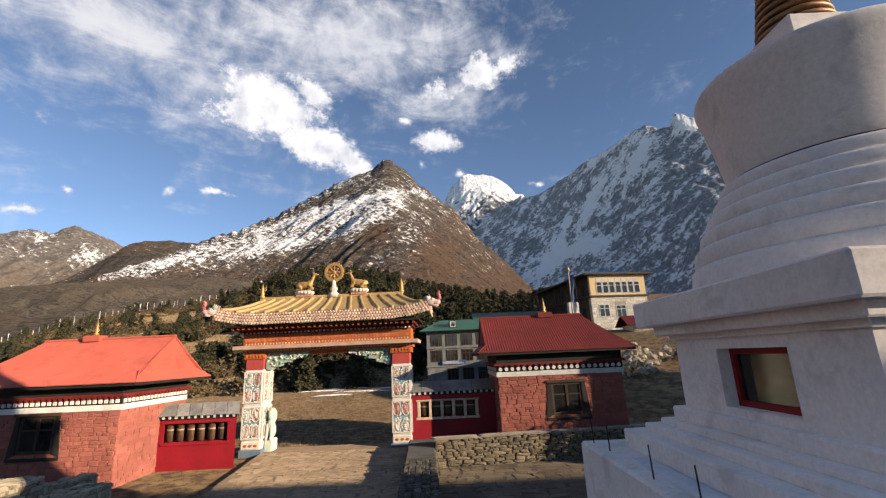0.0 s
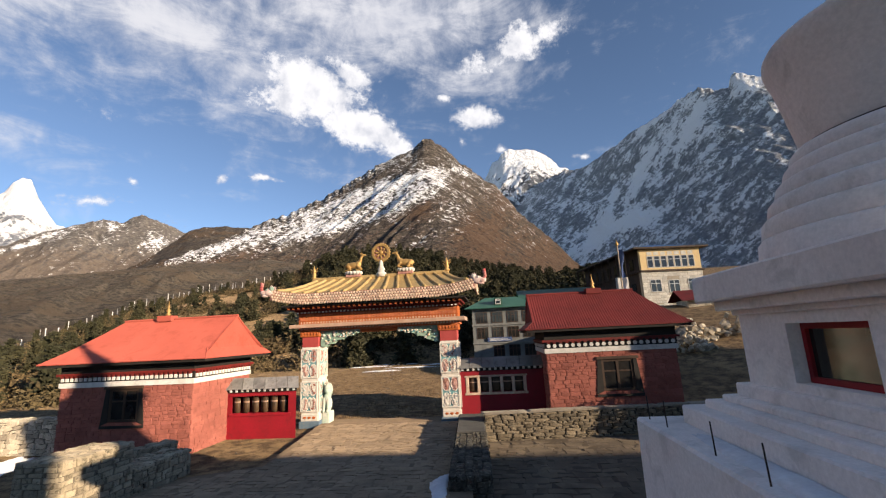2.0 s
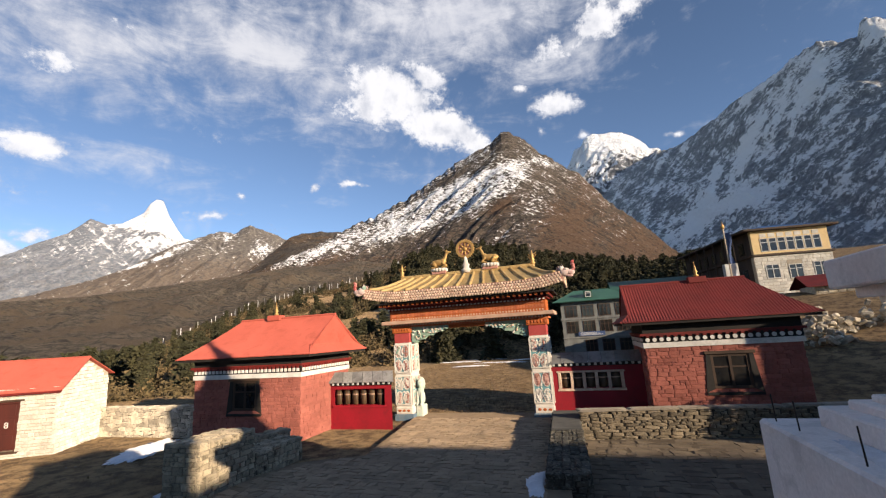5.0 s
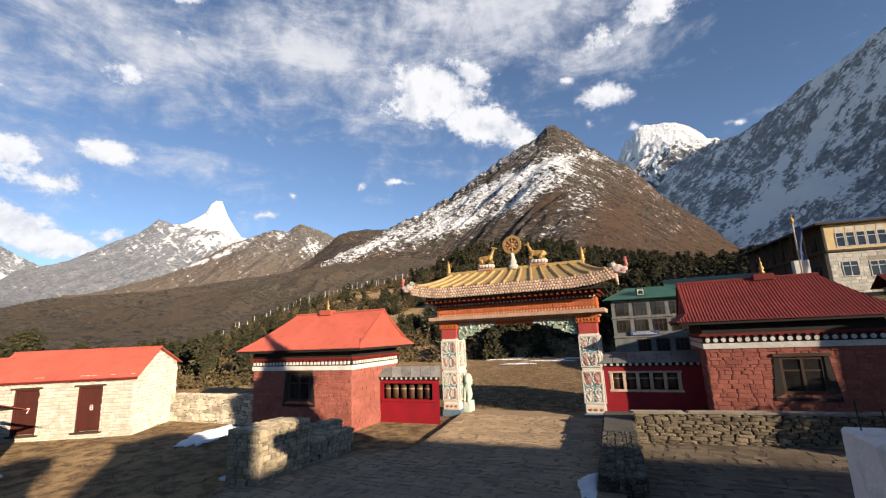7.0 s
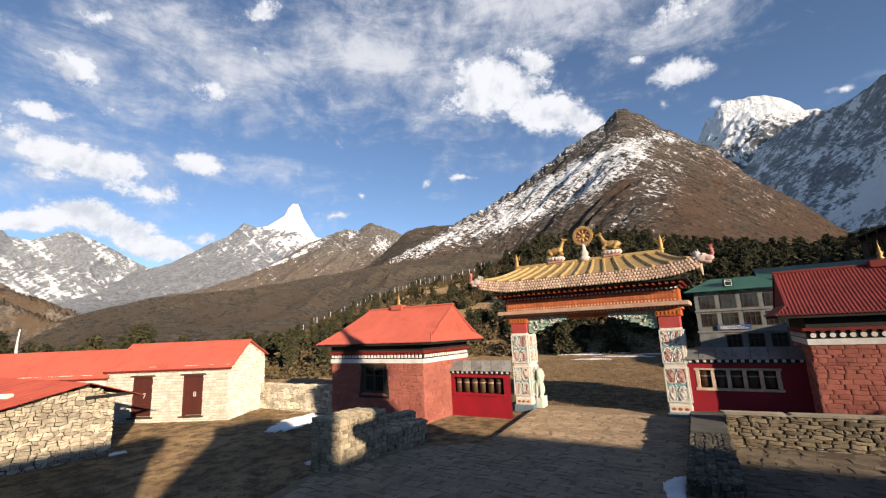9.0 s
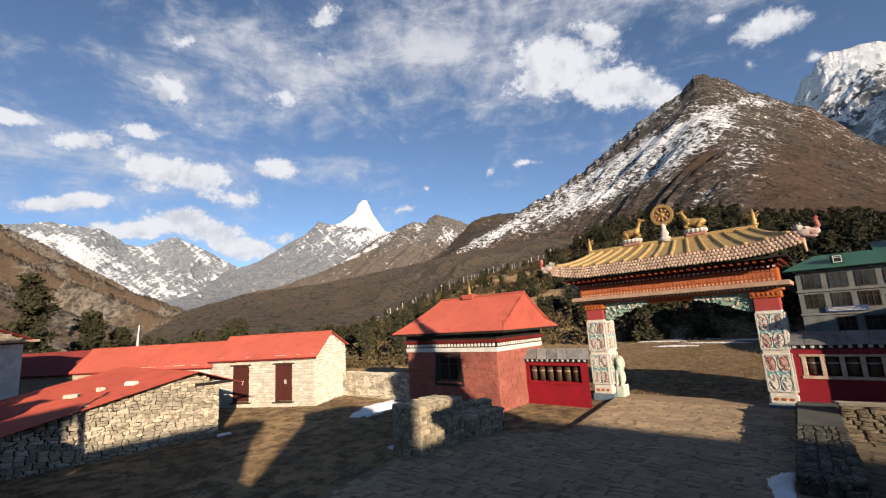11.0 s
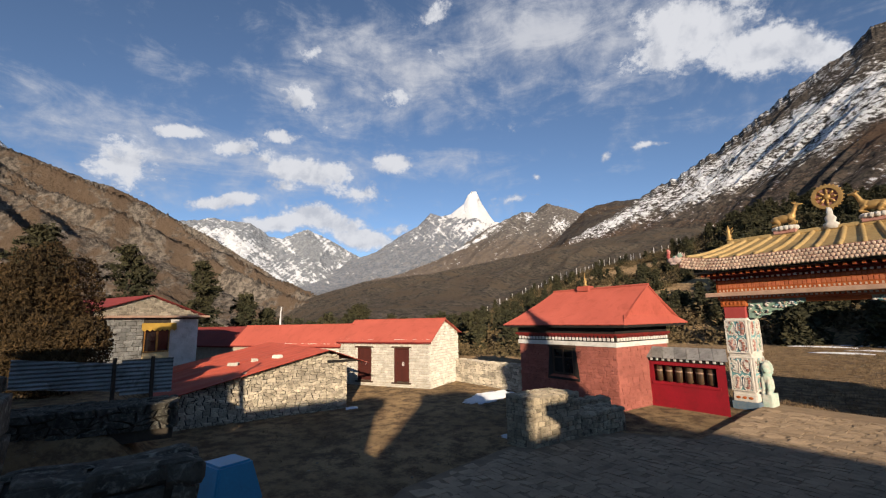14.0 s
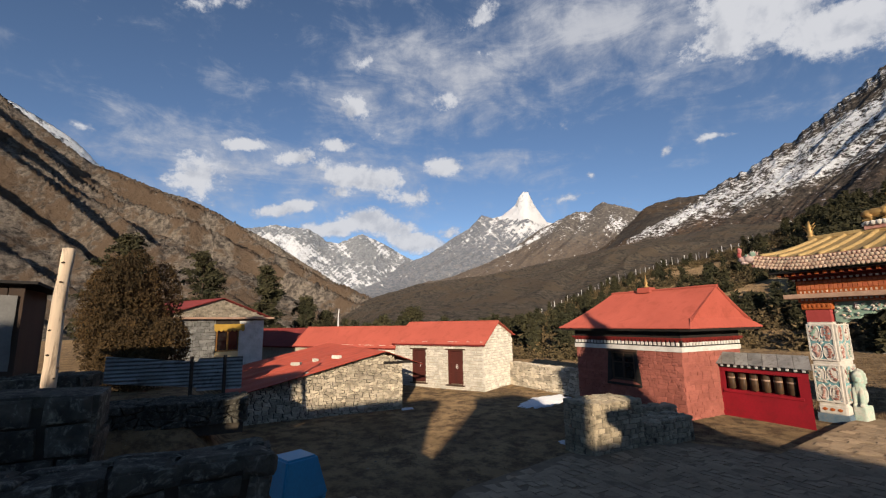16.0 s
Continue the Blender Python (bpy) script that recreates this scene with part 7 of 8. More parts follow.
def post():
    root = thing("wooden_post", pose(-8.36, -2.15, -0.12), "peeled pale tree trunk standing as a post", "post")
    bm = B()
    rnd = random.Random(3)
    prof = []
    for i in range(24):
        prof.append((0.100 - 0.0011 * i + rnd.uniform(-0.006, 0.006), 4.52 * i / 23))
    lathe(bm, prof, 14)
    for v in bm.verts:
        v.co.x += 0.05 * math.sin(v.co.z * 0.9)
        v.co.y += 0.04 * v.co.z / 4.5 + 0.012 * math.sin(v.co.z * 3)
    part("trunk", bm, M["pale_wood"], root, smooth=True)
    for i in range(11):
        z, a = rnd.uniform(1.6, 4.4), rnd.uniform(-1.5, 1.5)
        bm = B()
        ball(bm, (0.05 * math.sin(z * 0.9) + 0.084 * math.cos(a), 0.04 * z / 4.5 + 0.084 * math.sin(a), z), (0.022, 0.026, 0.016), 1)
        part("knot", bm, M["bark"], root)


post()


def tapered(w0, w1, z0, z1):
    bm = B()
    bmesh.ops.create_cube(bm, size=1.0)
    for v in bm.verts:
        w = w1 if v.co.z > 0 else w0
        v.co = Vector((v.co.x * w, v.co.y * w, z1 if v.co.z > 0 else z0))
    bmesh.ops.bevel(bm, geom=bm.edges[:], offset=0.018, segments=2, affect="EDGES")
    return bm


def bin_():
    root = thing("waste_bin", pose(-4.66, 0.56, 1.6, 0, 0, 20), "blue plastic waste bin with a tapered lid", "bin")
    part("body", tapered(0.38, 0.42, 0.0, 0.20), M["blue_plastic"], root)
    part("lid", tapered(0.44, 0.29, 0.19, 0.52), M["blue_plastic"], root)


bin_()


def gabled_house():
    root = thing("stone_house", pose(-27.4, -2.7, -0.1, 0, 0, 27), "gabled stone house with a yellow curtained window", "house")
    W, D, ze, za = 5.80, 8.0, 3.87, 4.95
    # local: x runs away from the yard as -x, y along the front
    wy0, wy1, wz0, wz1 = 2.90, 4.30, 1.9, 3.25
    bm = B()
    bx(bm, -0.35, 0, 0, wy0, 0, ze)
    bx(bm, -0.35, 0, wy1, W, 0, ze)
    bx(bm, -0.35, 0, wy0, wy1, 0, wz0)
    bx(bm, -0.35, 0, wy0, wy1, wz1, ze)
    part("front_wall", bm, M["mortar"], root)
    masonry_joined(root, "stonework", "stone_grey", pose(0, 0, 0, 0, 0, 90), 2.85, ze, 0.18, 0.36, 141, proud=0.03)
    part("plaster", bx(B(), -0.02, 0.02, wy1 - 0.05, W + 0.01, 0.0, ze - 0.2), M["white_paint"], root, "whitewashed plaster strip")
    part("yellow_panel", bx(B(), -0.02, 0.018, wy0 - 0.02, wy1 - 0.04, 0.3, wz0), M["yellow_plaster"], root)
    part("side_wall", bx(B(), -D, -0.35, 0, 0.35, 0, ze), M["mortar"], root)
    part("side_wall", bx(B(), -D, -0.35, W - 0.35, W, 0, ze), M["white_paint"], root)
    part("back_wall", bx(B(), -D, -D + 0.35, 0.35, W - 0.35, 0, ze), M["mortar"], root)
    part("gable", slab(B(), [(-0.05, -0.1, ze), (-0.05, W + 0.1, ze), (-0.05, W / 2 + 0.25, za - 0.05)], 0.3, (-1, 0, 0)), M["mortar_pale"], root)
    top = lambda y: (za - ze - 0.05) * (1 - abs(y - W / 2 - 0.25) / (W / 2 + 0.1))
    masonry_joined(root, "stonework", "rubble", pose(-0.05, 0, ze, 0, 0, 90), W, za - ze, 0.10, 0.2, 143, proud=0.03, top=top)
    part("eave_board", bx(B(), -0.25, 0.30, -0.35, W + 0.55, ze - 0.12, ze + 0.0, 0.02), M["board_paint"], root, "weathered eave board")
    fr = B()
    for y in (wy0, (wy0 + wy1) / 2 - 0.04, wy1 - 0.08):
        bx(fr, -0.12, -0.02, y, y + 0.08, wz0, wz1)
    bx(fr, -0.12, -0.02, wy0, wy1, wz0, wz0 + 0.08)
    bx(fr, -0.12, -0.02, wy0, wy1, wz1 - 0.08, wz1)
    win = part("window", fr, M["ochre_wood"], root, "ochre painted window frame")
    part("pane", bx(B(), -0.09, -0.08, wy0 + 0.03, wy1 - 0.03, wz0 + 0.03, wz1 - 0.03), M["glass"], win)
    for i in range(7):
        y = wy0 - 0.2 + (wy1 - wy0 + 0.4) * i / 7
        w = (wy1 - wy0 + 0.4) / 7
        part("curtain", slab(B(), [(0.10, y, wz1 + 0.22), (0.10, y + w, wz1 + 0.22), (0.16, y + w, wz1 - 0.12), (0.18, y + w / 2, wz1 - 0.22), (0.16, y, wz1 - 0.12)], 0.012, (1, 0, 0)), M["cloth_yellow"], win, "yellow cloth valance")
    bx_y = W / 2 + 0.25
    for sgn in (-1, 1):
        ye = -0.4 if sgn < 0 else W + 0.55
        grid = [[(-D - 0.3 + (D + 0.42) * i / 6, ye + (bx_y - ye) * s, ze - 0.02 + (za - ze + 0.06) * s) for s in (0, 1)] for i in range(7)]
        if sgn > 0:
            grid.reverse()
        sheet("roof", root, "red_sheet_dark", grid, "dull red metal roof", 0.04)


gabled_house()


def shed():
    root = thing("shed", pose(-11.2, -3.4, 0.2, 0, 0, 0), "dark plank shed with a grey tarpaulin", "shed")
    for i in range(14):
        y = -3.3 + 0.24 * i
        part("plank", bx(B(), -0.03, 0.0, y, y + 0.225, 0.4, 3.9, 0.004), M["brown_wood"], root)
    part("side_wall", bx(B(), -1.3, -0.04, -0.02, 0.02, 0.4, 3.8), M["brown_wood"], root)
    part("side_wall", bx(B(), -1.3, -0.04, -3.34, -3.30, 0.4, 3.8), M["brown_wood"], root)
    part("back_wall", bx(B(), -1.34, -1.3, -3.34, 0.02, 0.0, 3.7), M["brown_wood"], root)
    part("roof", slab(B(), [(0.3, -3.7, 4.02), (0.3, 0.30, 3.92), (-1.5, 0.30, 3.82), (-1.5, -3.7, 3.9)], 0.05), M["black_wood"], root, "flat dark roof")
    g = B()
    rows = []
    for i in range(9):
        rows.append([g.verts.new((0.05 + 0.05 * math.sin(j * 1.3 + i) * (i / 8), -1.95 + 0.24 * j, 3.75 - 0.17 * i - 0.01 * j)) for j in range(9)])
    for a, b in zip(rows, rows[1:]):
        for j in range(8):
            g.faces.new((a[j], b[j], b[j + 1], a[j + 1]))
    part("tarpaulin", g, M["grey_frame"], root, "grey white tarpaulin", True)
    part("stone_base", bx(B(), -1.4, 0.08, -3.5, 0.2, -0.5, 0.42, 0.02), M["stone_old"], root)


shed()

for pts, sd, lab in (([(-15.1, 10.5), (-16.5, 12.6), (-16.5, 14.2), (-15.2, 13.9), (-14.3, 11.4)], 4, "flat patch of old snow by the yard wall"),
                     ([(-1.54, 9.5), (-1.26, 9.5), (-1.32, 11.35), (-1.62, 11.0), (-1.75, 10.6)], 6, "small patch of old snow beside the parapet"),
                     ([(0.95, 5.6), (1.7, 5.4), (1.74, 7.0), (1.25, 6.7)], 7, "old snow at the foot of the stupa"),
                     ([(-10.45, 8.6), (-10.0, 8.5), (-10.05, 9.0), (-10.4, 9.1)], 8, "scrap of old snow beside the pier"),
                     ([(-17.2, 6.6), (-16.9, 6.5), (-16.9, 7.0), (-17.2, 7.1)], 9, "scrap of old snow by the hut")):
    drift("snow_patch", pose(0, 0, -0.10 if sd in (4, 8, 9) else (-0.005 if sd == 6 else -0.29)), pts, 0.05, sd, lab)
for k, (x, y, w) in enumerate(((-15.5, 54.0, 3.0), (-12.0, 46.5, 2.2), (-9.6, 50.5, 3.4), (-7.0, 54.5, 2.6), (-3.6, 51.5, 2.4), (-13.0, 57.5, 3.2), (-0.5, 46.0, 1.8))):
    drift("snow_patch", pose(x, y, float(land(x, y)) - 0.02, 0, 0, 8 * math.sin(k * 2.1)), [(-w, -0.25), (0, -0.5), (w, -0.1), (w * 0.9, 0.35), (0, 0.55), (-w * 0.8, 0.3)], 0.10, 60 + k, "thin strip of old snow across the brown field")


# ---- plants ----
def leaf_cloud(pts, size, rnd, k=3, flat=0.5):
    """Small pointed leaves about each of the points: vertices and faces."""
    n = len(pts) * k
    P = np.repeat(np.asarray(pts, float), k, axis=0) + rnd.normal(0, size * 0.5, (n, 3))
    d1 = rnd.normal(0, 1, (n, 3))
    d1[:, 2] *= flat
    d1 /= np.linalg.norm(d1, axis=1, keepdims=True)
    d2 = np.cross(d1, rnd.normal(0, 1, (n, 3)))
    d2 /= np.linalg.norm(d2, axis=1, keepdims=True) + 1e-9
    s = size * rnd.uniform(0.6, 1.5, (n, 1))
    V = np.stack([P - d2 * s * 0.45, P + d2 * s * 0.45, P + d1 * s * 1.3], 1).reshape(-1, 3)
    F = np.arange(3 * n).reshape(-1, 3)
    return V, F


def conifer_points(h, r, rnd, whorls, per, droop=0.25, bare=0.12):
    """Points along the boughs of a conifer: tiers of uneven boughs, with gaps."""
    pts, boughs = [], []
    for i in range(whorls):
        f = bare + (1 - bare) * i / whorls
        z = h * f
        L = r * (1 - f) ** 0.75 * rnd.uniform(0.6, 1.15) + 0.05 * r
        for b in range(rnd.integers(3, 6)):
            a = rnd.uniform(0, 2 * np.pi)
            l = L * rnd.uniform(0.55, 1.15)
            e = np.array([l * np.cos(a), l * np.sin(a), -droop * l + 0.15 * l * rnd.uniform(0, 1)])
            boughs.append((np.array([0, 0, z]), np.array([0, 0, z]) + e))
            t = rnd.uniform(0.25, 1.0, per)
            pts += list(np.array([0, 0, z]) + t[:, None] * e + rnd.normal(0, 0.07 * r, (per, 3)) * np.array([1, 1, 0.6]))
    return pts, boughs


def conifer(x, y, h, r, seed, label, mname="needle", size=0.16):
    rnd = np.random.default_rng(seed)
    z = float(land(x, y))
    root = thing("conifer_tree", pose(x, y, z - 0.1), label, "tree", "conifers beyond the houses")
    pts, boughs = conifer_points(h, r * 1.35, rnd, 12, 34, 0.12)
    bm = rod(B(), (0, 0, 0), (0, 0, h * 0.96), 0.045 * h ** 0.8, 0.01, 8)
    for a, b in boughs:
        rod(bm, a, b, 0.03, 0.008, 4)
    part("trunk", bm, M["bark"], root)
    V, F = leaf_cloud(pts, size, rnd, 5)
    hang("crown", raw("crown", V.tolist(), F.tolist()), M[mname], root, "dark green needles")


conifer(-46.5, 4.0, 9.6, 2.6, 201, "tall dark conifer with tiered boughs behind the house", size=0.20)
conifer(-44.0, -1.45, 9.3, 2.6, 202, "dark conifer with ragged boughs behind the house", size=0.20)
conifer(-50.5, 8.6, 6.6, 2.4, 203, "small dark conifer beyond the red roofs", size=0.20)
conifer(-40.5, -6.5, 9.6, 3.2, 206, "dark conifer standing behind the juniper", size=0.20)
conifer(-52.0, 11.2, 5.0, 2.0, 207, "low dark conifer beyond the red roofs", size=0.20)
conifer(-55.0, 23.3, 5.6, 3.4, 204, "spreading conifer beyond the guest rooms", size=0.20)


def juniper(x, y, w, h, seed, label, z=None, mname="juniper", n=5200, size=0.11):
    """A dense rounded bush made of upright sprays."""
    rnd = np.random.default_rng(seed)
    z = float(land(x, y)) if z is None else z
    root = thing("juniper_bush", pose(x, y, z - 0.1), label, "bush")
    bm = B()
    lobes = [(rnd.uniform(-0.5, 0.5) * w, rnd.uniform(-0.5, 0.5) * w, h * rnd.uniform(0.45, 0.95)) for _ in range(9)] + [(0, 0, h)]
    pts = []
    for lx, ly, lh in lobes:
        rod(bm, (0, 0, 0), (lx * 0.8, ly * 0.8, lh * 0.7), 0.09, 0.02, 6)
        m = n // len(lobes)
        t = rnd.beta(2.0, 1.6, m)
        a = rnd.uniform(0, 2 * np.pi, m)
        rad = 0.36 * w * np.sqrt(rnd.uniform(0.25, 1, m)) * np.sin(np.pi * np.clip(0.12 + 0.86 * t, 0, 1)) ** 0.6
        pts += list(np.stack([lx * (0.4 + 0.6 * t) + rad * np.cos(a), ly * (0.4 + 0.6 * t) + rad * np.sin(a), lh * t + 0.1], -1))
    part("trunk", bm, M["bark"], root)
    V, F = leaf_cloud(pts, size, rnd, 4, 1.6)
    hang("crown", raw("crown", V.tolist(), F.tolist()), M[mname], root, "brown green sprays")


juniper(-20.4, -2.95, 2.9, 5.2, 211, "dense brown green juniper bush beside the house", n=26000, size=0.055)
# out of view; added to throw a rounded shadow on the brick house
juniper(11.0, 12.9, 1.7, 3.4, 212, "rounded bush hidden by the stupa, added for its shadow", n=3500)


def woods():
    """The scrub and dark trees of the hillside, more than one could count."""
    rnd = np.random.default_rng(77)
    V, F, Vs, Fs, o, os = [], [], [], [], 0, 0
    crowns = []
    for k in range(7):
        r = np.random.default_rng(300 + k)
        pts, _ = conifer_points(4.6, 1.7, r, 8, 7, 0.2, 0.08)
        crowns.append(leaf_cloud(pts, 0.34, r, 3))
    bush = []
    for k in range(6):
        r = np.random.default_rng(340 + k)
        p = r.normal(0, 1, (110, 3)) * np.array([0.8, 0.8, 0.45])
        p[:, 2] = np.abs(p[:, 2])
        bush.append(leaf_cloud(p, 0.20, r, 3))
    count = 0
    while count < 2600:
        az, r = (rnd.uniform(-16, 30) if rnd.random() < 0.5 else rnd.uniform(26, 76)), rnd.uniform(40, 195)
        a = math.radians(az)
        x, y = -r * math.sin(a), r * math.cos(a)
        open_field = -14 < az < 33 and r < 62 + 5 * math.sin(az)
        if open_field or (az < -6 and r < 75) or (az > 50 and r > 120):
            continue
        if vnoise(np.array([x * 0.05]), np.array([y * 0.05]))[0] < 0.33 and az > 22:
            continue
        count += 1
        z = float(land(x, y)) - 0.1
        tree = rnd.random() < (0.7 if az < 24 else (0.34 if r < 105 else 0.14))
        c = crowns[rnd.integers(7)] if tree else bush[rnd.integers(6)]
        s = rnd.uniform(0.6, 1.15) * (1.0 if tree else 1.5) * (1.15 if az < 26 else 0.85)
        t = rnd.uniform(0, 6.28)
        R = np.array([[math.cos(t), -math.sin(t), 0], [math.sin(t), math.cos(t), 0], [0, 0, 1]])
        P = c[0] @ R.T * s + np.array([x, y, z])
        if tree:
            V.append(P)
            F.append(c[1] + o)
            o += len(P)
        else:
            Vs.append(P)
            Fs.append(c[1] + os)
            os += len(P)
    tagged(hang("woods", raw("woods", np.concatenate(V).tolist(), np.concatenate(F).tolist()), M["needle"]), "dark conifer wood on the lower hillside", "trees", kind="stuff")
    tagged(hang("scrub", raw("scrub", np.concatenate(Vs).tolist(), np.concatenate(Fs).tolist()), M["scrub"]), "brown and olive scrub on the hillside", "bushes", kind="stuff")


woods()


# ---- prayer flags on the ridge ----
def flag_pole(m, h, cloth):
    root = thing("flag_pole", m, "thin pole with a long faded prayer flag", "flag pole", "flag poles on the ridge")
    part("pole", rod(B(), (0, 0, -0.5), (0, 0, h), 0.05, 0.03, 6), M["brown_wood"], root)
    bm = B()
    cols = [[bm.verts.new((0.04 + 0.26 * i / 3, 0.06 * math.sin(i * 1.7 + j), h - 0.15 - (h * 0.72) * j / 6)) for j in range(7)] for i in range(4)]
    for a, b in zip(cols, cols[1:]):
        for j in range(6):
            bm.faces.new((a[j], b[j], b[j + 1], a[j + 1]))
    part("flag", bm, M[cloth], root, smooth=True)
    return root


rf = random.Random(9)
flag_pole(pose(-43.7, 10.65, 0.0, 0, 0, 200), 4.9, "cloth_white")
az = 52.0
while az > 26.5:
    r = 186.0
    x, y = -r * math.sin(radians(az)), r * math.cos(radians(az))
    flag_pole(pose(x, y, float(land(x, y)), 0, 0, rf.uniform(0, 360)), rf.uniform(2.4, 3.9), rf.choice(["cloth_white"] * 5 + ["cloth_yellow"]))
    az -= rf.uniform(0.35, 0.85)


# ---- lodges beyond the gate ----
def pane_window(root, x, z, w, h, y=0.0, bars=2, label="dark window with a white frame", mname="white_paint"):
    t = 0.07
    win = part("window", frame_ring(B(), x - w / 2, x + w / 2, z, z + h, t, y - 0.06, y + 0.02), M[mname], root, label)
    for i in range(1, bars):
        a = x - w / 2 + (w - t) * i / bars
        part("mullion", bx(B(), a, a + t, y - 0.058, y + 0.018, z + t - 0.01, z + h - t + 0.01), M[mname], win)
    part("transom", bx(B(), x - w / 2 + t - 0.01, x + w / 2 - t + 0.01, y - 0.045, y + 0.015, z + h * 0.66, z + h * 0.66 + 0.06), M[mname], win)
    part("pane", bx(B(), x - w / 2 + 0.05, x + w / 2 - 0.05, y - 0.02, y + 0.0, z + 0.05, z + h - 0.05), M["glass"], win)
    return win


def lodge():
    root = thing("lodge", pose(17.45, 51.9, 0.5, 0, 0, 8.6), "stone lodge with a yellow glazed top storey", "house")
    W, D, z1, z2 = 7.3, 17.5, 9.0, 11.5
    part("stone_storey", bx(B(), 0, W, 0.05, 0.6, -1.0, z1), M["mortar_pale"], root)
    part("side_storey", bx(B(), 0.02, W - 0.02, 0.6, D, -1.0, z1), M["brown_wood"], root, "dark timber side wall")
    masonry_joined(root, "stonework", "stone_beige", pose(0, 0.05, 4.0), W, z1 - 4.0, 0.28, 0.5, 151, holes=[(0.9, 2.2, 2.5, 3.9), (3.0, 4.4, 2.4, 4.0), (5.4, 6.6, 2.5, 3.9), (0.9, 2.2, -0.2, 1.0), (3.2, 4.6, -0.2, 1.2), (5.4, 6.6, 0, 1.2)], joint=0.03, proud=0.03, label="pale squared stonework")
    part("top_storey", bx(B(), 0.05, W - 0.05, 0.0, 0.4, z1, z2), M["yellow_plaster"], root, "yellow painted top storey")
    part("rear_storey", bx(B(), 0.05, W - 0.05, 0.4, D, z1, z2), M["brown_wood"], root, "dark boarded rear storey")
    part("storey_band", bx(B(), -0.2, W + 0.2, -0.22, D, z1 - 0.14, z1 + 0.06, 0.02), M["brown_wood"], root)
    for i in range(7):
        pane_window(root, 1.2 + 0.82 * i, z1 + 0.30, 0.74, 1.40, -0.002, 1)
        part("fanlight", bx(B(), 0.90 + 0.82 * i, 1.50 + 0.82 * i, -0.03, 0.02, z1 + 1.80, z1 + 2.20, 0.01), M["white_paint"], root, "white painted upper light")
    for x, zz in ((1.55, 6.5), (3.7, 6.4), (6.0, 6.5), (1.55, 3.6), (3.9, 3.5), (6.0, 3.6)):
        pane_window(root, x, zz, 1.3, 1.45, 0.02, 2, "dark window with a brown frame" if x < 2 else "")
    part("eave", bx(B(), -0.9, W + 0.7, -0.7, D + 0.5, z2, z2 + 0.2, 0.02), M["brown_wood"], root, "dark timber eave")
    bm = slab(B(), [(-0.6, -0.5, z2 + 0.2), (W + 0.5, -0.5, z2 + 0.2), (W / 2 + 0.8, 3.0, z2 + 1.05), (W / 2 - 0.8, 3.0, z2 + 1.05)], 0.05)
    slab(bm, [(-0.6, -0.5, z2 + 0.2), (W / 2 - 0.8, 3.0, z2 + 1.05), (W / 2 - 0.8, D - 3, z2 + 1.05), (-0.6, D + 0.3, z2 + 0.2)], 0.05)
    slab(bm, [(W + 0.5, -0.5, z2 + 0.2), (W + 0.5, D + 0.3, z2 + 0.2), (W / 2 + 0.8, D - 3, z2 + 1.05), (W / 2 + 0.8, 3.0, z2 + 1.05)], 0.05)
    part("roof", bm, M["blue_sheet"], root, "blue sheet metal roof")
    for k in range(7):
        y = 1.6 + 2.2 * k
        for zz in (6.4, 9.3):
            bm = bx(B(), -0.04, 0.04, y, y + 1.0, zz, zz + 1.3, 0.01)
            part("side_window", bm, M["glass"], root)
    part("side_balcony", bx(B(), -1.3, 0.0, 1.0, D, 6.0, 6.12, 0.01), M["brown_wood"], root)
    for k in range(8):
        part("balcony_post", bx(B(), -1.3, -1.18, 1.0 + 2.3 * k, 1.12 + 2.3 * k, 0.0, z2, 0.01), M["brown_wood"], root)
    part("porch_wall", bx(B(), -2.6, -1.35, 0.6, 1.2, 3.0, 8.4), M["white_paint"], root)


lodge()


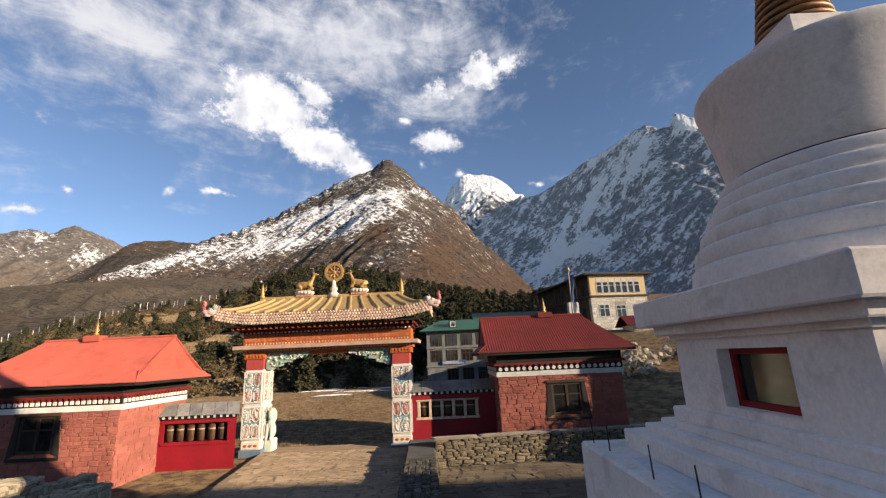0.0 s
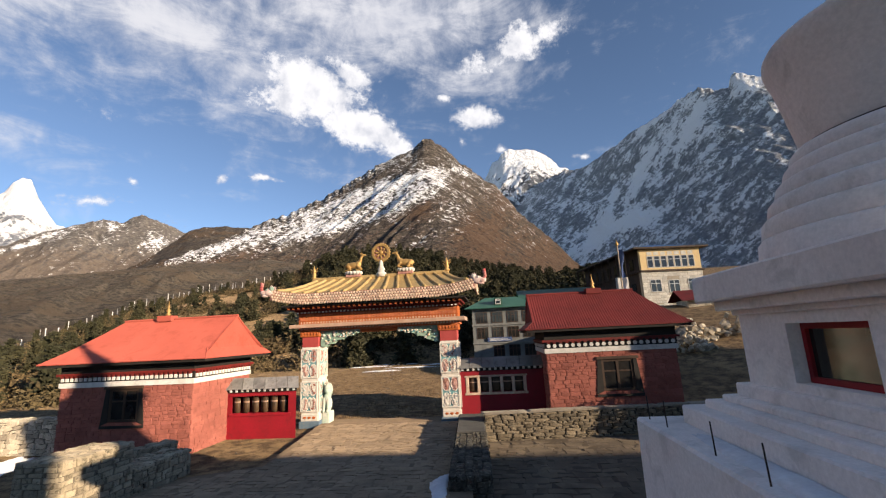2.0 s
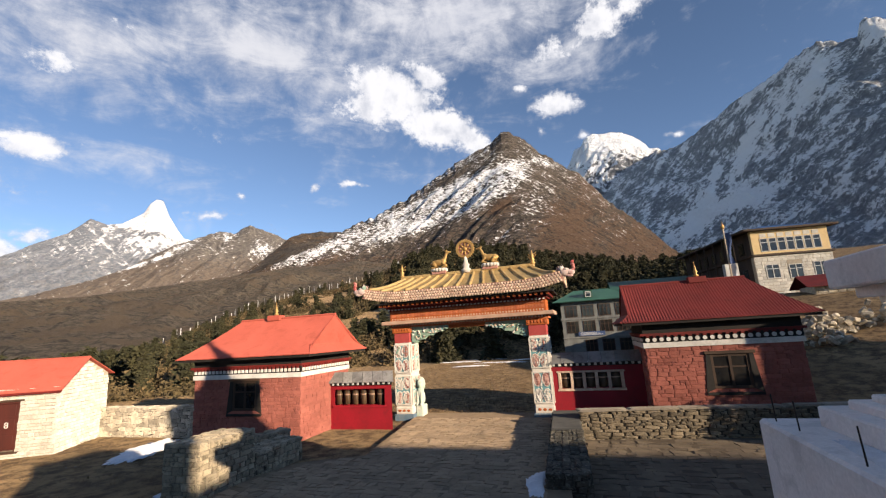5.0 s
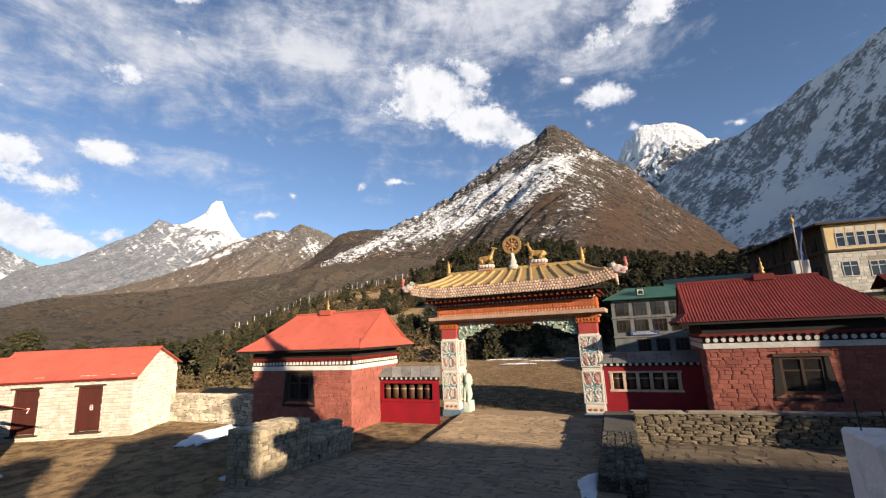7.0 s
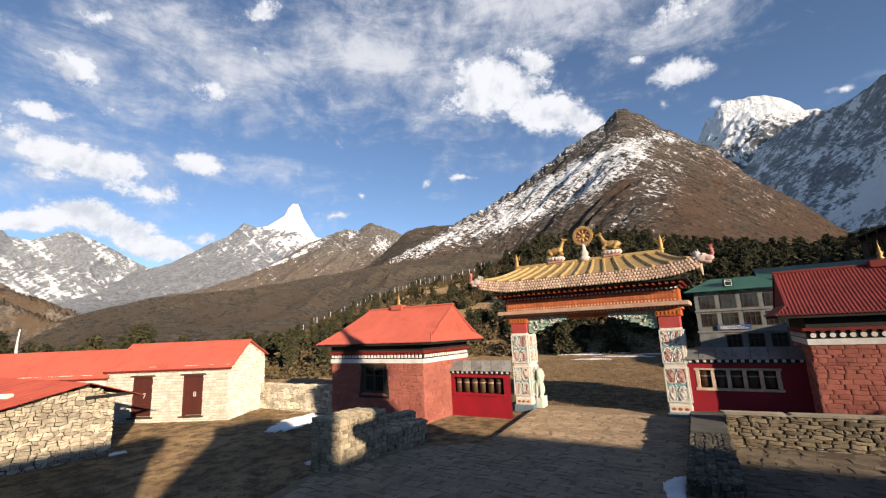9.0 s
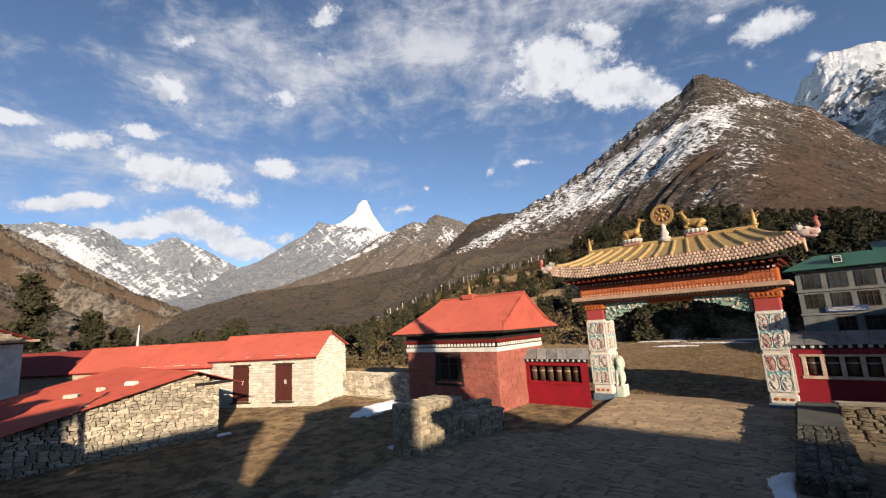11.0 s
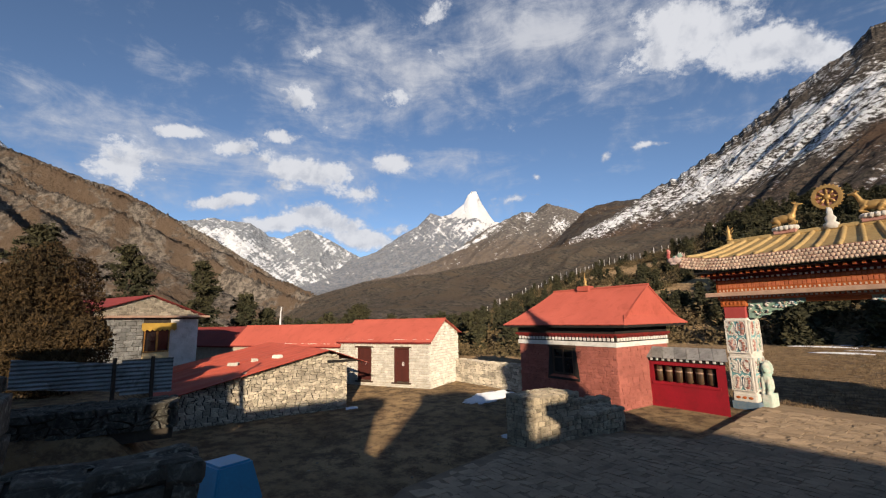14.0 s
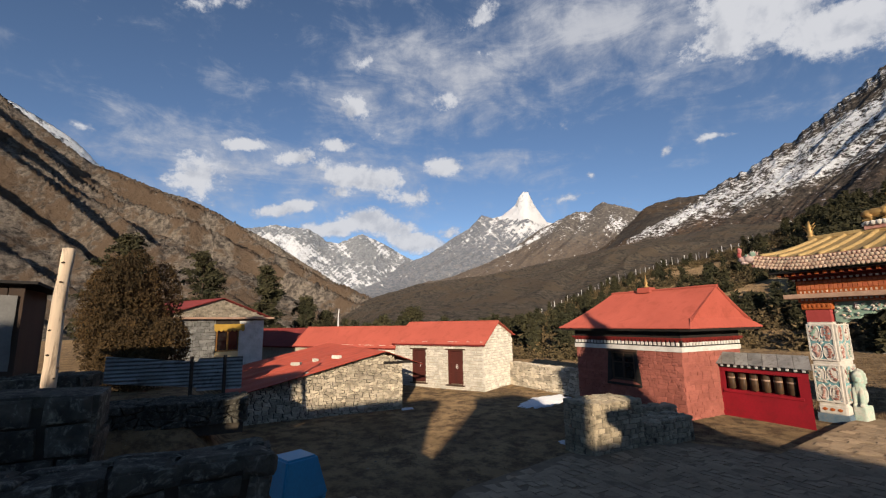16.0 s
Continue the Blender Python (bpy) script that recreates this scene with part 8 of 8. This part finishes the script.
def green_lodge():
    root = thing("lodge", pose(-2.3, 50.0, -0.2), "grey plastered lodge with a green metal roof", "house")
    W, D, H = 6.9, 9.0, 6.3
    part("wall", bx(B(), 0, W, 0.0, D, -0.8, H), M["grey_plaster"], root)
    for row, zz in enumerate((0.9, 2.9, 4.6)):
        part("storey_band", bx(B(), -0.1, W + 0.1, -0.14, 0.0, zz + 1.42, zz + 1.58, 0.01), M["grey_frame"], root)
        for i in range(4):
            if row == 0 and i in (0,):
                continue
            pane_window(root, 1.1 + 1.72 * i, zz, 1.25, 1.25, -0.002, 3, "dark window with a brown frame", "brown_wood")
    part("signboard", bx(B(), 1.6, 4.3, -0.24, -0.16, 2.55, 3.0, 0.01), M["cloth_blue"], root, "blue signboard")
    sb = root.children[-1]
    for i in range(3):
        part("sign_bar", bx(B(), 1.8, 4.1 - 0.3 * i, -0.252, -0.238, 2.64 + 0.11 * i, 2.69 + 0.11 * i), M["white_paint"], sb)
    bm = slab(B(), [(-0.8, -0.8, H), (W + 0.8, -0.8, H), (W - 1.5, D / 2, H + 1.5), (1.5, D / 2, H + 1.5)], 0.06)
    slab(bm, [(-0.8, -0.8, H), (1.5, D / 2, H + 1.5), (-0.8, D + 0.8, H)], 0.06)
    slab(bm, [(W + 0.8, -0.8, H), (W + 0.8, D + 0.8, H), (W - 1.5, D / 2, H + 1.5)], 0.06)
    slab(bm, [(-0.8, D + 0.8, H), (1.5, D / 2, H + 1.5), (W - 1.5, D / 2, H + 1.5), (W + 0.8, D + 0.8, H)], 0.06)
    part("roof", bm, M["green_sheet"], root, "green sheet metal roof")
    dm = part("dormer", bx(B(), 2.6, 3.5, 0.4, 1.8, H + 0.3, H + 1.15, 0.02), M["green_sheet"], root)
    pane_window(dm, 3.05, H + 0.42, 0.6, 0.6, 0.38, 1)
    r2 = thing("lodge", pose(4.4, 58.0, 0.2), "farther lodge with a pale green roof", "house")
    part("wall", bx(B(), 0, 9, 0, 7, -0.5, 7.2), M["grey_plaster"], r2)
    part("roof", slab(B(), [(-0.8, -0.8, 7.2), (9.8, -0.8, 7.2), (9.8, 3.5, 8.7), (-0.8, 3.5, 8.7)], 0.06), M["green_sheet"], r2, "pale green sheet roof")
    part("roof_back", slab(B(), [(-0.8, 3.5, 8.7), (9.8, 3.5, 8.7), (9.8, 7.8, 7.2), (-0.8, 7.8, 7.2)], 0.06), M["green_sheet"], r2)


green_lodge()


def flag_mast(x, y, h, label, bright):
    root = thing("flag_mast", pose(x, y, float(land(x, y)) - 0.1), label, "flag pole")
    part("pole", rod(B(), (0, 0, 0), (0, 0, h), 0.07, 0.045, 8), M["pale_wood"], root)
    part("finial", lathe(B(), [(0.06, h - 0.02), (0.14, h + 0.12), (0.05, h + 0.3), (0.003, h + 0.55)], 12), M["gilt"], root, smooth=True)
    for k, (cl, a, b) in enumerate((("cloth_blue", 0.3, 2.4), ("cloth_white", 2.4, 4.6))):
        bm = B()
        cols = [[bm.verts.new((0.06 + 0.085 * i * (1 + 0.25 * math.sin(j)), 0.12 * math.sin(i * 1.4 + j * 0.8), h - a - (b - a) * j / 7)) for j in range(8)] for i in range(4)]
        for p, q in zip(cols, cols[1:]):
            for j in range(7):
                bm.faces.new((p[j], q[j], q[j + 1], p[j + 1]))
        part("flag", bm, M[cl], root, smooth=True)


flag_mast(9.6, 33.0, 5.5, "prayer flag mast with blue and white cloth", True)


def ridge_house(x, y, w, d, h, rot, mname, label):
    z = float(land(x, y))
    root = thing("farm_building", pose(x, y, z - 0.3, 0, 0, rot), label, "house")
    part("wall", bx(B(), 0, w, 0, d, 0, h), M["rubble"], root)
    masonry_joined(root, "stonework", "rubble", pose(0, 0, 0.2), w, h - 0.2, 0.2, 0.4, int(abs(x * 7)), joint=0.03, proud=0.04)
    part("roof", slab(B(), [(-0.5, -0.5, h - 0.05), (w + 0.5, -0.5, h - 0.05), (w + 0.5, d / 2, h + 0.8), (-0.5, d / 2, h + 0.8)], 0.06), M[mname], root)
    part("roof_back", slab(B(), [(-0.5, d / 2, h + 0.8), (w + 0.5, d / 2, h + 0.8), (w + 0.5, d + 0.5, h), (-0.5, d + 0.5, h)], 0.06), M[mname], root)


ridge_house(14.6, 34.5, 4.6, 3.2, 0.9, -8, "red_wood", "low farm building with a rusty roof")


def wood_pile(x, y, n, seed):
    rnd = random.Random(seed)
    z = float(land(x, y))
    root = thing("stone_heap", pose(x, y, z), "heap of pale rubble stones on the slope", "stones")
    for i in range(n):
        a, r, h = rnd.uniform(0, 6.28), rnd.random() ** 0.5, rnd.random()
        ob = new("stone", block_mesh("rubble", rnd.randrange(6)))
        ob.parent = root
        k = 1 - 0.75 * r
        ob.matrix_basis = pose(1.3 * r * math.cos(a), 0.8 * r * math.sin(a), 1.3 * h * k, rnd.uniform(0, 60), rnd.uniform(0, 60), rnd.uniform(0, 180)) @ Matrix.Diagonal((rnd.uniform(0.2, 0.4), rnd.uniform(0.15, 0.3), rnd.uniform(0.12, 0.25), 1))


wood_pile(11.2, 26.5, 110, 5)
wood_pile(10.3, 25.0, 60, 7)
wood_pile(13.4, 26.6, 45, 6)



# ---- dry grass and pebbles, more than one could count ----
def litter():
    rnd = np.random.default_rng(91)
    P = []
    while len(P) < 8000:
        k = rnd.random()
        if k < 0.02:
            x, y = rnd.uniform(-21, -6.7), rnd.uniform(4.0, 16.5)
        elif k < 0.98:
            x, y = rnd.uniform(-17, 5), rnd.uniform(18.9, 62)
        else:
            x, y = rnd.uniform(-28, -8), rnd.uniform(-4, 14)
        if inside_any(x, y):
            continue
        P.append((x, y, float(land(x, y))))
    P = np.array(P)
    n, k = len(P), 6
    Q = np.repeat(P, k, axis=0) + np.concatenate([rnd.normal(0, 0.10, (n * k, 2)), np.zeros((n * k, 1))], 1)
    a = rnd.uniform(0, 6.28, n * k)
    d = np.stack([np.cos(a), np.sin(a), np.zeros(n * k)], 1)
    h = rnd.uniform(0.03, 0.10, (n * k, 1)) * np.where(Q[:, 1:2] > 18.9, 1.6, 1.0)
    V = np.stack([Q - d * 0.012, Q + d * 0.012, Q + np.array([0, 0, 1]) * h + rnd.normal(0, 0.03, (n * k, 3)) * np.array([1, 1, 0])], 1).reshape(-1, 3)
    tagged(hang("grass", raw("grass", V.tolist(), np.arange(3 * n * k).reshape(-1, 3).tolist()), M["dry_grass"]), "short dry yellow grass tufts in the yard", "grass", kind="stuff")
    m = 2600
    S = P[rnd.integers(0, n, m)] + np.concatenate([rnd.normal(0, 0.5, (m, 2)), np.zeros((m, 1))], 1)
    r = rnd.uniform(0.012, 0.05, (m, 1))
    oct_ = np.array([(1, 0, 0), (-1, 0, 0), (0, 1, 0), (0, -1, 0), (0, 0, 0.7), (0, 0, -0.5)], float)
    V = (S[:, None, :] + oct_[None] * r[:, None, :] * rnd.uniform(0.7, 1.3, (m, 6, 1)))
    f = np.array([(0, 2, 4), (2, 1, 4), (1, 3, 4), (3, 0, 4), (2, 0, 5), (1, 2, 5), (3, 1, 5), (0, 3, 5)])
    F = (f[None] + 6 * np.arange(m)[:, None, None]).reshape(-1, 3)
    tagged(hang("gravel", raw("gravel", V.reshape(-1, 3).tolist(), F.tolist()), M["pebble"]), "loose grey pebbles scattered over the yard", "gravel", kind="stuff")


def inside_any(x, y):
    return (-15.6 < x < -9.8 and 13.7 < y < 18) or (-27.5 < x < -17.3 and 0.4 < y < 7) or (x > -8.9 and 4 < y < 18.5 and x < -0.5) or (-9.9 < x < -8.6 and 8 < y < 12.4)


litter()


# ---- flagstones ----
def inside(x, y, poly):
    c = False
    for (x0, y0), (x1, y1) in zip(poly, poly[1:] + poly[:1]):
        if (y0 > y) != (y1 > y) and x < (x1 - x0) * (y - y0) / (y1 - y0) + x0:
            c = not c
    return c


def pave(parent, poly, z, seed, limit, x0, x1, y0, y1, size, mname="flagstone"):
    ok = lambda q: all(inside(x0 + x, y0 + y, poly) for x, y in q)
    rubble_face(parent, "flagstone", mname, pose(x0, y0, z, -90, 0, 0), x1 - x0, y1 - y0, size, size * 1.25, seed, 0.05, 0.004, 0.007, 0.13, limit, ok, worn=0.010)


pave(bpy.data.objects["path"], PATH, 0.0, 401, 300, -9.4, -1.2, 2.6, 17.78, 0.27)
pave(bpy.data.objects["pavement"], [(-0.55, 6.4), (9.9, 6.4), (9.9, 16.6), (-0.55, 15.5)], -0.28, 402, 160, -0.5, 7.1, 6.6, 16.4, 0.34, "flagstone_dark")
